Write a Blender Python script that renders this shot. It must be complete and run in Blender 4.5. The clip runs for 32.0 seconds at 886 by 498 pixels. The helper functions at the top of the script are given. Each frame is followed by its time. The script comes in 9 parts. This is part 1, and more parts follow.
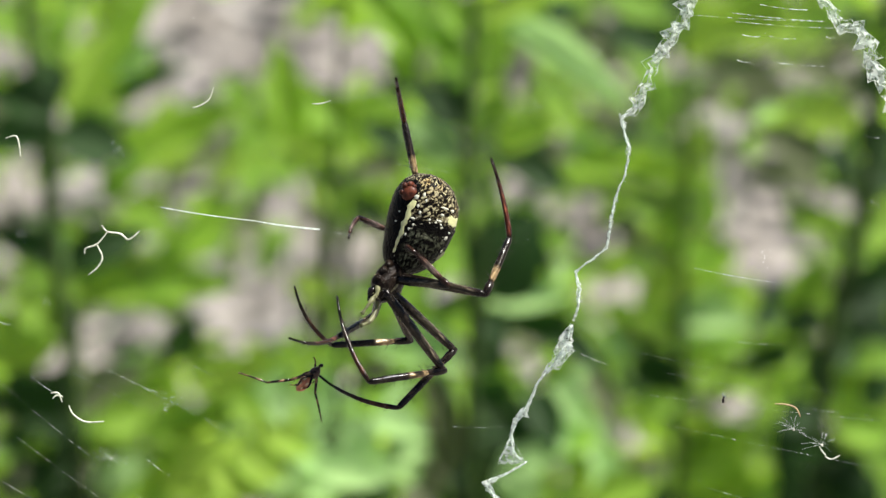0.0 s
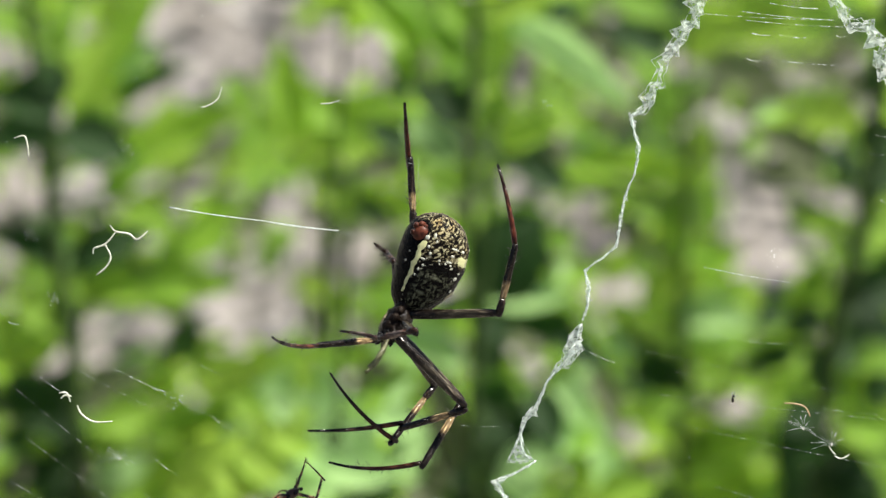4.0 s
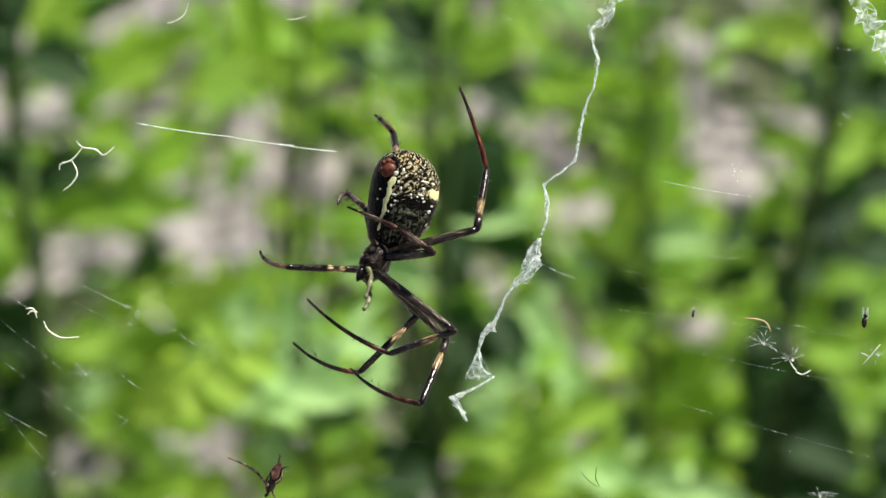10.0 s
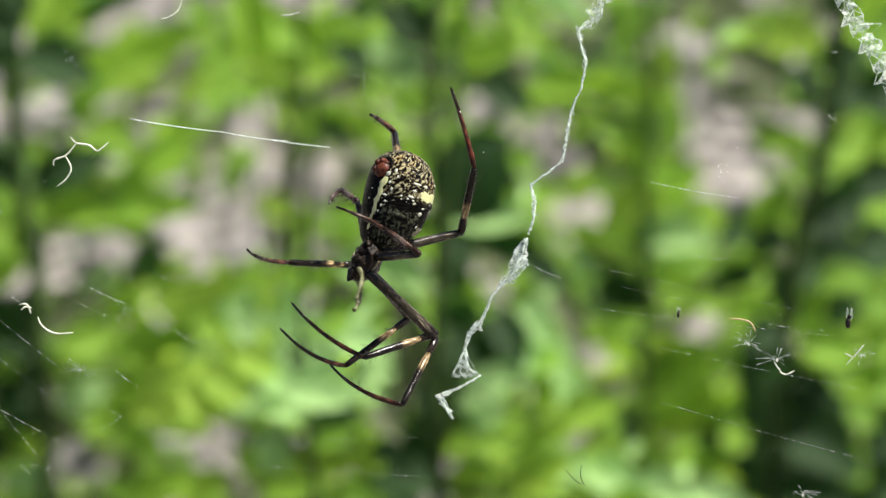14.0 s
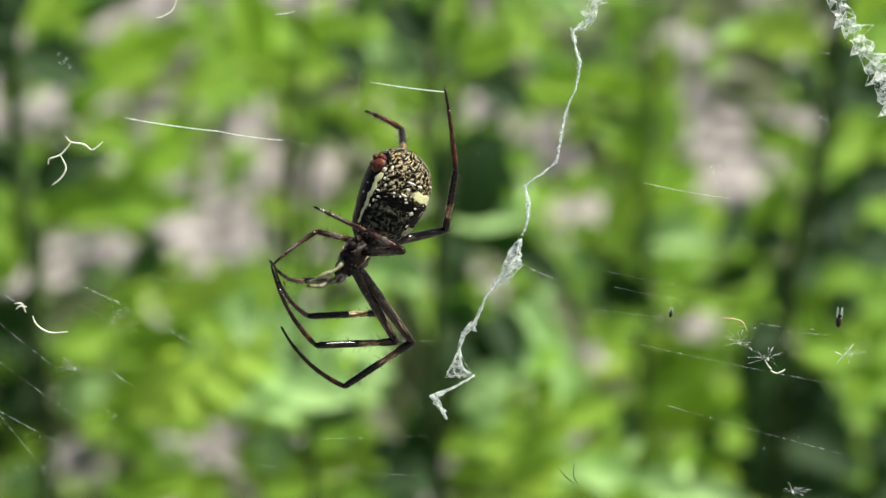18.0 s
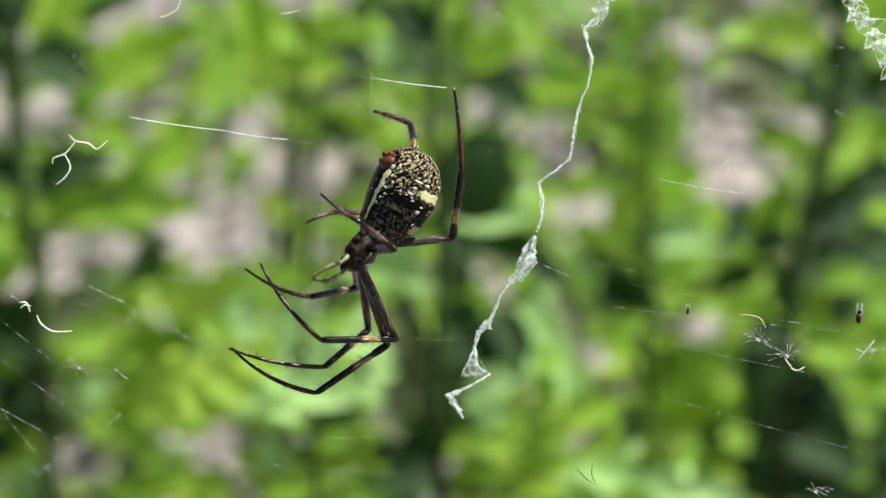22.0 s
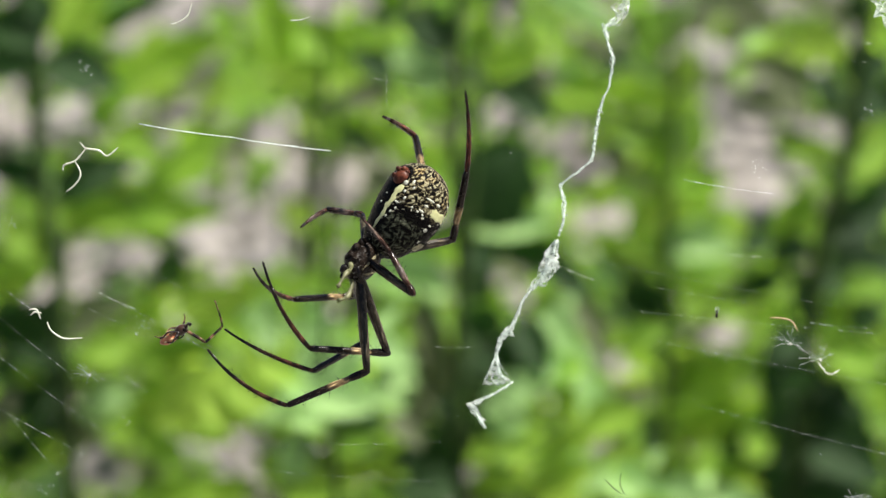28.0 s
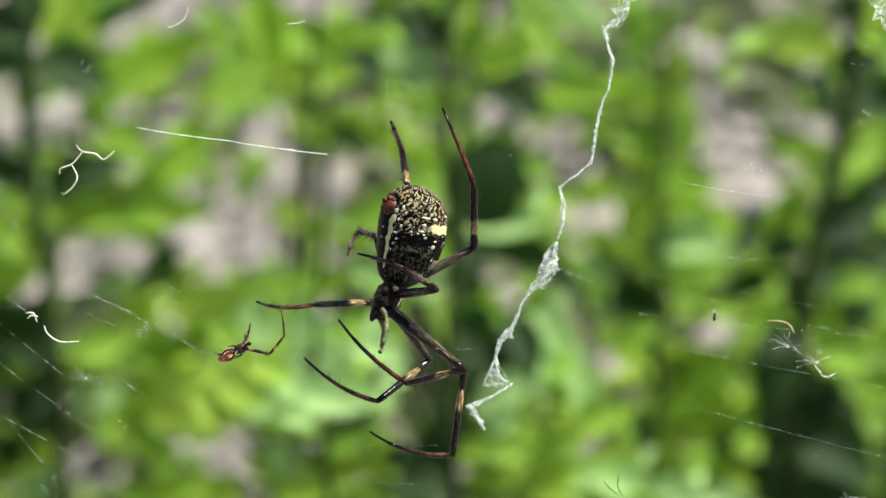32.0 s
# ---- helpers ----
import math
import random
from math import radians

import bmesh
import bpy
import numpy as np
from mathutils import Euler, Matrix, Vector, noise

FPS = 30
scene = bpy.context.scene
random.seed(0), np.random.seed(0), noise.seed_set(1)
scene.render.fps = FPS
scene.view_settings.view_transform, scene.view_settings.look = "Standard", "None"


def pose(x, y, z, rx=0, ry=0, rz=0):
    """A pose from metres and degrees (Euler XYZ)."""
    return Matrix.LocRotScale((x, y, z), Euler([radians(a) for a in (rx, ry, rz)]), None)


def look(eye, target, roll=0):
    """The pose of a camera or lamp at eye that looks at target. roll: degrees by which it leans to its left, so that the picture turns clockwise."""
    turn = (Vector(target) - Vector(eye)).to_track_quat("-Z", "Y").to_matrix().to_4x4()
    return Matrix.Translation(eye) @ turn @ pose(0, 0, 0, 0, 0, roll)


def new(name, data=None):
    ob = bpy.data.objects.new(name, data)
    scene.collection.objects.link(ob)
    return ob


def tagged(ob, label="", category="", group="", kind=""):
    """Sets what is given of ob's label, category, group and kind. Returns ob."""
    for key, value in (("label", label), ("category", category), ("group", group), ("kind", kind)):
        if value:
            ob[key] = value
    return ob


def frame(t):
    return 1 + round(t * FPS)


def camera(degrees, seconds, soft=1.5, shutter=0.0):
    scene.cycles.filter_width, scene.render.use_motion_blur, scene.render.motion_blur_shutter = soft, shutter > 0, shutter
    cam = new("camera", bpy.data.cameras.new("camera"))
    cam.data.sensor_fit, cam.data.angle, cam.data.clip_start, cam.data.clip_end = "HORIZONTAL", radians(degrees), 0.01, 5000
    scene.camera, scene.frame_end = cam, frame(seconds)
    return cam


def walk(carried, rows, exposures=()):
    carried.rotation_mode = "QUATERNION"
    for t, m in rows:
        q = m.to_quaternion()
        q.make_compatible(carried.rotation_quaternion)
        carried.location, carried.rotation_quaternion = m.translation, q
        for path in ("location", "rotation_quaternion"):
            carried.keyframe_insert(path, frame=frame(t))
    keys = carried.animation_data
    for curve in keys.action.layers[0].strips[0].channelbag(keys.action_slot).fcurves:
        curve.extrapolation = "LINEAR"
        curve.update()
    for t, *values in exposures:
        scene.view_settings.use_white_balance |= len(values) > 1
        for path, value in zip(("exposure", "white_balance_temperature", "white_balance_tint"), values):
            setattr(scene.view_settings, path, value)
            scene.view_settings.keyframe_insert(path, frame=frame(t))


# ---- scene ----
# A garden orb-web spider in her web, a tiny male beside her, leafy stems and dry ground behind.
cam = camera(12.0, 32.0, soft=1.45, shutter=0.3)
EYE = Vector((0, 0, 0.75))
DIST = 0.523                      # from the lens to the web
walk(cam, [
    (0, pose(0, 0, 0.75, 70, 0, 0)),
    (0.5, pose(0, 0, 0.75, 70, 0, 0)),
    (1, pose(0, 0, 0.75, 69.9923, 0, 0)),
    (1.5, pose(0, 0, 0.75, 69.9923, 0, -0.0082)),
    (2, pose(0, 0, 0.75, 69.9846, 0, -0.0245)),
    (2.5, pose(0, 0, 0.75, 69.9923, 0, -0.0163)),
    (3, pose(0, 0, 0.75, 70, 0, 0.0163)),
    (3.5, pose(0, 0, 0.75, 70, 0, 0.0327)),
    (5.5, pose(0, 0, 0.75, 69.9923, 0, 0.0082)),
    (6, pose(0, 0, 0.75, 69.9846, 0, 0.0245)),
    (6.5, pose(0, 0, 0.75, 69.7542, 0, 0.0654)),
    (7, pose(0, 0, 0.75, 69.2012, 0, 0.0613)),
    (7.5, pose(0, 0, 0.75, 69.0014, 0, -0.0327)),
    (8, pose(0, 0, 0.75, 68.9362, 0, -0.1144)),
    (8.5, pose(0, 0, 0.75, 68.9323, 0, -0.3229)),
    (9, pose(0, 0, 0.75, 68.9246, 0, -0.4414)),
    (9.5, pose(0, 0, 0.75, 68.9246, 0, -0.4823)),
    (10, pose(0, 0, 0.75, 68.9246, 0, -0.4904)),
    (12, pose(0, 0, 0.75, 68.9246, 0, -0.4986)),
    (14, pose(0, 0, 0.75, 68.9208, 0, -0.5068)),
    (16.5, pose(0, 0, 0.75, 68.9093, 0, -0.515)),
    (18, pose(0, 0, 0.75, 68.9093, 0, -0.515)),
    (20, pose(0, 0, 0.75, 68.9093, 0, -0.4986)),
    (22, pose(0, 0, 0.75, 68.917, 0, -0.4823)),
    (23, pose(0, 0, 0.75, 68.9246, 0, -0.4496)),
    (24.5, pose(0, 0, 0.75, 68.9323, 0, -0.4414)),
    (25, pose(0, 0, 0.75, 68.9554, 0, -0.3433)),
    (25.5, pose(0, 0, 0.75, 68.9246, 0, -0.3433)),
    (27.5, pose(0, 0, 0.75, 69.0475, 0, -0.1798)),
    (28, pose(0, 0, 0.75, 69.0245, 0, -0.1798)),
    (28.5, pose(0, 0, 0.75, 69.0783, 0, -0.2207)),
    (29, pose(0, 0, 0.75, 69.0936, 0, 0.0409)),
    (29.5, pose(0, 0, 0.75, 69.0091, 0, -0.0736)),
    (30, pose(0, 0, 0.75, 69.0783, 0, -0.1553)),
    (30.5, pose(0, 0, 0.75, 68.9323, 0, -0.1308)),
    (31, pose(0, 0, 0.75, 68.9477, 0, -0.0163)),
    (31.5, pose(0, 0, 0.75, 69.0322, 0, -0.1962)),
    (32, pose(0, 0, 0.75, 69.0014, 0, -0.3024))
])
cam.data.dof.use_dof = True
cam.data.dof.focus_distance = DIST - 0.003
cam.data.dof.aperture_fstop = 28.5

# ---- world and sun ----
SUN_ELEV, SUN_AZ = 60.0, 85.0     # degrees; azimuth from +y towards +x
world = bpy.data.worlds.new("sky")
scene.world = world
world.use_nodes = True
wn = world.node_tree.nodes
sky = wn.new("ShaderNodeTexSky")
sky.sky_type, sky.sun_disc = "NISHITA", False
sky.sun_elevation, sky.sun_rotation = radians(SUN_ELEV), radians(SUN_AZ)
world.node_tree.links.new(sky.outputs[0], wn["Background"].inputs[0])
wn["Background"].inputs[1].default_value = 0.04
sun = new("sun", bpy.data.lights.new("sun", "SUN"))
sun.data.energy, sun.data.angle, sun.data.color = 4.8, radians(0.5), (1.0, 0.96, 0.88)
az, el = radians(SUN_AZ), radians(SUN_ELEV)
sun_dir = Vector((math.sin(az) * math.cos(el), math.cos(az) * math.cos(el), math.sin(el)))
sun.matrix_basis = look(sun_dir * 5, (0, 0, 0))
scene.view_settings.exposure = 1.53


# ---- materials ----
def material(name, rough=0.6, spec=0.4):
    m = bpy.data.materials.new(name)
    m.use_nodes = True
    p = m.node_tree.nodes["Principled BSDF"]
    p.inputs["Roughness"].default_value = rough
    p.inputs["Specular IOR Level"].default_value = spec
    return m, m.node_tree.nodes, m.node_tree.links, p


def ramp(nodes, stops, mode="LINEAR"):
    r = nodes.new("ShaderNodeValToRGB")
    r.color_ramp.interpolation = mode
    els = r.color_ramp.elements
    while len(els) < len(stops):
        els.new(0.5)
    for e, (at, col) in zip(els, stops):
        e.position, e.color = at, (*col, 1)
    return r


def noise_tex(nodes, links, scale, detail=3.0, coord="Object", rough=0.55):
    c = nodes.new("ShaderNodeTexCoord")
    n = nodes.new("ShaderNodeTexNoise")
    n.inputs["Scale"].default_value, n.inputs["Detail"].default_value = scale, detail
    n.inputs["Roughness"].default_value = rough
    links.new(c.outputs[coord], n.inputs["Vector"])
    return n


def add_bump(nodes, links, p, height, strength, dist):
    b = nodes.new("ShaderNodeBump")
    b.inputs["Strength"].default_value, b.inputs["Distance"].default_value = strength, dist
    links.new(height, b.inputs["Height"])
    links.new(b.outputs[0], p.inputs["Normal"])


def leaf_material(name, dark, light, glow):
    """A thin leaf: a waxy upper side, light coming through from the other."""
    m, n, l, p = material(name, 0.5, 0.22)
    info = n.new("ShaderNodeObjectInfo")
    tex = noise_tex(n, l, 60, 3)
    add = n.new("ShaderNodeMath")
    add.operation = "MULTIPLY_ADD"
    l.new(tex.outputs[0], add.inputs[0])
    add.inputs[1].default_value = 0.5
    sub = n.new("ShaderNodeMath")
    sub.operation = "MULTIPLY_ADD"
    l.new(info.outputs["Random"], sub.inputs[0])
    sub.inputs[1].default_value, sub.inputs[2].default_value = 0.5, 0.02
    l.new(sub.outputs[0], add.inputs[2])
    r = ramp(n, [(0.1, dark), (0.9, light)])
    l.new(add.outputs[0], r.inputs[0])
    l.new(r.outputs[0], p.inputs["Base Color"])
    t = n.new("ShaderNodeBsdfTranslucent")
    t.inputs[0].default_value = (*glow, 1)
    mix = n.new("ShaderNodeMixShader")
    mix.inputs[0].default_value = 0.5
    l.new(p.outputs[0], mix.inputs[1])
    l.new(t.outputs[0], mix.inputs[2])
    l.new(mix.outputs[0], n["Material Output"].inputs[0])
    add_bump(n, l, p, tex.outputs[0], 0.3, 0.002)
    return m


LEAF = leaf_material("green leaf", (0.109, 0.208, 0.02), (0.183, 0.318, 0.035), (0.43, 0.71, 0.058))
# lighter, yellower tone of the same leaf
LEAF_BRIGHTER = leaf_material("brighter yellow-green leaf", (0.145, 0.243, 0.024), (0.205, 0.323, 0.038), (0.43, 0.65, 0.065))
LEAF_MID = leaf_material("mid green leaf", (0.082, 0.171, 0.019), (0.15, 0.28, 0.034), (0.36, 0.62, 0.056))
# near-black copy of the leaf: shadow within the foliage put into its colour
LEAF_IN_SHADE = leaf_material("green leaf with shade painted in", (0.009, 0.028, 0.006), (0.022, 0.056, 0.011), (0.026, 0.08, 0.009))
LEAF_PALE = leaf_material("pale green leaf", (0.215, 0.37, 0.12), (0.3, 0.46, 0.18), (0.49, 0.76, 0.27))
LEAF_DULL = leaf_material("dull grey-green leaf", (0.085, 0.1, 0.05), (0.14, 0.16, 0.085), (0.15, 0.18, 0.08))


def stem_material():
    m, n, l, p = material("green stem", 0.7, 0.12)
    t = noise_tex(n, l, 90, 4)
    r = ramp(n, [(0.3, (0.013, 0.032, 0.006)), (0.7, (0.032, 0.058, 0.012))])
    l.new(t.outputs[0], r.inputs[0])
    l.new(r.outputs[0], p.inputs["Base Color"])
    add_bump(n, l, p, t.outputs[0], 0.4, 0.002)
    return m


STEM = stem_material()


def ground_material():
    m, n, l, p = material("dry ground", 0.9, 0.2)
    t1 = noise_tex(n, l, 5.0, 5)
    t2 = noise_tex(n, l, 45.0, 6)
    r1 = ramp(n, [(0.3, (0.22, 0.208, 0.19)), (0.5, (0.252, 0.238, 0.222)), (0.7, (0.285, 0.268, 0.253))])
    r2 = ramp(n, [(0.3, (0.72, 0.7, 0.68)), (0.7, (1.0, 0.97, 0.95))])
    mix = n.new("ShaderNodeMix")
    mix.data_type, mix.blend_type = "RGBA", "MULTIPLY"
    mix.inputs[0].default_value = 1.0
    l.new(t1.outputs[0], r1.inputs[0])
    l.new(t2.outputs[0], r2.inputs[0])
    l.new(r1.outputs[0], mix.inputs[6])
    l.new(r2.outputs[0], mix.inputs[7])
    l.new(mix.outputs[2], p.inputs["Base Color"])
    add_bump(n, l, p, t2.outputs[0], 0.8, 0.01)
    return m


def litter_material():
    m, n, l, p = material("dead leaf litter", 0.75, 0.3)
    geo = n.new("ShaderNodeNewGeometry")
    r = ramp(n, [(0.0, (0.19, 0.172, 0.15)), (0.35, (0.225, 0.21, 0.19)), (0.7, (0.26, 0.243, 0.226)), (1.0, (0.292, 0.272, 0.256))])
    l.new(geo.outputs["Random Per Island"], r.inputs[0])
    l.new(r.outputs[0], p.inputs["Base Color"])
    return m


def silk_material(name, alpha, lo=0.0, scale=1500.0, edge=0.38):
    m, n, l, p = material(name, 0.35, 0.6)
    p.inputs["Base Color"].default_value = (0.76, 0.82, 0.77, 1)
    t = n.new("ShaderNodeBsdfTranslucent")
    t.inputs[0].default_value = (0.8, 0.87, 0.81, 1)
    mix = n.new("ShaderNodeMixShader")
    mix.inputs[0].default_value = 0.6
    l.new(p.outputs[0], mix.inputs[1])
    l.new(t.outputs[0], mix.inputs[2])
    clear = n.new("ShaderNodeBsdfTransparent")
    out = n.new("ShaderNodeMixShader")
    tex = noise_tex(n, l, scale, 4)
    r = ramp(n, [(edge, (lo, lo, lo)), (edge + 0.22, (alpha, alpha, alpha))])
    l.new(tex.outputs[0], r.inputs[0])
    l.new(r.outputs[0], out.inputs[0])
    l.new(clear.outputs[0], out.inputs[1])
    l.new(mix.outputs[0], out.inputs[2])
    l.new(out.outputs[0], n["Material Output"].inputs[0])
    return m


SILK = silk_material("white silk", 1.0, 0.4)
FILM = silk_material("matted silk film", 0.9, 0.16, 1300.0, 0.38)
SHEET = silk_material("silk sheet", 0.5, 0.06, 1800.0)
CLEAR = silk_material("clear crumpled silk", 0.62, 0.05, 1500.0, 0.36)
# web threads: graded opacity and noise gaps imitate glints along the silk
BRIGHT = silk_material("sunlit web thread", 1.0, 0.45, 1500.0)
WING = silk_material("clear wing", 0.3, 0.12, 900.0)
STRAND = silk_material("bright web thread", 1.0, 0.04, 1100.0, 0.44)
FAINT = silk_material("faint web thread", 0.36, 0.04, 800.0, 0.46)


def plain(name, col, rough=0.5, spec=0.4, scale=2000.0, vary=0.35, relief=0.0001):
    m, n, l, p = material(name, rough, spec)
    t = noise_tex(n, l, scale, 4)
    lo = [c * (1 - vary) for c in col]
    hi = [min(1, c * (1 + vary)) for c in col]
    r = ramp(n, [(0.3, lo), (0.7, hi)])
    l.new(t.outputs[0], r.inputs[0])
    l.new(r.outputs[0], p.inputs["Base Color"])
    add_bump(n, l, p, t.outputs[0], 0.35 if relief < 0.0002 else 0.9, relief)
    return m


def banded(name, stops, length, rough=0.36):
    """Bands of colour along a limb that runs along its own y axis."""
    m, n, l, p = material(name, rough - 0.16, 0.16)
    c = n.new("ShaderNodeTexCoord")
    s = n.new("ShaderNodeSeparateXYZ")
    l.new(c.outputs["Object"], s.inputs[0])
    mp = n.new("ShaderNodeMapping")
    mp.inputs["Scale"].default_value = (3200, 700, 3200)
    l.new(c.outputs["Object"], mp.inputs["Vector"])
    t = n.new("ShaderNodeTexNoise")
    t.inputs["Scale"].default_value, t.inputs["Detail"].default_value = 1.0, 5
    l.new(mp.outputs[0], t.inputs["Vector"])
    mul = n.new("ShaderNodeMath")
    mul.operation = "MULTIPLY"
    mul.inputs[1].default_value = 1.0 / length
    l.new(s.outputs["Y"], mul.inputs[0])
    jit = n.new("ShaderNodeMath")
    jit.operation = "MULTIPLY_ADD"
    l.new(t.outputs[0], jit.inputs[0])
    jit.inputs[1].default_value = 0.04
    l.new(mul.outputs[0], jit.inputs[2])
    r = ramp(n, stops)
    l.new(jit.outputs[0], r.inputs[0])
    # lengthwise streaks; the palest paint in gloss highlights along the limb
    dark = ramp(n, [(0.36, (0.3, 0.28, 0.26)), (0.52, (0.9, 0.88, 0.85)), (0.6, (1.7, 1.7, 1.65)), (0.7, (4.0, 4.0, 3.9))])
    l.new(t.outputs[0], dark.inputs[0])
    mix = n.new("ShaderNodeMix")
    mix.data_type, mix.blend_type = "RGBA", "MULTIPLY"
    mix.inputs[0].default_value = 1.0
    l.new(r.outputs[0], mix.inputs[6])
    l.new(dark.outputs[0], mix.inputs[7])
    # pale flecks: silvery down, and the glints on it painted into the colour
    fl = noise_tex(n, l, 4200, 2)
    amount = ramp(n, [(0.66, (0, 0, 0)), (0.74, (0.3, 0.3, 0.3))])
    l.new(fl.outputs[0], amount.inputs[0])
    fleck = n.new("ShaderNodeMix")
    fleck.data_type = "RGBA"
    l.new(amount.outputs[0], fleck.inputs[0])
    l.new(mix.outputs[2], fleck.inputs[6])
    fleck.inputs[7].default_value = (0.2, 0.19, 0.165, 1)
    l.new(fleck.outputs[2], p.inputs["Base Color"])
    add_bump(n, l, p, t.outputs[0], 0.8, 0.0001)
    return m


def translucent_skin(name, col, glow):
    """Thin pale skin that lets the light through, with darker mottling."""
    m, n, l, p = material(name, 0.4, 0.3)
    t = noise_tex(n, l, 1100, 4)
    r = ramp(n, [(0.36, [c * 0.16 for c in col]), (0.5, col), (0.7, [min(1, c * 1.4) for c in col])])
    l.new(t.outputs[0], r.inputs[0])
    l.new(r.outputs[0], p.inputs["Base Color"])
    thin = n.new("ShaderNodeBsdfTranslucent")
    thin.inputs[0].default_value = (*glow, 1)
    mix = n.new("ShaderNodeMixShader")
    mix.inputs[0].default_value = 0.45
    l.new(p.outputs[0], mix.inputs[1])
    l.new(thin.outputs[0], mix.inputs[2])
    l.new(mix.outputs[0], n["Material Output"].inputs[0])
    return m


def abdomen_material():
    """Netted brown and yellow behind, a black belt with pale dots, grey streaks in front; u runs round it and v along it."""
    m, n, l, p = material("netted abdomen", 0.24, 0.035)

    def calc(op, a, b=0.5, c=0.0):
        k = n.new("ShaderNodeMath")
        k.operation = op
        for i, v in enumerate((a, b, c)):
            if isinstance(v, float):
                k.inputs[i].default_value = v
            else:
                l.new(v, k.inputs[i])
        return k.outputs[0]

    def span(value, lo, hi):
        k = n.new("ShaderNodeMapRange")
        k.interpolation_type = "SMOOTHSTEP"
        k.inputs[1].default_value, k.inputs[2].default_value = lo, hi
        l.new(value, k.inputs[0])
        return k.outputs[0]

    def blend(f, a, b):
        k = n.new("ShaderNodeMix")
        k.data_type = "RGBA"
        l.new(f, k.inputs[0])
        l.new(a, k.inputs[6])
        l.new(b, k.inputs[7])
        return k.outputs[2]

    uv = n.new("ShaderNodeUVMap")
    s = n.new("ShaderNodeSeparateXYZ")
    l.new(uv.outputs[0], s.inputs[0])
    c = n.new("ShaderNodeTexCoord")
    warp = n.new("ShaderNodeTexNoise")
    warp.inputs["Scale"].default_value, warp.inputs["Detail"].default_value = 700, 3
    l.new(c.outputs["Object"], warp.inputs["Vector"])
    shift = calc("SUBTRACT", warp.outputs[0], 0.5)
    u = calc("MULTIPLY_ADD", shift, 0.10, s.outputs[0])
    v = calc("MULTIPLY_ADD", shift, 0.14, s.outputs[1])

    def stretched(su, sv, detail, seed):
        xyz = n.new("ShaderNodeCombineXYZ")
        l.new(calc("MULTIPLY", u, su), xyz.inputs[0])
        l.new(calc("MULTIPLY", v, sv), xyz.inputs[1])
        xyz.inputs[2].default_value = seed
        return xyz.outputs[0]

    # the net: small raised grains in meandering rows
    cells = n.new("ShaderNodeTexVoronoi")
    cells.feature = "SMOOTH_F1"
    cells.inputs["Scale"].default_value, cells.inputs["Smoothness"].default_value = 1.0, 0.35
    l.new(stretched(80.0, 33.0, 0, 0.0), cells.inputs["Vector"])
    rows = n.new("ShaderNodeTexNoise")
    rows.inputs["Scale"].default_value, rows.inputs["Detail"].default_value = 1.0, 2
    l.new(stretched(30.0, 13.0, 0, 3.0), rows.inputs["Vector"])
    wave = calc("SINE", calc("MULTIPLY", rows.outputs[0], 34.0))
    grain = calc("MULTIPLY_ADD", wave, 0.16, calc("SUBTRACT", 0.86, cells.outputs["Distance"]))
    net = ramp(n, [(0.26, (0.003, 0.0025, 0.002)), (0.37, (0.026, 0.021, 0.012)), (0.48, (0.095, 0.08, 0.047)), (0.62, (0.25, 0.235, 0.15))])
    l.new(grain, net.inputs[0])
    tone = ramp(n, [(0.3, (1.0, 0.8, 0.55)), (0.48, (1.0, 0.98, 0.94))])
    tn = n.new("ShaderNodeTexNoise")
    tn.inputs["Scale"].default_value = 1.0
    l.new(stretched(9.0, 5.0, 0, 8.0), tn.inputs["Vector"])
    l.new(tn.outputs[0], tone.inputs[0])
    tint = n.new("ShaderNodeMix")
    tint.data_type, tint.blend_type = "RGBA", "MULTIPLY"
    tint.inputs[0].default_value = 1.0
    l.new(net.outputs[0], tint.inputs[6])
    l.new(tone.outputs[0], tint.inputs[7])
    # the front: mottled grey-green that runs to the waist
    st = n.new("ShaderNodeTexNoise")
    st.inputs["Scale"].default_value, st.inputs["Detail"].default_value = 1.0, 2
    straight = n.new("ShaderNodeCombineXYZ")
    l.new(calc("MULTIPLY_ADD", shift, 6.0, calc("MULTIPLY", s.outputs[0], 62.0)), straight.inputs[0])
    l.new(calc("MULTIPLY", s.outputs[1], 22.0), straight.inputs[1])
    l.new(straight.outputs[0], st.inputs["Vector"])
    streak = ramp(n, [(0.45, (0.0025, 0.0022, 0.002)), (0.55, (0.036, 0.038, 0.024)), (0.68, (0.1, 0.105, 0.07))])
    l.new(st.outputs[0], streak.inputs[0])
    # the belt and the flanks: black with scattered pale dots
    v2 = n.new("ShaderNodeTexVoronoi")
    v2.inputs["Scale"].default_value = 1.0
    l.new(stretched(38.0, 17.0, 0, 2.0), v2.inputs["Vector"])
    dots = ramp(n, [(0.0, (0.42, 0.42, 0.36)), (0.17, (0.25, 0.24, 0.18)), (0.25, (0.0025, 0.0022, 0.002))])
    l.new(v2.outputs["Distance"], dots.inputs[0])
    lower = blend(span(v, 0.36, 0.46), streak.outputs[0], dots.outputs[0])
    flank = calc("MINIMUM", span(u, 0.43, 0.47), calc("SUBTRACT", 1.0, span(u, 0.66, 0.72)))
    lower = blend(flank, dots.outputs[0], lower)
    whole = blend(span(v, 0.53, 0.6), lower, tint.outputs[2])
    # the belly is black
    black = n.new("ShaderNodeRGB")
    black.outputs[0].default_value = (0.0022, 0.002, 0.0018, 1)
    belly = span(calc("MULTIPLY_ADD", s.outputs[1], -0.07, calc("MULTIPLY_ADD", shift, 0.04, s.outputs[0])), 0.388, 0.4)
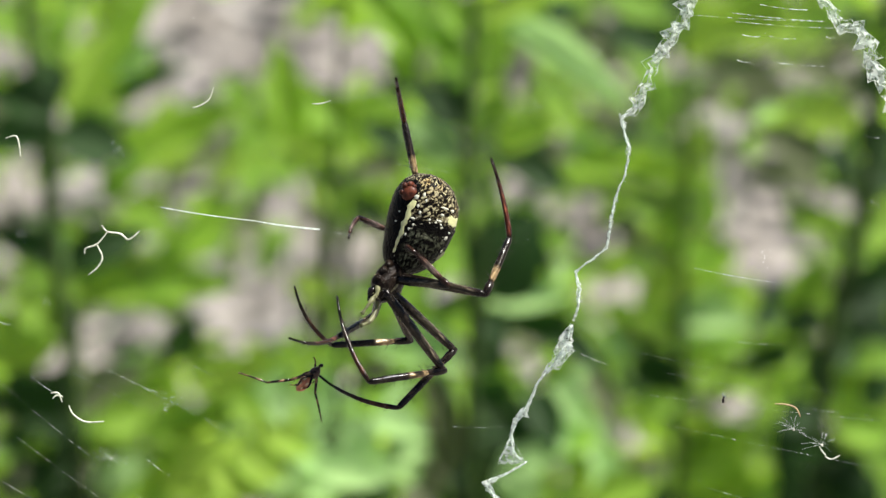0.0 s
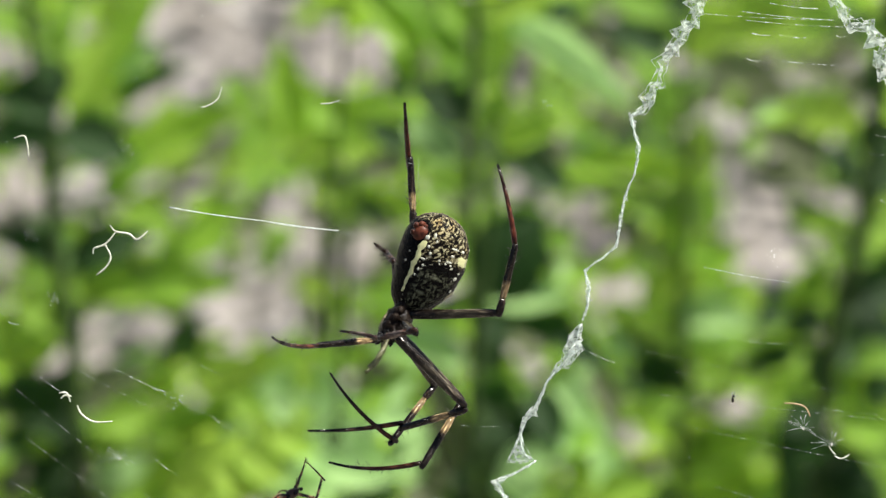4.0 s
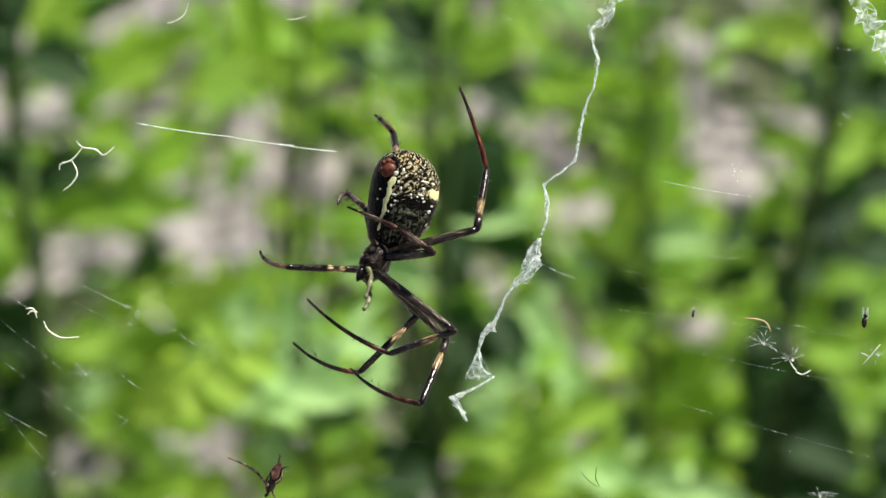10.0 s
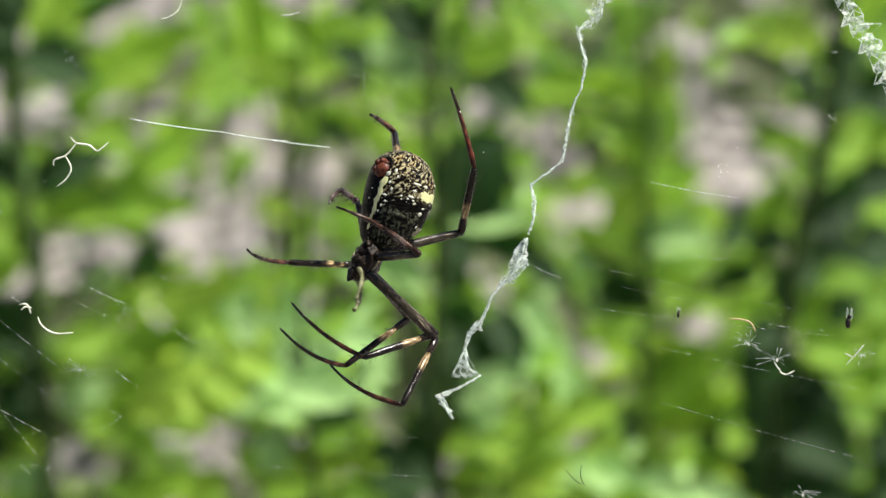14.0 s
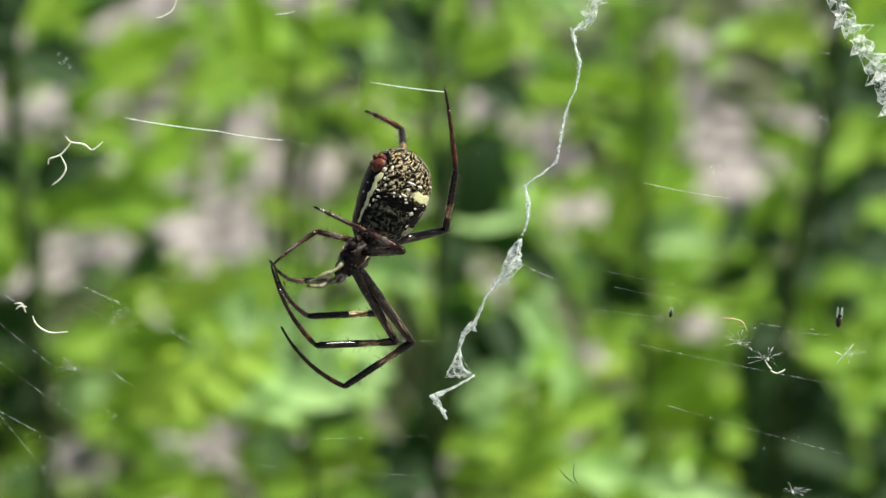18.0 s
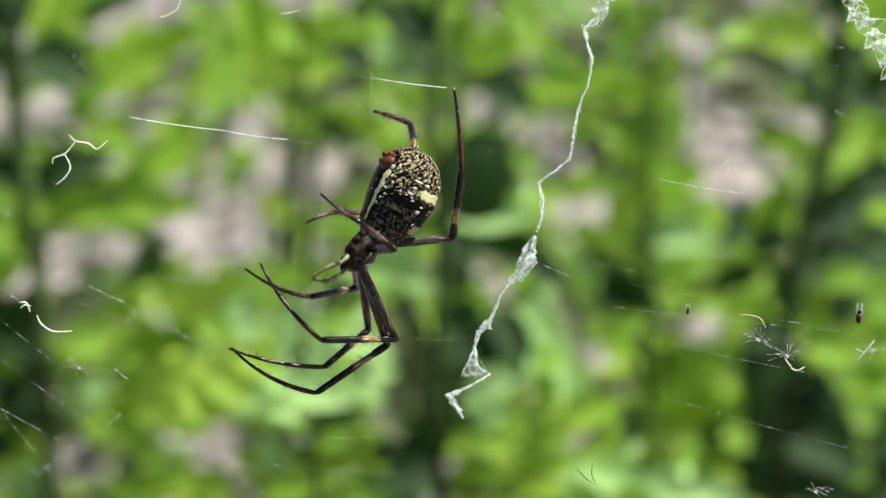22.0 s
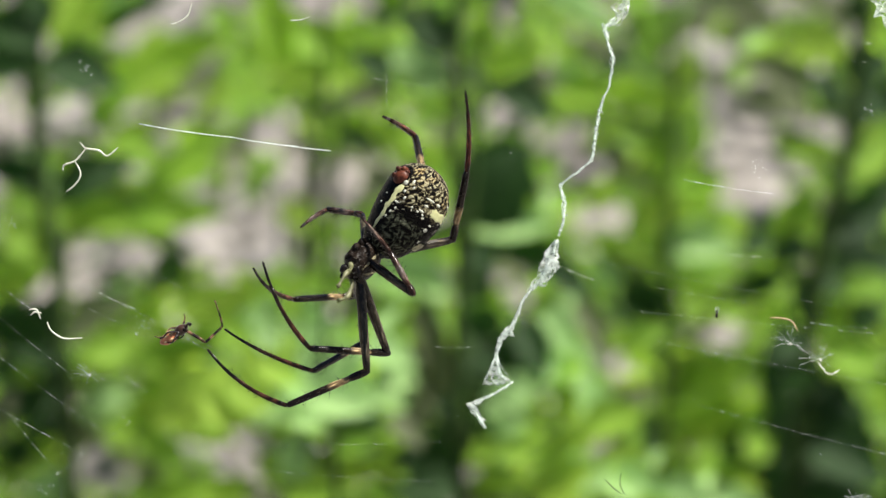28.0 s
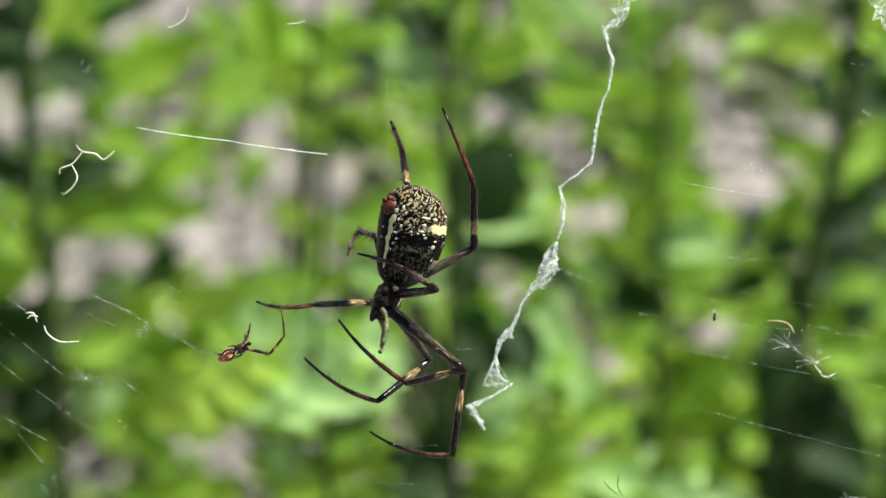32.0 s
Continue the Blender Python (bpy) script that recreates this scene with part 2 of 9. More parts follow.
    top = span(v, 0.86, 0.9)
    whole = blend(calc("MAXIMUM", belly, top), black.outputs[0], whole)
    l.new(whole, p.inputs["Base Color"])
    add_bump(n, l, p, grain, 0.7, 0.00015)
    return m


# ---- mesh helpers ----
def part(name, bm, mat, parent=None, label="", smooth=True):
    me = bpy.data.meshes.new(name)
    bm.to_mesh(me)
    bm.free()
    if smooth:
        for f in me.polygons:
            f.use_smooth = True
    me.materials.append(mat)
    ob = new(name, me)
    if parent:
        ob.parent = parent
    if label:
        ob["label"] = label
    return ob


def tube(bm, pts, radii, sides=8, cap=True):
    """A round tube through the points, with a radius at each."""
    pts = [Vector(p) for p in pts]
    rings = []
    up = None
    for i, p in enumerate(pts):
        d = (pts[min(i + 1, len(pts) - 1)] - pts[max(i - 1, 0)]).normalized()
        if up is None:
            up = d.orthogonal().normalized()
        else:
            up = (up - d * up.dot(d))
            up = up.normalized() if up.length > 1e-9 else d.orthogonal().normalized()
        side = d.cross(up)
        r = radii[i] if hasattr(radii, "__len__") else radii
        rings.append([bm.verts.new(p + (up * math.cos(a) + side * math.sin(a)) * r)
                      for a in (2 * math.pi * k / sides for k in range(sides))])
    for a, b in zip(rings, rings[1:]):
        for k in range(sides):
            bm.faces.new((a[k], a[(k + 1) % sides], b[(k + 1) % sides], b[k]))
    if cap:
        bm.faces.new(rings[0][::-1])
        bm.faces.new(rings[-1])
    return rings


def blob(bm, centre, size, seg=12, m=None):
    r = bmesh.ops.create_uvsphere(bm, u_segments=seg, v_segments=max(6, seg // 2), radius=1.0)
    mat = Matrix.Translation(centre) @ (m or Matrix()) @ Matrix.Diagonal((*size, 1))
    bmesh.ops.transform(bm, matrix=mat, verts=r["verts"])
    return r["verts"]


def bow(p, q, sag, steps):
    """Points from p to q, sagging by the vector sag in the middle."""
    p, q, sag = Vector(p), Vector(q), Vector(sag)
    return [p.lerp(q, k / steps) + sag * (4 * (k / steps) * (1 - k / steps)) for k in range(steps + 1)]


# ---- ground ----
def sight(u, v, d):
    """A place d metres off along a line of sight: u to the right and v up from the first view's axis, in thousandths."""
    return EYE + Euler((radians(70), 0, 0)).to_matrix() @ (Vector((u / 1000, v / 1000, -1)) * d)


def build_ground():
    bm = bmesh.new()
    edge = [-400, -60, -12, -4, -2, 0, 1, 1.5, 2, 2.5, 3, 3.5, 4, 6, 12, 60, 400]
    side = [-400, -60, -12, -4, -2, -1, -0.5, 0, 0.5, 1, 2, 4, 12, 60, 400]
    grid = [[bm.verts.new((x, y, 0.03 * noise.noise((x * 1.3, y * 1.3, 0)) - 0.01 if abs(x) < 12 and abs(y) < 12 else -0.02))
             for x in side] for y in edge]
    for a, b in zip(grid, grid[1:]):
        for k in range(len(side) - 1):
            bm.faces.new((a[k], a[k + 1], b[k + 1], b[k]))
    g = part("ground", bm, ground_material())
    tagged(g, "dry pinkish grey soil with scattered leaf litter", "ground", kind="structure")
    rng = random.Random(5)
    verts, faces = [], []
    for i in range(14000):
        y = rng.gauss(2.1, 1.5)
        x = rng.gauss(0, 0.5 if i % 2 else 2.0)
        if math.hypot(x, y) < 0.3:
            continue
        s, a = rng.uniform(0.008, 0.03), rng.uniform(0, 6.28)
        tilt = rng.uniform(-0.5, 0.5)
        z = 0.022 + rng.uniform(0, 0.012)
        k = len(verts)
        for px, py, pz in ((-1, 0, 0.1), (-0.2, -0.45, 0), (-0.2, 0.45, 0.05), (0.9, 0.1, 0.3), (0.2, 0, -0.25)):
            qx, qy = px * s, py * s
            verts.append((x + qx * math.cos(a) - qy * math.sin(a), y + qx * math.sin(a) + qy * math.cos(a), z + pz * s + qx * tilt))
        faces += [(k, k + 1, k + 4), (k + 1, k + 3, k + 4), (k + 3, k + 2, k + 4), (k + 2, k, k + 4)]
    me = bpy.data.meshes.new("leaf_litter")
    me.from_pydata(verts, [], faces)
    me.materials.append(litter_material())
    tagged(new("leaf_litter", me), "scattered dry brown and grey dead leaves on the soil", "leaf litter", kind="stuff")


# ---- plants behind ----
def leaf_mesh(name, mat, seed, width=0.3, curl=0.12):
    """A lance-shaped leaf of length 1 along +y with a sunken midrib, serrate edges and a drooping tip."""
    rng = random.Random(seed)
    bm = bmesh.new()
    rows = []
    for i in range(13):
        t = i / 12
        w = width * (math.sin(math.pi * t ** 0.75) ** 0.9) * 0.5 + 0.004
        z = -curl * t * t + 0.02 * math.sin(5 * t + seed)
        tooth = 1 + (0.08 if i % 2 else -0.04) + rng.uniform(-0.03, 0.03)
        rows.append([bm.verts.new((w * s * (tooth if abs(s) == 1 else 1), t, z + abs(s) * w * 0.35)) for s in (-1, -0.5, 0, 0.5, 1)])
    for a, b in zip(rows, rows[1:]):
        for k in range(4):
            bm.faces.new((a[k], a[k + 1], b[k + 1], b[k]))
    me = bpy.data.meshes.new(name)
    bm.to_mesh(me)
    bm.free()
    for f in me.polygons:
        f.use_smooth = True
    me.materials.append(mat)
    return me


LEAVES = {
    "fresh": [leaf_mesh("leaf", LEAF, s, 1.0, c) for s, c in ((1, 0.05), (2, 0.12), (3, 0.2))],
    "in_shade": [leaf_mesh("leaf", LEAF_IN_SHADE, s, 1.0, c) for s, c in ((4, 0.05), (5, 0.14), (6, 0.22))],
    "brighter": [leaf_mesh("leaf", LEAF_BRIGHTER, s, 1.0, c) for s, c in ((13, 0.05), (14, 0.12), (15, 0.2))],
    "mid": [leaf_mesh("leaf", LEAF_MID, s, 1.0, c) for s, c in ((10, 0.05), (11, 0.14), (12, 0.22))],
    "pale": [leaf_mesh("leaf", LEAF_PALE, s, 1.0, c) for s, c in ((7, 0.06), (8, 0.1), (9, 0.18))],
    "dull": [leaf_mesh("leaf", LEAF_DULL, s, 1.0, c) for s, c in ((16, 0.06), (17, 0.1), (18, 0.18))],
}
KIN = {"brighter": ("brighter", "fresh", "mid"), "fresh": ("brighter", "fresh", "mid", "mid"), "mid": ("fresh", "in_shade", "mid"), "in_shade": ("in_shade", "in_shade", "in_shade", "mid"),
       "pale": ("pale", "pale", "brighter", "fresh"), "dull": ("dull", "mid", "pale")}
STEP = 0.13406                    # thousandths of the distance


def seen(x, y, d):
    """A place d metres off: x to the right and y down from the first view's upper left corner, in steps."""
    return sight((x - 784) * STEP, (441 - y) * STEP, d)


def put_leaf(root, base, tip, width, tone, rng):
    """One leaf from base to tip, its upper side turned to the light."""
    y = Vector(tip) - Vector(base)
    length = y.length
    y.normalize()
    up = Vector((rng.uniform(-0.1, 0.4), rng.uniform(-1.0, -0.7), rng.uniform(0.6, 0.95)))
    x = y.cross(up).normalized()
    z = x.cross(y)
    m = Matrix((x * width, y * length, z * length)).transposed().to_4x4()
    m.translation = base
    ob = new("leaf", rng.choice(LEAVES[tone]))
    ob.parent = root
    ob.matrix_basis = root.matrix_basis.inverted() @ m
    return ob


def plant(label, depth, line, leaves, stem_width, seed):
    """A leafy stem with side twigs. Leaves: base, tip, width, tone, and how far behind the stem (in 4 cm)."""
    rng = random.Random(seed)
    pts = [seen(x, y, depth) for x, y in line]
    foot = pts[-1].copy()
    foot.z = 0.0
    root = tagged(new("leafy_plant"), label, "plant", "leafy stems")
    root.matrix_basis = Matrix.Translation(foot)
    path = [foot] + [Vector((p.x, foot.y + (p.y - foot.y) * 0.25, p.z)) for p in pts[::-1]]
    top = path[-1] + Vector((0.004, 0.01, 0.06))
    path.append(top)
    bm = bmesh.new()
    full = []
    for a, b in zip(path, path[1:]):
        full += [a.lerp(b, k / 5) + Vector((rng.uniform(-1, 1), rng.uniform(-1, 1), 0)) * 0.0007 for k in range(5)]
    full.append(top)
    tube(bm, [p - foot for p in full], [stem_width * (1.25 - 0.6 * k / len(full)) for k in range(len(full))], 10)
    part("stem", bm, STEM, root)
    for x0, y0, x1, y1, w, tone, layer in leaves:
        d = depth + 0.04 * layer
        reach = math.hypot(x1 - x0, y1 - y0) * STEP / 1000 * d
        d += rng.uniform(-0.01, 0.01)
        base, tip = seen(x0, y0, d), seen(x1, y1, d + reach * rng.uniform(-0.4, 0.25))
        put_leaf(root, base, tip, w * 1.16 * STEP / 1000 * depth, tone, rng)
        # small leaves of the same shoot
        for _ in range(1):
            c = base.lerp(tip, rng.uniform(0.1, 0.9))
            n = w * STEP / 1000 * d * rng.uniform(0.8, 1.25)
            a = rng.uniform(0, 6.283)
            side = Vector((math.cos(a), rng.uniform(-0.3, 0.3), 0.8 * math.sin(a))) * n
            put_leaf(root, c - side * 0.45 + Vector((0, 0.014, 0)), c + side * 0.75 + Vector((0, 0.02, 0)), n * rng.uniform(0.36, 0.5), rng.choice(KIN[tone]), rng)
        joint = min(full, key=lambda p: (p - base).length + 2.0 * max(0.0, p.z - base.z))
        mid = joint.lerp(base, 0.55) + Vector((0, 0, -0.004))
        bm = bmesh.new()
        tube(bm, [p - foot for p in (joint, mid, base)], [0.0006, 0.0004, 0.0003], 5)
        part("twig", bm, STEM, root)
    return root


CLEARINGS = (
    (45, 130, 34, 42), (40, 345, 55, 62), (150, 350, 40, 60), (320, 325, 95, 34), (400, 60, 140, 70), (340, 160, 60, 30), (450, 120, 45, 60),
    (620, 110, 85, 60), (930, 150, 38, 48), (920, 350, 48, 54), (1300, 145, 140, 42), (1385, 360, 90, 70), (210, 585, 78, 60), (440, 530, 105, 85),
    (80, 645, 34, 32), (330, 722, 40, 34), (1085, 530, 40, 24), (1365, 465, 65, 40), (925, 635, 30, 20), (705, 770, 26, 38), (1285, 730, 30, 28),
    (1105, 775, 44, 30), (1040, 400, 60, 68), (205, 960, 50, 50), (420, 955, 84, 44), (1575, 800, 50, 34), (1545, 195, 22, 30), (590, 470, 55, 44),
    (500, 370, 60, 50), (1290, 250, 30, 60), (140, 40, 24, 26), (20, 470, 24, 30), (820, 1000, 50, 40))


def undergrowth(roots, seed, nearest, furthest, pitch, tones, keep):
    """Leaves of the side branches further back, spread over the whole growth but for its clearings."""
    rng = random.Random(seed)
    for row in range(int(1160 / pitch)):
        for col in range(int(1860 / pitch)):
            x, y = -60 + pitch * (col + rng.uniform(0, 1)), -60 + pitch * (row + rng.uniform(0, 1))
            if any(((x - cx) / rx) ** 2 + ((y - cy) / ry) ** 2 < keep for cx, cy, rx, ry in CLEARINGS):
                continue
            root = min(roots, key=lambda r: abs(r[1] - x))
            d = root[2] + rng.uniform(nearest, furthest)
            a = rng.choice((0.3, 2.8, 0.5, 2.6, 1.2, 1.9, -0.4, 3.5)) + rng.uniform(-0.3, 0.3)
            n = rng.uniform(75, 130)
            dx, dy = n * math.cos(a), n * 0.8 * math.sin(a)
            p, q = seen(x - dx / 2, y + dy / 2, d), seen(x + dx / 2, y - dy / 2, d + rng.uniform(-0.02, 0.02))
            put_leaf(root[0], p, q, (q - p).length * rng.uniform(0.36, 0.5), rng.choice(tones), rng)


def wild_plant(x, y, height, count, tone, seed):
    """A further leafy plant, its leaves in crossed pairs up the stem."""
    rng = random.Random(seed)
    root = tagged(new("leafy_plant"), "leafy green plant standing in dry soil, out in the sun", "plant", "leafy stems")
    root.matrix_basis = Matrix.Translation((x, y, 0))
    bm = bmesh.new()
    pts = [Vector((rng.uniform(-1, 1) * 0.004 * k, rng.uniform(-1, 1) * 0.004 * k, height * k / 6)) for k in range(7)]
    tube(bm, pts, [0.0014 - 0.00015 * k for k in range(7)], 7)
    part("stem", bm, STEM, root)
    for i in range(count):
        t = 0.15 + 0.85 * i / count
        k = min(5, int(t * 6))
        p = pts[k].lerp(pts[k + 1], t * 6 - k) + Vector((x, y, 0))
        a = (i // 2) * 1.57 + (i % 2) * math.pi + rng.uniform(-0.5, 0.5)
        n = rng.uniform(0.035, 0.06)
        q = p + Vector((math.cos(a), math.sin(a), rng.uniform(-0.1, 0.5))) * n
        put_leaf(root, p, q, n * rng.uniform(0.3, 0.42), rng.choice(tone), rng)


def build_plants():
    grown = []
    root = plant("tall leafy plant with a dark stem and bright serrate leaves", 1.12, [(70, -30), (95, 220), (105, 380), (125, 560), (136, 720), (142, 920)], [
        (70, 75, -30, 15, 66, "mid", 1), (85, 95, 132, -10, 46, "mid", 1), (70, 10, 20, -40, 50, "mid", 1),
        (122, 208, 186, 50, 62, "brighter", 0), (150, 175, 275, -15, 62, "fresh", 1), (180, 178, 268, 72, 54, "pale", 1), (190, 60, 250, 0, 46, "fresh", 2),
        (112, 212, 262, 155, 52, "brighter", 0), (195, 185, 340, 108, 34, "in_shade", 0), (110, 215, 215, 205, 34, "mid", 0),
        (102, 205, -25, 158, 60, "in_shade", -1), (104, 236, 238, 276, 74, "in_shade", -1), (104, 226, -20, 238, 62, "in_shade", -1), (98, 190, 60, 130, 50, "in_shade", -1), (100, 195, -25, 150, 44, "in_shade", 0), (105, 170, 80, 100, 44, "in_shade", 0), (100, 232, -25, 262, 62, "in_shade", 1), (98, 222, -20, 215, 46, "in_shade", 0),
        (104, 232, 236, 275, 66, "in_shade", 1), (104, 238, 190, 300, 50, "in_shade", 0), (120, 240, 235, 215, 44, "dull", 2), (100, 260, 60, 300, 36, "in_shade", 1),
        (200, 318, 440, 172, 62, "fresh", 0), (330, 235, 425, 178, 34, "in_shade", 1), (188, 352, 252, 268, 50, "mid", 0), (240, 300, 330, 235, 50, "brighter", 0),
        (118, 475, 265, 400, 64, "in_shade", 0), (125, 455, 230, 450, 50, "in_shade", 0), (122, 480, 180, 400, 46, "in_shade", 1), (116, 475, 54, 372, 46, "pale", 0),
        (108, 475, -20, 398, 56, "in_shade", 0), (100, 440, 10, 420, 44, "mid", 1), (270, 480, 392, 368, 52, "fresh", 1), (340, 402, 436, 348, 34, "mid", 1),
        (132, 522, 300, 512, 62, "fresh", 0), (260, 520, 428, 494, 60, "fresh", 0), (262, 500, 350, 415, 48, "mid", 1), (140, 500, 280, 480, 36, "in_shade", 1),
        (112, 592, 16, 508, 74, "fresh", 0), (106, 605, -25, 642, 62, "fresh", 0), (60, 500, 100, 560, 50, "mid", 1), (30, 590, -20, 560, 46, "brighter", 1),
        (345, 565, 286, 656, 48, "in_shade", 1), (330, 560, 262, 545, 34, "mid", 1), (350, 590, 310, 640, 44, "in_shade", 0),
    ], 0.0020, 31)
    grown.append((root, 90, 1.12))
    root = plant("low plant with many leaves painted dark for shade", 1.16, [(140, 700), (138, 820), (142, 960), (150, 1090)], [
        (138, 728, 262, 645, 66, "dull", 0), (150, 735, 230, 690, 44, "pale", 1), (130, 795, 300, 755, 58, "fresh", 0), (260, 775, 445, 722, 56, "fresh", 0), (360, 752, 445, 716, 34, "in_shade", 0),
        (142, 762, -15, 690, 96, "in_shade", 0), (142, 745, 60, 680, 60, "in_shade", 1), (140, 800, -20, 770, 70, "in_shade", 1), (140, 810, -10, 865, 84, "in_shade", 0), (140, 815, 60, 905, 76, "in_shade", 0),
        (150, 800, 250, 800, 52, "fresh", 1), (95, 780, 40, 800, 40, "mid", 0), (165, 865, 268, 812, 56, "pale", 0), (150, 860, 190, 920, 50, "dull", 1),
        (285, 860, 330, 800, 56, "mid", 1), (300, 950, 282, 840, 52, "mid", 1), (240, 700, 330, 660, 50, "fresh", 1), (255, 815, 385, 852, 64, "fresh", 0), (300, 770, 392, 800, 60, "brighter", 0), (320, 850, 400, 830, 54, "brighter", 0), (200, 900, 300, 880, 60, "fresh", 1), (230, 840, 330, 830, 50, "fresh", 1), (140, 880, 30, 920, 60, "mid", 1), (40, 880, -20, 840, 46, "dull", 1),
        (140, 1000, 60, 985, 60, "pale", 0), (145, 1040, 20, 1030, 70, "fresh", 0), (130, 960, 60, 940, 46, "in_shade", 1),
        (300, 1020, 425, 975, 60, "fresh", 1), (170, 1045, 300, 1060, 60, "in_shade", 1), (10, 960, 70, 900, 56, "in_shade", 1), (-20, 930, 40, 980, 50, "mid", 1),
        (180, 770, 110, 730, 50, "mid", 1), (20, 850, 110, 835, 50, "dull", 0), (160, 760, 280, 725, 54, "fresh", -1),
    ], 0.0013, 32)
    grown.append((root, 140, 1.16))
    root = plant("slender leafy plant with an upright dark green stem", 1.05, [(836, -30), (829, 190), (832, 330), (836, 460), (840, 560), (835, 720), (830, 900)], [
        (742, 112, 636, -25, 64, "fresh", 1), (760, 60, 690, -30, 56, "mid", 1), (735, 150, 680, 80, 40, "mid", 1), (822, 142, 738, 36, 66, "mid", 1), (825, 60, 770, -20, 54, "fresh", 1),
        (848, 40, 965, -18, 46, "brighter", 0), (930, 50, 1050, 0, 60, "mid", 2), (842, 152, 896, 36, 54, "fresh", 0), (845, 90, 880, 10, 44, "mid", 1),
        (890, 48, 1122, 190, 62, "pale", 0), (955, 112, 1118, 192, 44, "fresh", 1), (1000, 90, 1070, 170, 40, "mid", 2),
        (824, 212, 730, 168, 64, "in_shade", 0), (815, 225, 756, 146, 54, "in_shade", 0), (820, 180, 775, 130, 44, "mid", 1), (810, 285, 712, 218, 66, "pale", 0), (800, 300, 740, 260, 44, "mid", 1),
        (722, 264, 636, 222, 48, "in_shade", 0), (740, 230, 680, 200, 40, "mid", 1), (845, 252, 930, 300, 52, "in_shade", 0), (900, 290, 1015, 336, 58, "in_shade", 0), (876, 262, 990, 222, 44, "fresh", 0), (845, 240, 905, 200, 44, "mid", 1), (850, 200, 890, 170, 36, "fresh", 1),
        (866, 530, 952, 378, 112, "in_shade", -1), (880, 500, 935, 395, 64, "in_shade", -1), (842, 478, 948, 385, 62, "in_shade", 0), (935, 510, 930, 385, 54, "in_shade", 1), (846, 440, 900, 450, 50, "in_shade", 1), (842, 520, 905, 470, 44, "mid", 1),
        (858, 532, 1010, 520, 60, "pale", 0), (880, 515, 980, 535, 40, "pale", 0), (842, 560, 900, 600, 54, "in_shade", 0), (868, 562, 1080, 652, 52, "in_shade", 0), (980, 600, 1078, 655, 44, "in_shade", 0), (850, 590, 880, 680, 52, "in_shade", 1),
        (826, 470, 770, 430, 44, "mid", 1), (826, 330, 780, 300, 40, "fresh", 1), (850, 350, 880, 320, 36, "mid", 1),
    ], 0.00135, 33)
    grown.append((root, 832, 1.05))
    root = plant("leafy plant with pale leaves and some painted dark for shade", 1.02, [(838, 640), (834, 760), (836, 900), (840, 1080)], [
        (835, 700, 962, 800, 72, "in_shade", 0), (838, 690, 940, 690, 50, "mid", 1), (840, 760, 900, 850, 74, "in_shade", 0), (836, 780, 940, 880, 66, "in_shade", 0), (940, 690, 985, 800, 58, "in_shade", 0), (840, 840, 880, 930, 60, "in_shade", 1),
        (820, 645, 645, 598, 84, "pale", 2), (800, 700, 690, 640, 66, "fresh", 2), (792, 860, 758, 630, 70, "dull", 1), (800, 740, 740, 620, 50, "pale", 2), (770, 880, 740, 780, 46, "dull", 1),
        (980, 680, 1040, 760, 62, "pale", 0), (1010, 740, 1075, 830, 64, "pale", 0), (1060, 800, 1085, 890, 60, "pale", 0), (990, 790, 1060, 770, 50, "fresh", 0), (1000, 850, 1070, 860, 50, "brighter", 0), (1010, 640, 1100, 760, 50, "dull", 1), (960, 800, 870, 862, 62, "pale", 0), (1030, 800, 890, 812, 54, "pale", 0), (960, 860, 870, 890, 50, "pale", 0),
        (955, 668, 1035, 690, 52, "fresh", 1), (1000, 640, 1105, 702, 60, "fresh", 2), (1115, 745, 1205, 700, 56, "mid", 2), (950, 745, 1025, 800, 60, "pale", 0), (1055, 885, 1165, 850, 60, "fresh", -1), (1095, 935, 1185, 985, 64, "brighter", 0), (890, 720, 950, 760, 50, "mid", 1), (1025, 700, 1110, 690, 48, "mid", 1), (1018, 915, 1085, 890, 52, "brighter", 0), (860, 900, 960, 930, 60, "fresh", 0), (880, 960, 980, 920, 56, "mid", 1),
        (965, 1010, 1070, 945, 74, "brighter", 0), (850, 1000, 970, 990, 70, "fresh", 0), (845, 960, 700, 940, 76, "in_shade", 0), (830, 1000, 720, 985, 70, "in_shade", 0), (820, 920, 740, 880, 50, "in_shade", 1),
        (1010, 955, 1120, 990, 66, "pale", 0), (1090, 965, 1210, 1020, 66, "pale", 0), (1180, 1000, 1300, 1030, 66, "pale", 0), (1280, 1010, 1400, 1060, 60, "pale", 0), (1130, 1030, 1240, 1050, 50, "fresh", 0), (1000, 1000, 1150, 1060, 70, "fresh", 1), (840, 880, 790, 830, 44, "in_shade", 1), (840, 1050, 930, 1060, 60, "brighter", 1),
    ], 0.0014, 34)
    grown.append((root, 838, 1.02))
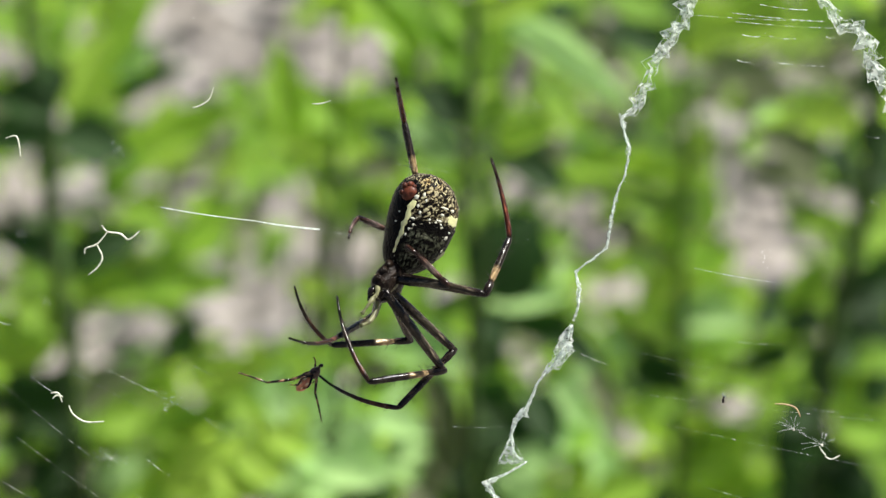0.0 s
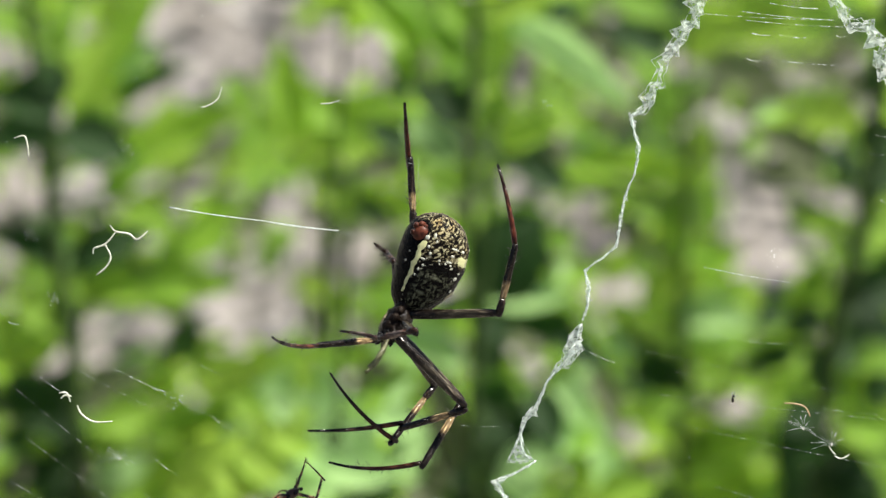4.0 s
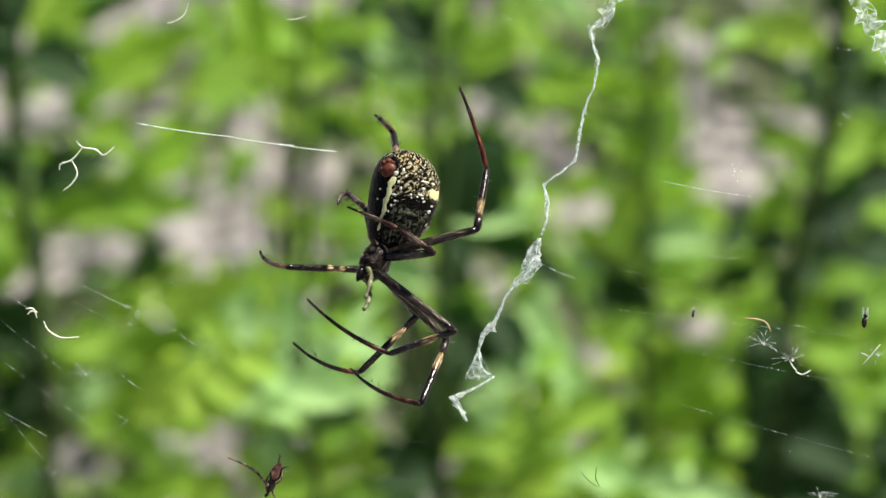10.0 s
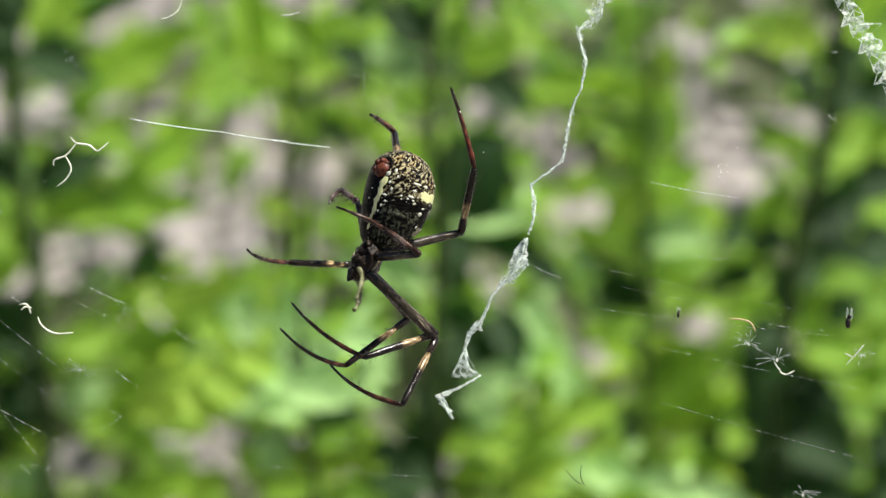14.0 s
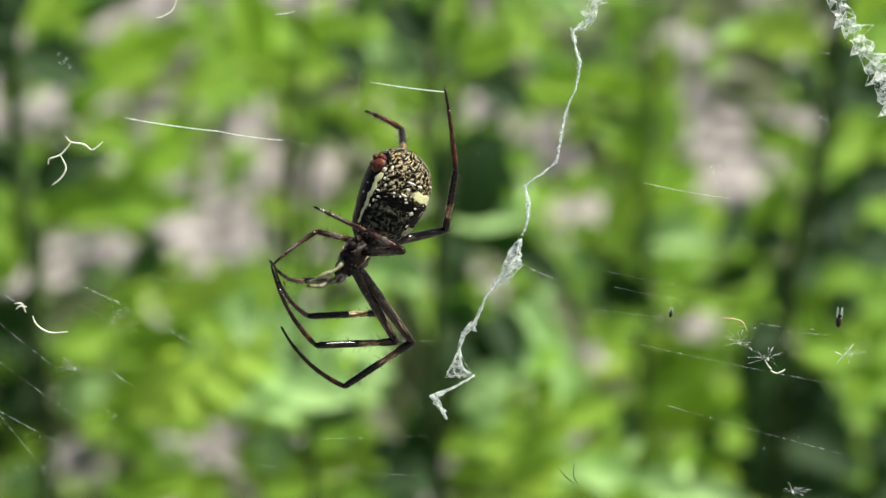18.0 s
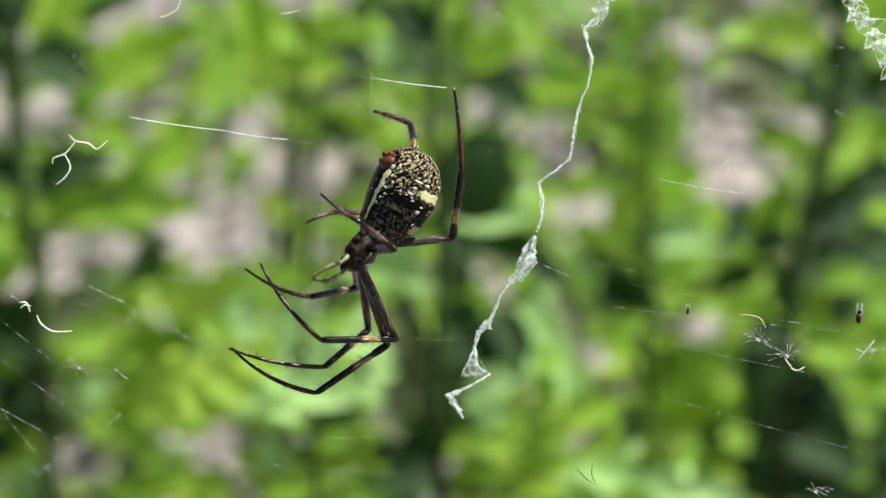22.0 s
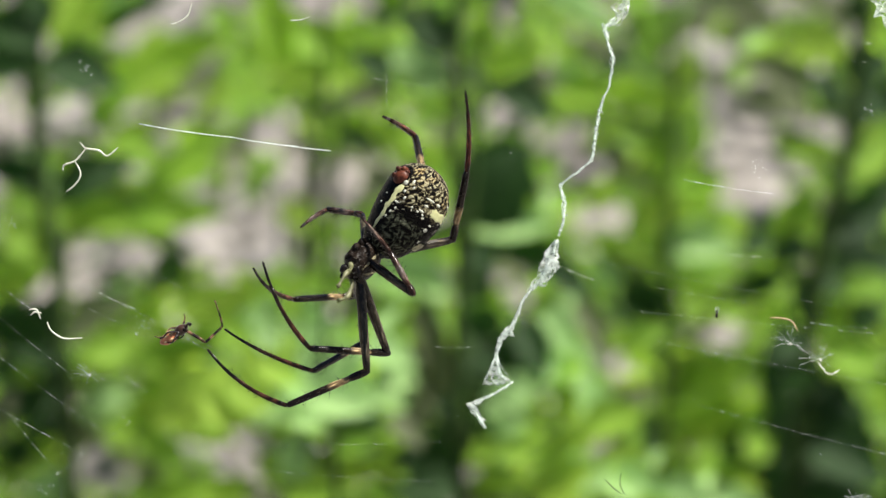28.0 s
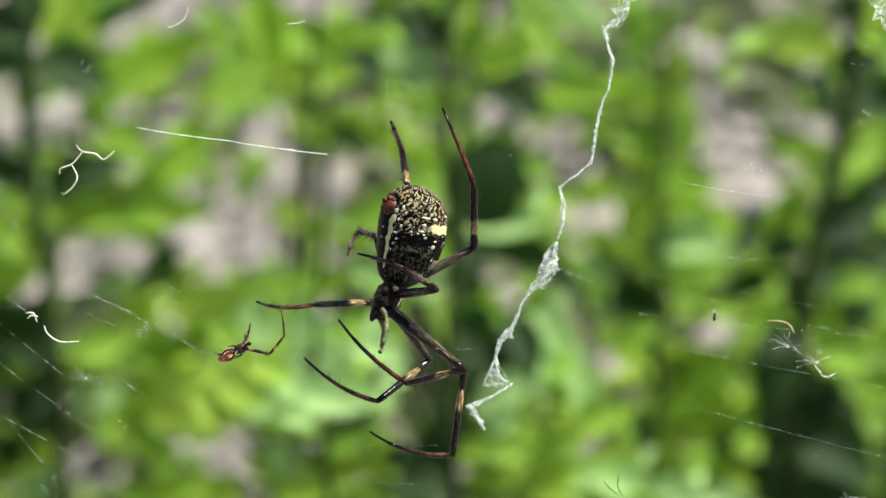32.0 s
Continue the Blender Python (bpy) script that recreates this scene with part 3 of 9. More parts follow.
    root = plant("leafy plant with broad yellow-green leaves", 1.14, [(600, 120), (590, 300), (580, 450), (575, 700)], [
        (512, 268, 488, 62, 62, "fresh", 0), (545, 270, 445, 188, 56, "mid", 1), (660, 285, 560, 255, 58, "brighter", 0), (600, 275, 488, 242, 54, "brighter", 0), (640, 255, 536, 146, 64, "fresh", 0), (575, 245, 520, 160, 54, "fresh", 1),
        (692, 348, 586, 384, 58, "fresh", 0), (650, 330, 600, 400, 44, "brighter", 1), (590, 230, 650, 170, 48, "mid", 1), (600, 310, 540, 300, 40, "mid", 1), (680, 300, 600, 320, 40, "mid", 1), (560, 440, 600, 400, 40, "dull", 1),
        (612, 645, 495, 632, 56, "fresh", 0), (560, 640, 430, 655, 56, "fresh", 1), (330, 690, 490, 634, 62, "brighter", 0), (420, 690, 540, 660, 50, "fresh", 1), (330, 660, 420, 630, 40, "mid", 2),
    ], 0.0009, 35)
    grown.append((root, 585, 1.14))
    root = plant("low leafy plant with pale mint-green leaves", 1.0, [(600, 700), (610, 840), (620, 1080)], [
        (430, 722, 560, 690, 64, "pale", 1), (520, 690, 640, 722, 64, "pale", 1), (640, 700, 765, 722, 60, "fresh", 1), (400, 700, 480, 742, 52, "fresh", 1), (500, 758, 415, 832, 74, "brighter", 1),
        (545, 838, 440, 870, 74, "fresh", 1), (650, 780, 765, 802, 62, "pale", 1), (520, 868, 645, 850, 62, "pale", 1), (640, 660, 725, 692, 58, "fresh", 2), (565, 680, 495, 722, 62, "fresh", 1),
        (500, 796, 605, 832, 62, "pale", -1), (560, 828, 685, 852, 62, "pale", -1), (520, 842, 605, 884, 54, "pale", -1), (600, 796, 705, 842, 60, "pale", -1), (470, 768, 560, 800, 54, "brighter", -1),
        (418, 798, 505, 852, 60, "brighter", -1), (378, 828, 455, 884, 54, "brighter", -1), (470, 870, 540, 850, 50, "pale", -1), (660, 740, 760, 770, 56, "pale", -1),
        (560, 738, 704, 768, 66, "brighter", 1), (590, 720, 680, 735, 44, "fresh", 1), (478, 712, 600, 790, 84, "pale", 0), (560, 760, 700, 830, 84, "pale", 0), (500, 800, 600, 840, 56, "fresh", 1), (690, 830, 620, 790, 50, "pale", 0),
        (420, 785, 290, 885, 84, "brighter", 0), (385, 860, 515, 782, 72, "brighter", 0), (370, 800, 470, 765, 50, "pale", 1), (330, 880, 440, 900, 60, "fresh", 1), (440, 840, 520, 880, 56, "fresh", 1),
        (600, 850, 705, 860, 60, "in_shade", 0), (610, 880, 700, 930, 62, "in_shade", 0), (600, 900, 560, 840, 46, "mid", 0), (612, 930, 700, 900, 40, "mid", 0), (545, 975, 548, 880, 58, "pale", 0), (600, 975, 695, 955, 54, "brighter", 0),
        (615, 1000, 520, 1010, 60, "fresh", 0), (640, 1010, 740, 1050, 70, "mid", 0), (720, 860, 770, 920, 50, "dull", 0), (480, 930, 540, 1000, 50, "mid", 1), (470, 1030, 380, 1040, 60, "fresh", 1), (690, 800, 740, 860, 50, "pale", 1),
    ], 0.0009, 36)
    grown.append((root, 610, 1.0))
    root = plant("bushy leafy plant with bright yellow-green leaves", 1.24, [(1190, 20), (1205, 250), (1200, 450), (1195, 700), (1190, 1000)], [
        # dull leaves laid over open ground, standing in for its shadowed tone
        (1230, 110, 1400, 160, 70, "dull", 3), (1400, 105, 1510, 175, 70, "dull", 3), (1290, 205, 1445, 175, 60, "dull", 3), (1320, 310, 1480, 335, 60, "dull", 3), (1290, 150, 1190, 200, 50, "dull", 3), (1480, 440, 1380, 350, 60, "dull", 3),
        (1182, 30, 1056, -20, 70, "mid", 0), (1185, 95, 1070, 40, 66, "in_shade", 1), (1180, 140, 1100, 90, 56, "mid", 1), (1230, 40, 1150, -20, 56, "in_shade", 1),
        (1292, 36, 1200, 104, 68, "brighter", 0), (1412, 48, 1265, 64, 70, "brighter", 0), (1380, 30, 1260, 10, 50, "fresh", 1), (1480, 20, 1400, 60, 56, "mid", 1),
        (1235, 148, 1136, 214, 62, "mid", 1), (1180, 170, 1140, 230, 46, "fresh", 1), (1200, 314, 1252, 204, 60, "brighter", 0), (1122, 200, 1204, 295, 54, "in_shade", 1), (1190, 250, 1140, 200, 44, "mid", 0),
        (995, 285, 1130, 305, 56, "fresh", 0), (1090, 300, 1258, 322, 54, "fresh", 0), (1100, 290, 1250, 296, 34, "pale", 0), (985, 290, 1060, 245, 50, "pale", 0), (1000, 330, 1120, 335, 36, "mid", 1),
        (1252, 328, 1156, 402, 62, "mid", 0), (1210, 420, 1270, 330, 56, "mid", 1), (1180, 420, 1120, 350, 50, "mid", 1), (1160, 440, 1275, 455, 66, "fresh", 0), (1210, 500, 1310, 440, 66, "fresh", 0), (1100, 440, 1150, 400, 44, "dull", 1),
        (1232, 476, 1124, 532, 66, "brighter", 0), (1150, 480, 1100, 450, 44, "mid", 1), (1230, 540, 1320, 500, 50, "mid", 1), (1188, 566, 1348, 560, 62, "pale", 0), (1230, 575, 1310, 550, 40, "pale", 0),
        (1160, 560, 1210, 630, 50, "mid", 1), (1095, 560, 1205, 602, 56, "fresh", 0), (1130, 640, 1060, 600, 46, "fresh", 1), (1205, 640, 1290, 600, 56, "fresh", 1), (1200, 600, 1330, 610, 46, "mid", 1), (1116, 636, 1234, 724, 76, "in_shade", 0), (1180, 690, 1130, 730, 56, "in_shade", 1), (1028, 586, 1134, 684, 56, "pale", 1),
        (1240, 680, 1330, 630, 60, "fresh", 1), (1440, 640, 1320, 620, 62, "fresh", 1), (1410, 690, 1340, 680, 56, "brighter", 1), (1350, 720, 1440, 690, 46, "fresh", 0), (1230, 770, 1180, 700, 44, "mid", 1),
        (1335, 775, 1185, 850, 88, "fresh", 0), (1340, 840, 1190, 915, 88, "fresh", 0), (1200, 760, 1260, 810, 50, "brighter", 0), (1100, 860, 1200, 930, 76, "in_shade", 1), (1160, 840, 1060, 850, 46, "dull", 1), (1290, 900, 1350, 940, 54, "in_shade", 0),
        (1340, 900, 1400, 950, 54, "fresh", 0), (1360, 970, 1400, 890, 60, "mid", 1), (1250, 950, 1180, 1000, 64, "mid", 1), (1220, 1030, 1340, 1000, 60, "dull", 1),
    ], 0.0011, 37)
    grown.append((root, 1195, 1.24))
    root = plant("tall dark-stemmed leafy plant, many leaves painted dark for shade", 1.13, [(1546, -30), (1512, 320), (1490, 440), (1462, 570), (1448, 720), (1440, 920)], [
        (1530, 60, 1590, 130, 70, "fresh", 0), (1530, 100, 1600, 40, 56, "mid", 0), (1520, 20, 1460, -10, 50, "mid", 1), (1535, 80, 1500, 20, 44, "in_shade", 0),
        (1522, 208, 1398, 214, 66, "brighter", 0), (1500, 200, 1420, 180, 40, "fresh", 1), (1452, 296, 1328, 218, 58, "dull", 1), (1505, 402, 1388, 394, 42, "fresh", 1), (1500, 300, 1450, 260, 50, "in_shade", 1),
        (1515, 260, 1600, 230, 70, "in_shade", 0), (1512, 300, 1600, 330, 80, "in_shade", 0), (1515, 160, 1580, 130, 50, "in_shade", 0), (1510, 330, 1560, 350, 50, "in_shade", 0), (1520, 280, 1470, 340, 44, "in_shade", 1),
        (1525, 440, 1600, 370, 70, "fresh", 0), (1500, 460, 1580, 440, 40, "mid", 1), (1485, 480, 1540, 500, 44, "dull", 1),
        (1398, 572, 1464, 456, 70, "fresh", 0), (1470, 540, 1600, 500, 84, "in_shade", 0), (1462, 570, 1590, 580, 84, "in_shade", 0), (1460, 560, 1380, 590, 50, "in_shade", 0), (1460, 600, 1540, 650, 66, "in_shade", 0), (1470, 500, 1440, 560, 40, "mid", 0), (1455, 610, 1440, 700, 54, "in_shade", 1),
        (1488, 765, 1512, 616, 58, "fresh", 0), (1510, 650, 1600, 620, 50, "mid", 0), (1520, 700, 1590, 680, 66, "in_shade", 0), (1470, 755, 1600, 770, 54, "fresh", 0), (1480, 790, 1580, 760, 40, "brighter", 0),
        (1445, 720, 1370, 760, 56, "in_shade", 0), (1440, 760, 1375, 850, 80, "in_shade", 0), (1440, 800, 1500, 880, 80, "in_shade", 0), (1436, 850, 1370, 900, 60, "in_shade", 0), (1450, 820, 1560, 850, 60, "in_shade", 0),
        (1560, 480, 1680, 440, 80, "in_shade", 1), (1570, 580, 1680, 600, 90, "in_shade", 1), (1580, 690, 1690, 660, 80, "mid", 1), (1580, 320, 1690, 300, 90, "in_shade", 1), (1580, 230, 1690, 200, 80, "mid", 1), (1580, 800, 1690, 830, 90, "mid", 1), (1590, 920, 1690, 900, 90, "in_shade", 1), (1580, 1010, 1690, 1000, 90, "in_shade", 1), (1590, 760, 1680, 740, 70, "fresh", 1), (1580, 410, 1690, 380, 70, "fresh", 1),
        (1500, 900, 1600, 880, 80, "in_shade", 0), (1390, 900, 1500, 965, 92, "in_shade", 2), (1525, 800, 1610, 840, 76, "mid", 2), (1345, 960, 1440, 1025, 84, "in_shade", 2), (1480, 1000, 1600, 1045, 92, "in_shade", 1), (1540, 885, 1625, 840, 80, "mid", 1), (1450, 660, 1530, 720, 70, "fresh", 2), (1440, 900, 1600, 980, 90, "in_shade", 0), (1500, 990, 1505, 900, 56, "dull", 0), (1440, 960, 1400, 1040, 70, "in_shade", 0), (1440, 1000, 1580, 1050, 90, "in_shade", 0), (1550, 960, 1600, 1000, 50, "mid", 0), (1560, 860, 1620, 900, 50, "mid", 0),
    ], 0.0024, 38)
    grown.append((root, 1500, 1.13))
    undergrowth(grown, 404, 0.06, 0.26, 66, ("mid", "fresh", "mid", "in_shade", "fresh", "dull"), 1.9)
    behind = []
    for x, top in ((40, 120), (300, 300), (520, 200), (760, 60), (1010, 180), (1250, 80), (1430, 160), (1580, 60)):
        root = plant("leafy green plant in the growth further back", 1.55, [(x, top), (x + 8, 560), (x - 6, 980)], [
            (x, top + 60 * k, x + (70 if k % 2 else -70), top + 60 * k - 40, 46, "mid", 0) for k in range(0, 10, 2)
            if not any(((x - cx) / rx) ** 2 + ((top + 60 * k - 30 - cy) / ry) ** 2 < 1.8 for cx, cy, rx, ry in CLEARINGS)], 0.0008, 50 + x)
        behind.append((root, x, 1.55))
    undergrowth(behind, 505, -0.12, 0.12, 54, ("mid", "fresh", "fresh", "dull", "mid", "brighter"), 1.15)
    rng = random.Random(77)
    for x, y, h in ((-0.3, 1.55, 0.5), (-0.42, 1.9, 0.45), (-0.4, 2.3, 0.4), (-0.5, 1.3, 0.5), (-0.62, 1.6, 0.4), (-0.8, 1.2, 0.5),
                    (-0.7, 2.2, 0.4), (0.75, 1.3, 0.45), (0.85, 1.7, 0.4), (0.8, 2.2, 0.4), (1.0, 1.2, 0.45), (-1.0, 1.8, 0.4)):
        wild_plant(x, y, h, 18, ("fresh", "fresh", "pale"), rng.randrange(9999))


# ---- the web ----
MM = 0.001
PITCH = 0.0701 * MM
carried_by_web = []
loose_side = []


def on_web(x, y, z=0.0):
    """A place on the web, in steps of 0.07 mm from the first view's upper left corner; z towards the lens, in mm."""
    return Vector(((x - 784) * PITCH, (441 - y) * PITCH, z * MM))


def silk_band(name, line, widths, seed, parent, label, film=None, jag=1.0):
    """A zigzag band of dense white silk: a thin crumpled sheet with folds and fine strands along it."""
    rng = random.Random(seed)
    pts, ws = [], []
    for (a, b), (wa, wb) in zip(zip(line, line[1:]), zip(widths, widths[1:])):
        n = max(2, int((Vector(b) - Vector(a)).length / 7))
        for k in range(n):
            pts.append(Vector(a).lerp(Vector(b), k / n))
            ws.append(wa + (wb - wa) * k / n)
    bm = bmesh.new()
    rows = []
    for i, (p, w) in enumerate(zip(pts, ws)):
        d = (pts[min(i + 1, len(pts) - 1)] - pts[max(i - 1, 0)]).normalized()
        nrm = Vector((d.y, -d.x))
        zig = (0.16 if i % 4 < 2 else -0.16) * w * rng.uniform(0.4, 1.2) * jag
        row = []
        for s in (-1, -0.35, 0.3, 1):
            edge = 0.36 + (rng.choice((0.12, 0.3, 0.42, 0.55)) - 0.36) * jag if abs(s) == 1 else 0.3
            q = p + nrm * (s * w * edge + zig) + d * rng.uniform(-3, 3)
            row.append(bm.verts.new(on_web(q.x, q.y, rng.uniform(-1, 1) * 0.045 * w * jag)))
        rows.append(row)
    for a, b in zip(rows, rows[1:]):
        for k in range(3):
            bm.faces.new((a[k], a[k + 1], b[k + 1], b[k]))
    # torn spurs at the sides
    for i in range(4, len(pts) - 1, 5 if jag == 1 else 9):
        if ws[i] < 8:
            continue
        s = rng.choice((-1, 1))
        d = (pts[i + 1] - pts[i - 1]).normalized()
        nrm = Vector((d.y, -d.x)) * s
        tip = pts[i] + nrm * min(18, ws[i] * rng.uniform(0.7, 1.0)) + d * rng.uniform(-8, 8)
        a, b = pts[i] + nrm * min(8, ws[i] * 0.25) - d * 5, pts[i] + nrm * min(8, ws[i] * 0.25) + d * 6
        bm.faces.new([bm.verts.new(on_web(q.x, q.y, 0.05 * k)) for k, q in enumerate((a, tip, b))])
    sheet = part(name, bm, film or SHEET, parent, label, smooth=jag < 0.5)
    for lay in range(6):
        bm = bmesh.new()
        line3 = []
        for i, (p, w) in enumerate(zip(pts, ws)):
            if lay < 4 and (i + lay) % 2:
                continue
            d = (pts[min(i + 1, len(pts) - 1)] - pts[max(i - 1, 0)]).normalized()
            nrm = Vector((d.y, -d.x))
            s = (1 if (i // 2 + lay) % 2 else -1) * rng.uniform(0.0, 0.42 if lay < 4 else 0.16)
            q = p + nrm * s * w + Vector((rng.uniform(-1, 1), rng.uniform(-1, 1))) * 1.3
            line3.append(on_web(q.x, q.y, 0.05 + rng.uniform(-1, 1) * 0.02 * w))
        tube(bm, line3, [rng.choice((0.014, 0.02, 0.03, 0.05) if lay < 4 else (0.03, 0.05, 0.07, 0.12)) * MM for _ in line3], 5)
        part("silk_strand", bm, SILK, sheet)
    return sheet


def zigzag_band(line, widths, seed, parent):
    """A zigzag ribbon of crumpled clear silk: sharp folds swing from side to side, with bright creases."""
    rng = random.Random(seed)
    pts, ws = [], []
    for (a, b), (wa, wb) in zip(zip(line, line[1:]), zip(widths, widths[1:])):
        n = max(2, int((Vector(b) - Vector(a)).length / 9))
        for k in range(n):
            pts.append(Vector(a).lerp(Vector(b), k / n))
            ws.append(wa + (wb - wa) * k / n)
    bm = bmesh.new()
    rows = []
    swing = 0
    for i, (p, w) in enumerate(zip(pts, ws)):
        d = (pts[min(i + 2, len(pts) - 1)] - pts[max(i - 2, 0)]).normalized()
        nrm = Vector((d.y, -d.x))
        phase = i % 3
        swing = -1 if (i // 3) % 2 else 1
        out = (0.5 if phase == 1 else 0.2) * rng.uniform(0.75, 1.15)
        lo, hi = (-0.3 * rng.uniform(0.5, 1.1), out) if swing > 0 else (-out, 0.3 * rng.uniform(0.5, 1.1))
        row = []
        for s in (0, 0.33, 0.67, 1):
            q = p + nrm * w * (lo + (hi - lo) * s) + d * (rng.uniform(-3.5, 3.5) + (5 if phase == 1 and s in (0, 1) else 0))
            row.append((q, rng.uniform(-1, 1) * 0.009 * w))
        rows.append(row)
    grid = [[bm.verts.new(on_web(q.x, q.y, z)) for q, z in row] for row in rows]
    for i, (a, b) in enumerate(zip(grid, grid[1:])):
        for k in range(3):
            if k != 1 and rng.random() < 0.16:
                continue
            if (i + k) % 2:
                bm.faces.new((a[k], a[k + 1], b[k]))
                bm.faces.new((a[k + 1], b[k + 1], b[k]))
            else:
                bm.faces.new((a[k], a[k + 1], b[k + 1]))
                bm.faces.new((a[k], b[k + 1], b[k]))
    sheet = part("silk_band", bm, CLEAR, parent, "crumpled zigzag band of clear white silk", smooth=False)
    for col in range(4):
        bm = bmesh.new()
        chain = [on_web(row[col][0].x, row[col][0].y, row[col][1] + 0.02) for row in rows]
        tube(bm, chain, [rng.choice((0.012, 0.016, 0.03, 0.045)) * MM for _ in chain], 4)
        part("silk_strand", bm, SILK, sheet)
    for i in range(1, len(rows) - 1, 2):
        bm = bmesh.new()
        a, b = rows[i], rows[i + rng.choice((-1, 1))]
        chain = [on_web(r[c][0].x, r[c][0].y, r[c][1] + 0.03) for r, c in ((a, 0), (b, 1), (a, 2), (b, 3))]
        tube(bm, chain, [rng.choice((0.015, 0.03, 0.05)) * MM for _ in chain], 4)
        part("silk_strand", bm, SILK, sheet)
    return sheet


def silk_film(rim, seed, parent):
    """A torn film of silk stretched between strands, sagging and thin in the middle."""
    rng = random.Random(seed)
    bm = bmesh.new()
    cx, cy = sum(p[0] for p in rim) / len(rim), sum(p[1] for p in rim) / len(rim)
    mid = bm.verts.new(on_web(cx, cy, 0.1))
    outer = [bm.verts.new(on_web(x, y, rng.uniform(-0.1, 0.1))) for x, y in rim]
    inner = [bm.verts.new(on_web(cx + (x - cx) * 0.55 + rng.uniform(-2, 2), cy + (y - cy) * 0.55 + rng.uniform(-2, 2), rng.uniform(-0.2, 0.2))) for x, y in rim]
    n = len(rim)
    for k in range(n):
        bm.faces.new((outer[k], outer[(k + 1) % n], inner[(k + 1) % n], inner[k]))
        bm.faces.new((inner[k], inner[(k + 1) % n], mid))
    sheet = part("silk_film", bm, SHEET, parent, "thin torn film of white silk")
    for k in range(0, n):
        bm = bmesh.new()
        a, b = rim[k], rim[(k + 2) % n]
        tube(bm, bow(on_web(*a, 0.1), on_web(*b, 0.1), (rng.uniform(-3, 3) * PITCH, rng.uniform(-3, 3) * PITCH, 0), 6), 0.02 * MM, 4)
        part("silk_strand", bm, SILK, sheet)


def strand(x0, y0, x1, y1, width, mat, parent, sag=2.0, beads=0, seed=0):
    """One web thread; beads: sticky droplets on it."""
    bm = bmesh.new()
    a, b = on_web(x0, y0), on_web(x1, y1)
    tube(bm, bow(a, b, (0, -sag * PITCH, 0), 10), width * MM * 0.5, 4)
    rng = random.Random(seed)
    for _ in range(beads):
        t = rng.random()
        blob(bm, a.lerp(b, t) + Vector((0, -sag * PITCH * 4 * t * (1 - t), 0)), [rng.uniform(0.03, 0.07) * MM] * 3, 6)
    return part("thread", bm, mat, parent)


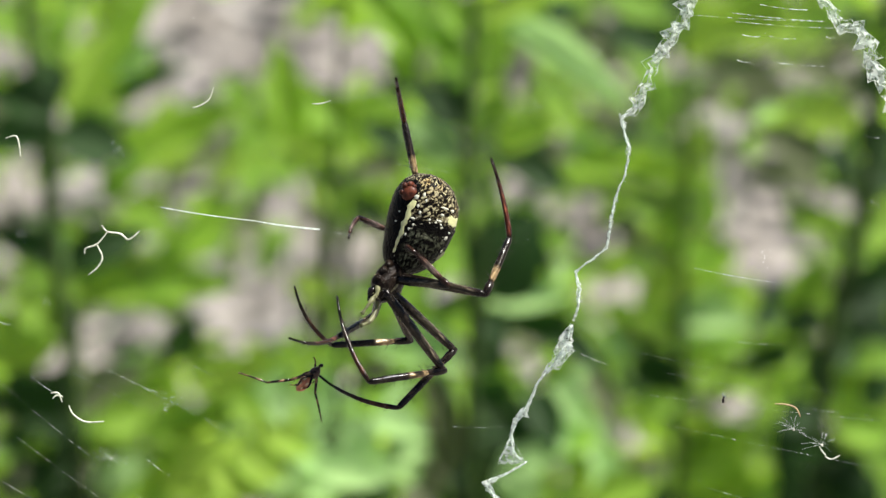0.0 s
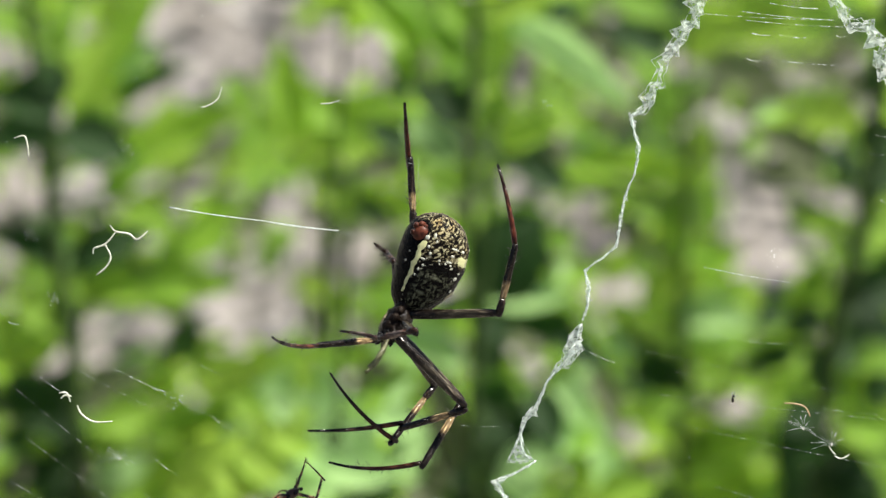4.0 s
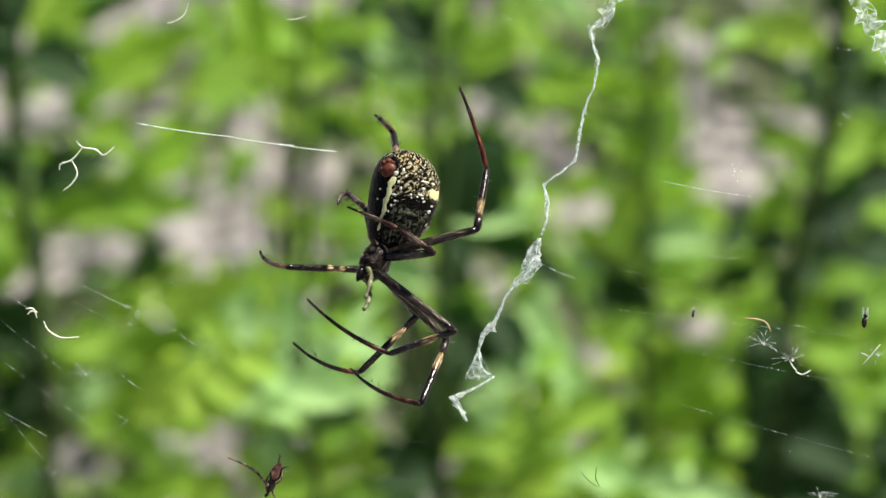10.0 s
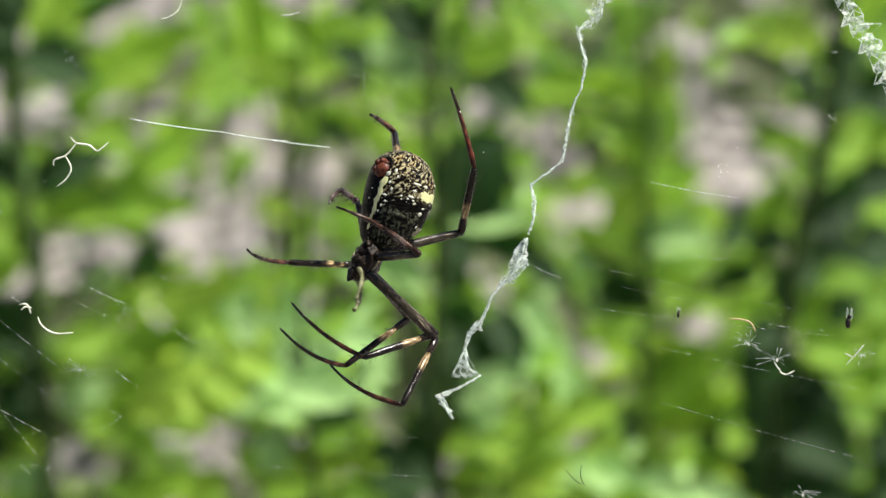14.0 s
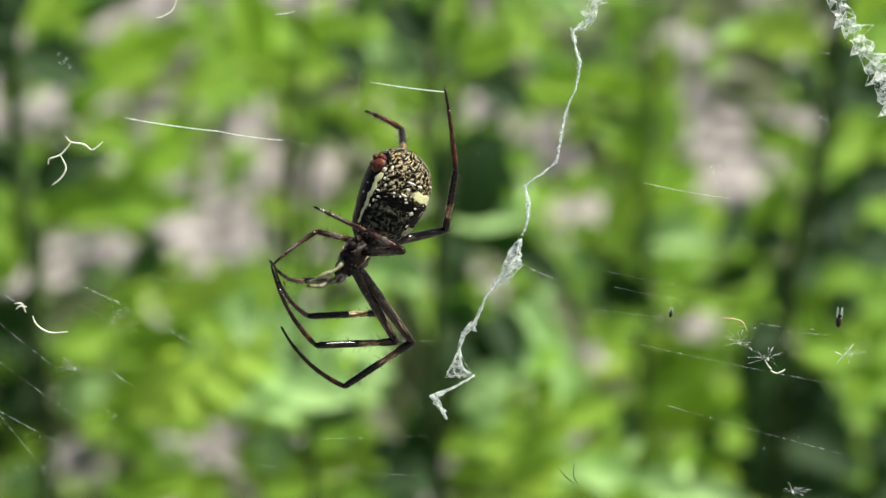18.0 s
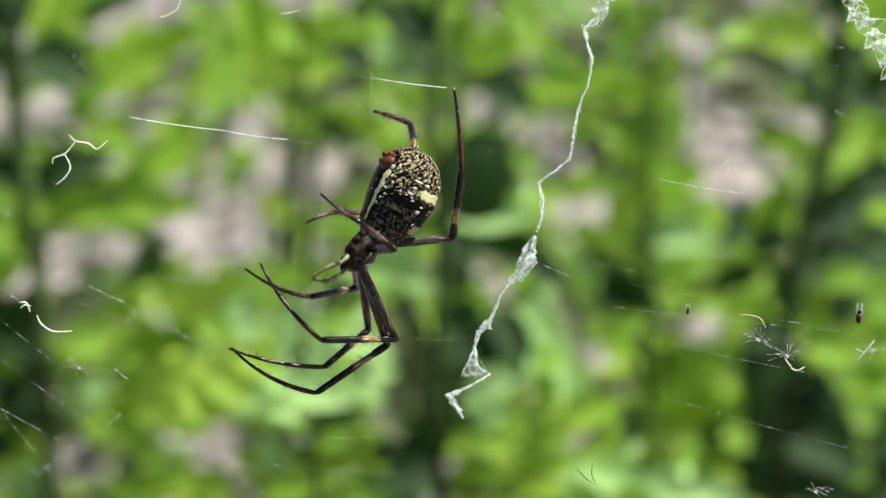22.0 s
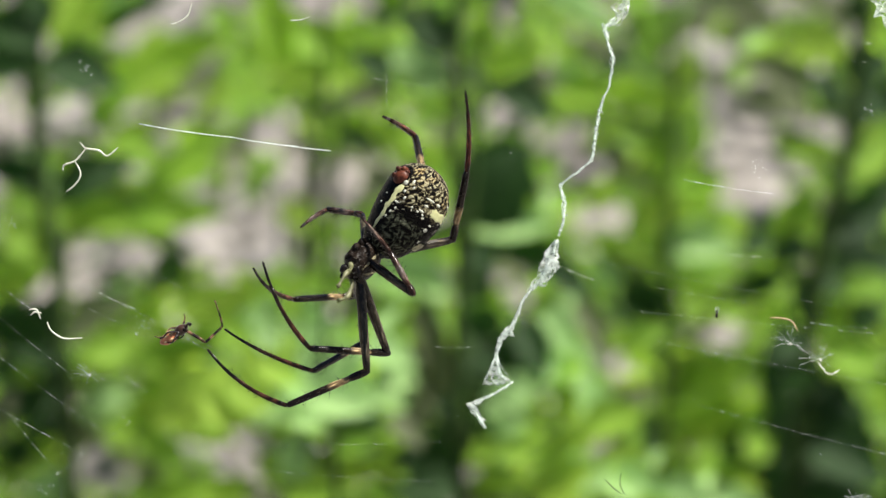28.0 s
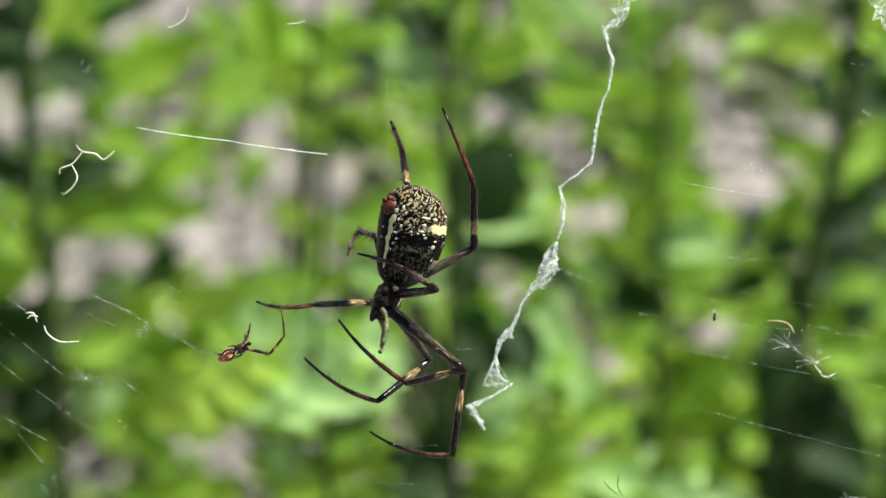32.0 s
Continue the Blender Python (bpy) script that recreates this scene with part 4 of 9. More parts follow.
def build_web():
    web = tagged(new("orb_web"), "torn orb web with white zigzag silk bands strung between stems", "spider web")
    zigzag_band([(1228, -30), (1215, 20), (1190, 65), (1160, 105), (1150, 135), (1132, 165), (1128, 192), (1102, 206)],
                [44, 48, 46, 42, 36, 44, 34, 12], 3, web)
    silk_band("silk_band", [(1112, 200), (1100, 206), (1105, 235), (1114, 262), (1106, 310), (1090, 345), (1082, 390), (1074, 438), (1050, 458), (1018, 480), (1026, 512), (1022, 548), (1012, 575)],
              [12, 12, 7, 12, 3.5, 8, 9, 7, 4, 5, 15, 7, 7], 4, web, "thin twisted stretch of white silk band", None, 0.8)
    silk_band("silk_band", [(1012, 575), (1002, 600), (992, 630), (970, 655), (952, 676), (938, 712), (926, 730), (912, 744), (905, 770), (908, 798), (916, 810), (932, 818)],
              [10, 36, 34, 15, 4, 9, 15, 12, 9, 8, 7, 5], 5, web, "white silk band, matted towards its lower end", FILM, 0.35)
    silk_band("silk_band", [(905, 770), (893, 798), (880, 821)], [6, 4, 4], 6, web, "thin torn arm of white silk", FILM, 0.35)
    silk_band("silk_band", [(932, 818), (905, 834), (880, 846), (860, 856), (870, 872), (888, 902)], [4, 5, 8, 20, 13, 4], 8, web, "short torn end of white silk", FILM, 0.35)
    silk_film([(904, 772), (909, 800), (930, 818), (905, 823), (881, 821), (893, 798)], 12, web)
    silk_film([(1012, 612), (1016, 622), (1000, 640), (990, 655), (978, 655), (985, 630)], 13, web)
    zigzag_band([(1425, -20), (1465, 6), (1482, 42), (1518, 50), (1540, 80), (1540, 110), (1562, 145), (1590, 190), (1618, 240), (1645, 285), (1672, 335), (1700, 390), (1730, 450)],
                [24, 32, 46, 52, 56, 58, 60, 64, 68, 72, 72, 70, 64], 7, web)
    torn = tagged(new("torn_web_threads"), "torn fine threads of the orb web, glinting in the sun", "spider web")
    loose_side.append(torn)
    k = 0
    for x0, y0, x1, y1, w, m, n in (
            (1230, 27, 1460, 38, 0.06, STRAND, 8), (1290, 22, 1455, 38, 0.10, STRAND, 14), (1345, 8, 1430, 18, 0.10, STRAND, 8),
            (1300, 38, 1475, 50, 0.09, STRAND, 10), (1310, 60, 1345, 65, 0.11, STRAND, 4), (1362, 64, 1408, 69, 0.11, STRAND, 6),
            (1304, 106, 1328, 110, 0.11, STRAND, 4), (1365, 110, 1485, 118, 0.07, STRAND, 12), (1462, 65, 1478, 67, 0.10, STRAND, 2),
            (240, 360, 290, 367, 0.05, FAINT, 0), (285, 367, 450, 391, 0.17, BRIGHT, 60), (450, 391, 566, 407, 0.13, BRIGHT, 50), (566, 407, 700, 425, 0.05, FAINT, 6),
            (550, 186, 640, 170, 0.06, FAINT, 10), (725, 345, 724, 280, 0.10, FAINT, 0), (700, 290, 830, 308, 0.04, FAINT, 4),
            (0, 677, 165, 812, 0.026, STRAND, 8), (30, 774, 231, 919, 0.026, STRAND, 8), (0, 850, 185, 951, 0.045, STRAND, 3), (57, 884, 141, 985, 0.04, STRAND, 2), (231, 919, 270, 894, 0.05, STRAND, 5), (239, 873, 270, 894, 0.045, STRAND, 1), (185, 951, 135, 990, 0.05, STRAND, 8), (141, 985, 150, 1040, 0.04, FAINT, 2), (195, 656, 287, 698, 0.045, STRAND, 16), (364, 742, 402, 765, 0.045, STRAND, 5), (1439, 724, 1540, 735, 0.05, STRAND, 6), (1222, 591, 1364, 610, 0.045, FAINT, 2), (1013, 618, 1074, 645, 0.05, STRAND, 2),
            (52, 663, 95, 695, 0.06, STRAND, 6), (122, 655, 250, 720, 0.05, FAINT, 10), (260, 813, 300, 842, 0.05, STRAND, 8), (180, 650, 430, 770, 0.024, STRAND, 12),
            (1020, 600, 1500, 700, 0.028, FAINT, 4), (1180, 752, 1600, 838, 0.022, STRAND, 22), (1230, 475, 1385, 502, 0.04, BRIGHT, 18),
            (1150, 700, 1560, 745, 0.022, STRAND, 18), (1300, 605, 1385, 610, 0.05, FAINT, 6), (1180, 660, 1350, 690, 0.034, FAINT, 4), (1240, 860, 1600, 960, 0.022, STRAND, 16),
            (1530, 240, 1560, 244, 0.08, STRAND, 6), (1520, 272, 1548, 276, 0.05, FAINT, 4), (30, 330, 190, 350, 0.05, FAINT, 8), (0, 570, 20, 574, 0.08, STRAND, 2),
            (560, 900, 770, 880, 0.05, FAINT, 4), (540, 935, 820, 930, 0.05, FAINT, 4), (330, 640, 380, 665, 0.05, FAINT, 6), (500, 980, 800, 1000, 0.05, FAINT, 4),
            (800, 755, 890, 755, 0.05, FAINT, 6)):
        k += 1
        strand(x0, y0, x1, y1, w, m, torn if x0 < 650 else web, 2.0, n, k)
    # scattered bits of silk and droplets
    bm = bmesh.new()
    rng = random.Random(11)
    for _ in range(150):
        x, y = rng.uniform(-20, 1620), rng.uniform(-20, 1040)
        if 560 < x < 930 and 140 < y < 860:
            continue
        blob(bm, on_web(x, y, rng.uniform(-1, 1)), [rng.choice((0.02, 0.025, 0.03, 0.045, 0.07)) * rng.uniform(0.7, 1.3) * MM for _ in range(3)], 5)
    for cx, cy in ((45, 415), (308, 705), (296, 714), (138, 985), (80, 530), (950, 190), (1055, 90), (1350, 450), (1548, 365), (210, 265)):
        for _ in range(16):
            blob(bm, on_web(cx + rng.gauss(0, 8), cy + rng.gauss(0, 8), 0), [rng.uniform(0.02, 0.08) * MM for _ in range(3)], 5)
    part("silk_droplets", bm, SILK, web, "tiny glinting droplets and silk fluff")
    carried_by_web.append(web)


FIBRE = plain("pale dry fibre", (0.5, 0.52, 0.41), 0.5)
FIBRE_TAN = plain("tan dry fibre", (0.34, 0.25, 0.12), 0.5)
DARK = plain("black chitin", (0.012, 0.009, 0.007), 0.28, 0.12)


def smooth_line(pts, steps=6):
    pts = [Vector(p) for p in pts]
    out = []
    for i in range(len(pts) - 1):
        p0, p1, p2, p3 = pts[max(i - 1, 0)], pts[i], pts[i + 1], pts[min(i + 2, len(pts) - 1)]
        for k in range(steps):
            t = k / steps
            out.append(0.5 * (2 * p1 + (p2 - p0) * t + (2 * p0 - 5 * p1 + 4 * p2 - p3) * t * t + (3 * p1 - p0 - 3 * p2 + p3) * t ** 3))
    return out + [pts[-1]]


def fibre(label, lines, width, mat):
    """A bit of dry plant fibre caught in the web."""
    bm = bmesh.new()
    for pts in lines:
        line = smooth_line([on_web(x, y, 0.1) for x, y in pts])
        n = len(line) - 1
        tube(bm, line, [width * MM * 0.68 * (0.35 + 0.3 * math.sin(math.pi * k / n) + 0.08 * math.sin(k * 2.1)) for k in range(n + 1)], 6)
    ob = tagged(part("plant_fibre", bm, mat), label, "plant fibre", "bits caught in the web")
    (loose_side if lines[0][0][0] < 650 else carried_by_web).append(ob)


def seed_tuft(cx, cy, size, seed):
    """A seed tuft of fine radiating hairs."""
    rng = random.Random(seed)
    root = tagged(new("seed_tuft"), "tiny white feathery seed tuft stuck in the web", "seed", "bits caught in the web")
    bm = bmesh.new()
    blob(bm, on_web(cx, cy, 0.1), (0.12 * MM, 0.22 * MM, 0.12 * MM), 8)
    part("seed", bm, FIBRE, root)
    bm = bmesh.new()
    for i in range(17):
        a = rng.choice((rng.uniform(-0.4, 3.5), rng.uniform(0, 6.28)))
        r = size * rng.uniform(0.3, 1.0)
        q = (cx + r * math.cos(a), cy - 0.62 * r * math.sin(a))
        m = (cx + (q[0] - cx) * 0.5 + rng.uniform(-2, 2), cy + (q[1] - cy) * 0.5 - 2)
        tube(bm, [on_web(cx, cy, 0.1), on_web(*m, 0.2), on_web(*q, rng.uniform(-0.3, 0.5))], [0.008 * MM, 0.009 * MM, rng.choice((0.008, 0.028)) * MM], 4)
    part("hairs", bm, BRIGHT, root, "fine white hairs")
    (loose_side if cx < 650 else carried_by_web).append(root)


def tiny_fly(cx, cy, size):
    root = tagged(new("tiny_fly"), "tiny dead dark fly hanging in the web", "insect", "bits caught in the web")
    bm = bmesh.new()
    blob(bm, on_web(cx, cy, 0.1), (0.4 * size * PITCH, 0.75 * size * PITCH, 0.35 * size * PITCH), 8)
    blob(bm, on_web(cx + size * 0.2, cy - size * 0.9, 0.1), (0.32 * size * PITCH,) * 3, 8)
    part("body", bm, DARK, root)
    for s in (-1, 1):
        bm = bmesh.new()
        blob(bm, on_web(cx + (0.15 + s * 0.28) * size, cy - size * 1.3, 0.2 + 0.1 * s), (0.2 * size * PITCH, 0.85 * size * PITCH, 0.03 * size * PITCH), 8)
        part("wing", bm, WING, root, "clear wing")
    carried_by_web.append(root)


def build_debris():
    fibre("forked pale dry root fibre caught in the web", [[(180, 399), (190, 410), (213, 414), (228, 424), (247, 409)], [(190, 411), (172, 432), (152, 440), (150, 450)],
                                                     [(171, 433), (181, 455), (172, 474), (156, 487)]], 0.26, FIBRE)
    fibre("curled pale dry fibre caught in the web", [[(90, 696), (103, 696), (110, 712)], [(93, 706), (100, 700), (112, 702)], [(122, 718), (130, 734), (152, 747), (184, 746)]], 0.25, FIBRE)
    fibre("curved pale dry fibre caught in the web", [[(378, 154), (370, 176), (352, 188), (340, 190)]], 0.2, FIBRE)
    fibre("hooked pale dry fibre caught in the web", [[(10, 245), (28, 241), (34, 258), (36, 277)]], 0.22, FIBRE)
    fibre("curled tan dry fibre caught in the web", [[(1371, 715), (1390, 716), (1408, 722), (1417, 738)]], 0.24, FIBRE_TAN)
    fibre("short white dry fibre caught in the web", [[(1460, 808), (1472, 813), (1486, 806)]], 0.22, FIBRE)
    fibre("thin pale dry fibre caught in the web", [[(552, 184), (570, 183), (586, 178)]], 0.14, FIBRE)
    fibre("thin pale dry fibre caught in the web", [[(1450, 790), (1456, 800), (1462, 806)]], 0.2, FIBRE)
    fibre("thin pale dry fibre caught in the web", [[(1578, 795), (1600, 770), (1608, 760)], [(1590, 782), (1575, 775)]], 0.16, FIBRE)
    seed_tuft(1405, 760, 42, 1)
    seed_tuft(1455, 788, 38, 2)
    seed_tuft(197, 812, 40, 3)
    seed_tuft(1503, 1027, 34, 4)
    seed_tuft(1604, 780, 26, 5)
    tiny_fly(1280, 709, 7)
    tiny_fly(1580, 722, 13)
    fibre("tiny dark broken insect legs caught in the web", [[(1085, 985), (1098, 1000), (1112, 1010)], [(1112, 975), (1110, 995), (1118, 1012)]], 0.12, DARK)


# ---- the spiders ----
def limb(p, q, ref=(0, 0, 1)):
    """The pose of a limb that starts at p and points to q (in mm), its upper side turned to ref."""
    p, q = Vector(p) * MM, Vector(q) * MM
    y = (q - p).normalized()
    x = y.cross(Vector(ref))
    x = x.normalized() if x.length > 1e-6 else y.orthogonal().normalized()
    m = Matrix((x, y, x.cross(y))).transposed().to_4x4()
    m.translation = p
    return m


def hairs(bm, length, radius, bow_by, count, rng, size):
    """Stiff bristles along a limb."""
    for _ in range(count):
        t = rng.uniform(0.12, 0.95)
        a = rng.uniform(0, 6.28)
        c = Vector((0, t * length, bow_by * 4 * t * (1 - t)))
        d = Vector((math.cos(a), 0.55, math.sin(a))).normalized()
        s = size * rng.uniform(0.4, 1.05)
        tube(bm, [c + d * radius * 0.5, c + d * (radius + s)], [0.032 * MM, 0.012 * MM], 3, cap=False)


def bristles(parent, length, radius, bow_by, count, rng, size):
    bm = bmesh.new()
    hairs(bm, length, radius, bow_by, count, rng, size)
    tagged(part("bristle_coat", bm, BRISTLE, parent, "stiff dark bristles"), kind="stuff")


BRISTLE = plain("dark bristle", (0.02, 0.014, 0.01), 0.35, 0.3, 3000, 0.6)
FEMUR_COL = [(0.0, (0.005, 0.0038, 0.003)), (0.4, (0.009, 0.0068, 0.005)), (0.62, (0.034, 0.029, 0.02)), (0.86, (0.036, 0.029, 0.02)), (0.94, (0.007, 0.005, 0.004))]
TIBIA_COL = [(0.0, (0.008, 0.005, 0.004)), (0.24, (0.009, 0.006, 0.004)), (0.3, (0.16, 0.112, 0.058)), (0.44, (0.15, 0.106, 0.055)), (0.52, (0.008, 0.0055, 0.004)), (0.92, (0.007, 0.005, 0.004))]
META_COL = [(0.0, (0.006, 0.004, 0.003)), (0.14, (0.03, 0.011, 0.006)), (0.42, (0.028, 0.011, 0.006)), (0.58, (0.011, 0.006, 0.004)), (0.8, (0.005, 0.004, 0.003))]
RED_COL = [(0.0, (0.009, 0.0045, 0.003)), (0.12, (0.05, 0.012, 0.0065)), (0.5, (0.046, 0.015, 0.008)), (0.78, (0.022, 0.009, 0.006)), (0.9, (0.007, 0.004, 0.003))]
MOTTLE_COL = [(0.0, (0.02, 0.01, 0.007)), (0.3, (0.034, 0.017, 0.012)), (0.55, (0.075, 0.058, 0.05)), (0.75, (0.03, 0.015, 0.011)), (0.9, (0.01, 0.006, 0.0045))]


def leg(parent, lengths, radii, kinds, rng, bow_by):
    """Femur, tibia with the patella at its root, and the bowed metatarsus with its tarsus, each a part."""
    made = []
    fl, tl, ml = [v * MM for v in lengths]
    fr, tr, mr = [v * MM for v in radii]
    bm = bmesh.new()
    ys = [0, 0.1, 0.3, 0.55, 0.8, 0.93, 1.0]
    tube(bm, [(0, y * fl, 0.1 * fr * math.sin(9 * y)) for y in ys], [fr * k for k in (0.75, 1.0, 1.12, 1.05, 0.95, 0.85, 0.7)], 12)
    femur = part("femur", bm, kinds[0], parent)
    bristles(femur, fl, fr, 0, 40, rng, 0.6 * MM)
    made.append(femur)
    bm = bmesh.new()
    ys = [0.2, 0.3, 0.5, 0.7, 0.85, 0.96, 1.0]
    tube(bm, [(0, y * tl, 0) for y in ys], [tr * k for k in (0.8, 0.95, 1.05, 1.0, 0.98, 0.92, 0.7)], 12)
    tibia = part("tibia", bm, kinds[1], parent)
    bristles(tibia, tl, tr, 0, 60, rng, 1.0 * MM)
    bm = bmesh.new()
    ys = [-0.03, 0.02, 0.1, 0.18, 0.23]
    tube(bm, [(0, y * tl, 0.18 * tr * math.sin(3.14 * y / 0.23)) for y in ys], [tr * k for k in (0.7, 1.05, 1.15, 1.05, 0.75)], 12)
    part("patella", bm, kinds[1], tibia)
    made.append(tibia)
    bm = bmesh.new()
    b = bow_by * MM
    n = 12
    cut = 9
    line = [Vector((0, ml * k / n, b * 4 * (k / n) * (1 - k / n))) for k in range(n + 1)]
    rad = [mr * (1.22 - 0.62 * k / n) for k in range(n + 1)]
    rad[0] *= 0.8
    tube(bm, line[:cut + 1], rad[:cut + 1], 10)
    meta = part("metatarsus", bm, kinds[2], parent)
    bristles(meta, ml * 0.75, mr * 0.8, b, 50, rng, 0.7 * MM)
    bm = bmesh.new()
    tube(bm, line[cut:], [r * 0.9 for r in rad[cut:]], 8)
    tip = line[-1]
    for s in (-1, 1):
        tube(bm, [tip, tip + Vector((s * 0.05, 0.12, 0.02)) * MM, tip + Vector((s * 0.05, 0.2, -0.08)) * MM], [0.07 * MM, 0.05 * MM, 0.01 * MM], 5)
    part("tarsus", bm, kinds[2], meta)
    made.append(meta)
    return made


def egg(s):
    """Half width of the abdomen along its axis, s from the waist (0) to the hind end (1)."""
    pts = [(0.0, 0.34), (0.04, 0.52), (0.1, 0.67), (0.2, 0.81), (0.35, 0.94), (0.5, 1.0), (0.65, 1.0), (0.78, 0.93), (0.88, 0.77), (0.95, 0.52), (0.98, 0.32), (1.0, 0.0)]
    for (a, x), (b, y) in zip(pts, pts[1:]):
        if s <= b:
            return x + (y - x) * (s - a) / (b - a)
    return 0.0


AB_LEN, AB_W, AB_D = 12.6, 4.3, 3.95      # mm: length, half width, half depth
AB_TURN = radians(-11)                     # the axis leans from the upright


def on_abdomen(s, a, lift=0.0):
    """A place on the abdomen: s along it, a round it from the lens side towards its back; mm."""
    lobes = 1 + 0.02 * math.sin(9 * s * 6.28 / 2) * max(0, math.sin(a))
    r = egg(s)
    x = math.sin(a) * (AB_W * r * lobes + lift) + 0.35 * math.sin(s * 3.14) + 0.5 * min(1, s / 0.3)
    z = math.cos(a) * (AB_D * r + lift)
    y = s * AB_LEN
    c, k = math.cos(AB_TURN), math.sin(AB_TURN)
    return Vector((x * c - y * k, x * k + y * c, z)) * MM


def patch(bm, s, a, ds, da, lift=0.05, steps=5):
    """A raised spot on the abdomen."""
    rim = []
    mid = bm.verts.new(on_abdomen(s, a, lift))
    inner = [bm.verts.new(on_abdomen(s + ds * 0.8 * math.cos(t), a + da * 0.8 * math.sin(t), lift * 0.85)) for t in (6.283 * k / 10 for k in range(10))]
    rim = [bm.verts.new(on_abdomen(s + ds * math.cos(t) * (1 + 0.12 * math.sin(3 * t)), a + da * math.sin(t), -0.03)) for t in (6.283 * k / 10 for k in range(10))]
    for k in range(10):
        bm.faces.new((mid, inner[k], inner[(k + 1) % 10]))
        bm.faces.new((inner[k], rim[k], rim[(k + 1) % 10], inner[(k + 1) % 10]))


def build_spider():
    rng = random.Random(21)
    root = tagged(new("orb_web_spider"), "large dark female orb spider, netted yellow and brown, hanging head down", "spider")
    bm = bmesh.new()
    rings = []
    ss = [0.0, 0.03, 0.08, 0.14, 0.2, 0.28, 0.36, 0.44, 0.52, 0.6, 0.68, 0.76, 0.83, 0.89, 0.94, 0.975, 0.995]
    for s in ss:
        rings.append([bm.verts.new(on_abdomen(s, 6.283 * k / 36)) for k in range(36)])
    for a, b in zip(rings, rings[1:]):
        for k in range(36):
            bm.faces.new((a[k], a[(k + 1) % 36], b[(k + 1) % 36], b[k]))
    bm.faces.new(rings[0][::-1])
    bm.faces.new(rings[-1])
    layer = bm.loops.layers.uv.new("round_and_along")
    where = {v: (i % 36 / 36, ss[i // 36]) for i, v in enumerate(v for ring in rings for v in ring)}
    for f in bm.faces:
        us = [where[v][0] for v in f.verts]
        for loop in f.loops:
            w = (where[loop.vert][0] + 0.5) % 1.0
            if max(us) - min(us) < 0.5 and min(us) < 0.5 <= max(us) and w == 0.0:
                w = 1.0
            loop[layer].uv = (w, where[loop.vert][1])
    abdomen = part("abdomen", bm, abdomen_material(), root, "egg-shaped abdomen netted yellow, brown and black")
    CREAM = plain("cream spot", (0.44, 0.44, 0.22), 0.35, 0.4, 3000, 0.15)
    PALE = plain("white spot", (0.4, 0.4, 0.33), 0.35, 0.4, 3000, 0.15)
    DULL = plain("dull patch", (0.2, 0.19, 0.12), 0.45, 0.15, 1500, 0.6)
    BLACK = plain("black cuticle", (0.005, 0.004, 0.0035), 0.2, 0.15)
    # a square pale band at the back, and a second below it
    for s0, s1, a0, a1, mat, label in ((0.56, 0.65, 0.82, 1.8, CREAM, "pale yellow band"), (0.2, 0.3, 1.2, 1.75, DULL, "dull pale patch")):
        bm = bmesh.new()
        rows = []
        for i in range(7):
            e = 0.03 if i in (0, 6) else 0.0
            rows.append([bm.verts.new(on_abdomen(s0 + (s1 - s0) * i / 6 + 0.008 * math.sin(j * 1.7), a0 + e + (a1 - a0 - 2 * e) * j / 8 + 0.02 * math.sin(i * 2.1),
                                                 -0.02 if i in (0, 6) or j in (0, 8) else 0.05)) for j in range(9)])
        for p, q in zip(rows, rows[1:]):
            for j in range(8):
                bm.faces.new((p[j], p[j + 1], q[j + 1], q[j]))
        part("pale_band", bm, mat, abdomen, label)
    for s, a, ds, da in ((0.71, 0.62, 0.012, 0.2), (0.705, 0.95, 0.018, 0.1), (0.64, 0.58, 0.016, 0.09), (0.575, 0.52, 0.014, 0.13), (0.43, 1.0, 0.03, 0.12),
                         (0.49, 1.02, 0.012, 0.08), (0.74, 1.5, 0.012, 0.1), (0.66, -0.2, 0.022, 0.05), (0.60, -0.1, 0.024, 0.05), (0.53, -0.26, 0.014, 0.11),
                         (0.56, 0.22, 0.016, 0.05), (0.55, 0.42, 0.014, 0.05), (0.545, 0.6, 0.012, 0.06), (0.47, -0.2, 0.016, 0.05), (0.42, -0.3, 0.02, 0.04),
                         (0.74, -0.32, 0.03, 0.1), (0.78, -0.1, 0.03, 0.05), (0.73, 0.0, 0.022, 0.04), (0.36, -0.35, 0.02, 0.04), (0.30, 1.1, 0.02, 0.05),
                         (0.46, -0.8, 0.012, 0.05), (0.56, -0.75, 0.01, 0.05)):
        bm = bmesh.new()
        patch(bm, s, a, ds * 0.8, da * 0.8, 0.02)
        part("pale_spot", bm, PALE, abdomen)
    # the two yellow belly lines with the black stripe between
    for a0, a1 in ((-0.6, -0.37),):
        bm = bmesh.new()
        rows = []
        for k in range(17):
            s = 0.16 + 0.54 * k / 16
            a = a0 + (a1 - a0) * k / 16 + 0.025 * math.sin(k * 1.3)
            w = (0.05 + 0.05 * k / 16) * (1 + 0.35 * math.sin(k * 2.3))
            rows.append([bm.verts.new(on_abdomen(s, a + j * w, 0.035 if abs(j) < 1 else -0.02)) for j in (-1, -0.6, 0.6, 1)])
        for p, q in zip(rows, rows[1:]):
            for j in range(3):
                bm.faces.new((p[j], p[j + 1], q[j + 1], q[j]))
        part("belly_line", bm, CREAM, abdomen, "pale yellow line along the belly")
    RED = plain("red brown spinneret", (0.06, 0.017, 0.009), 0.42, 0.12, 1800, 0.8)
    base = on_abdomen(0.76, -0.6, -0.2)
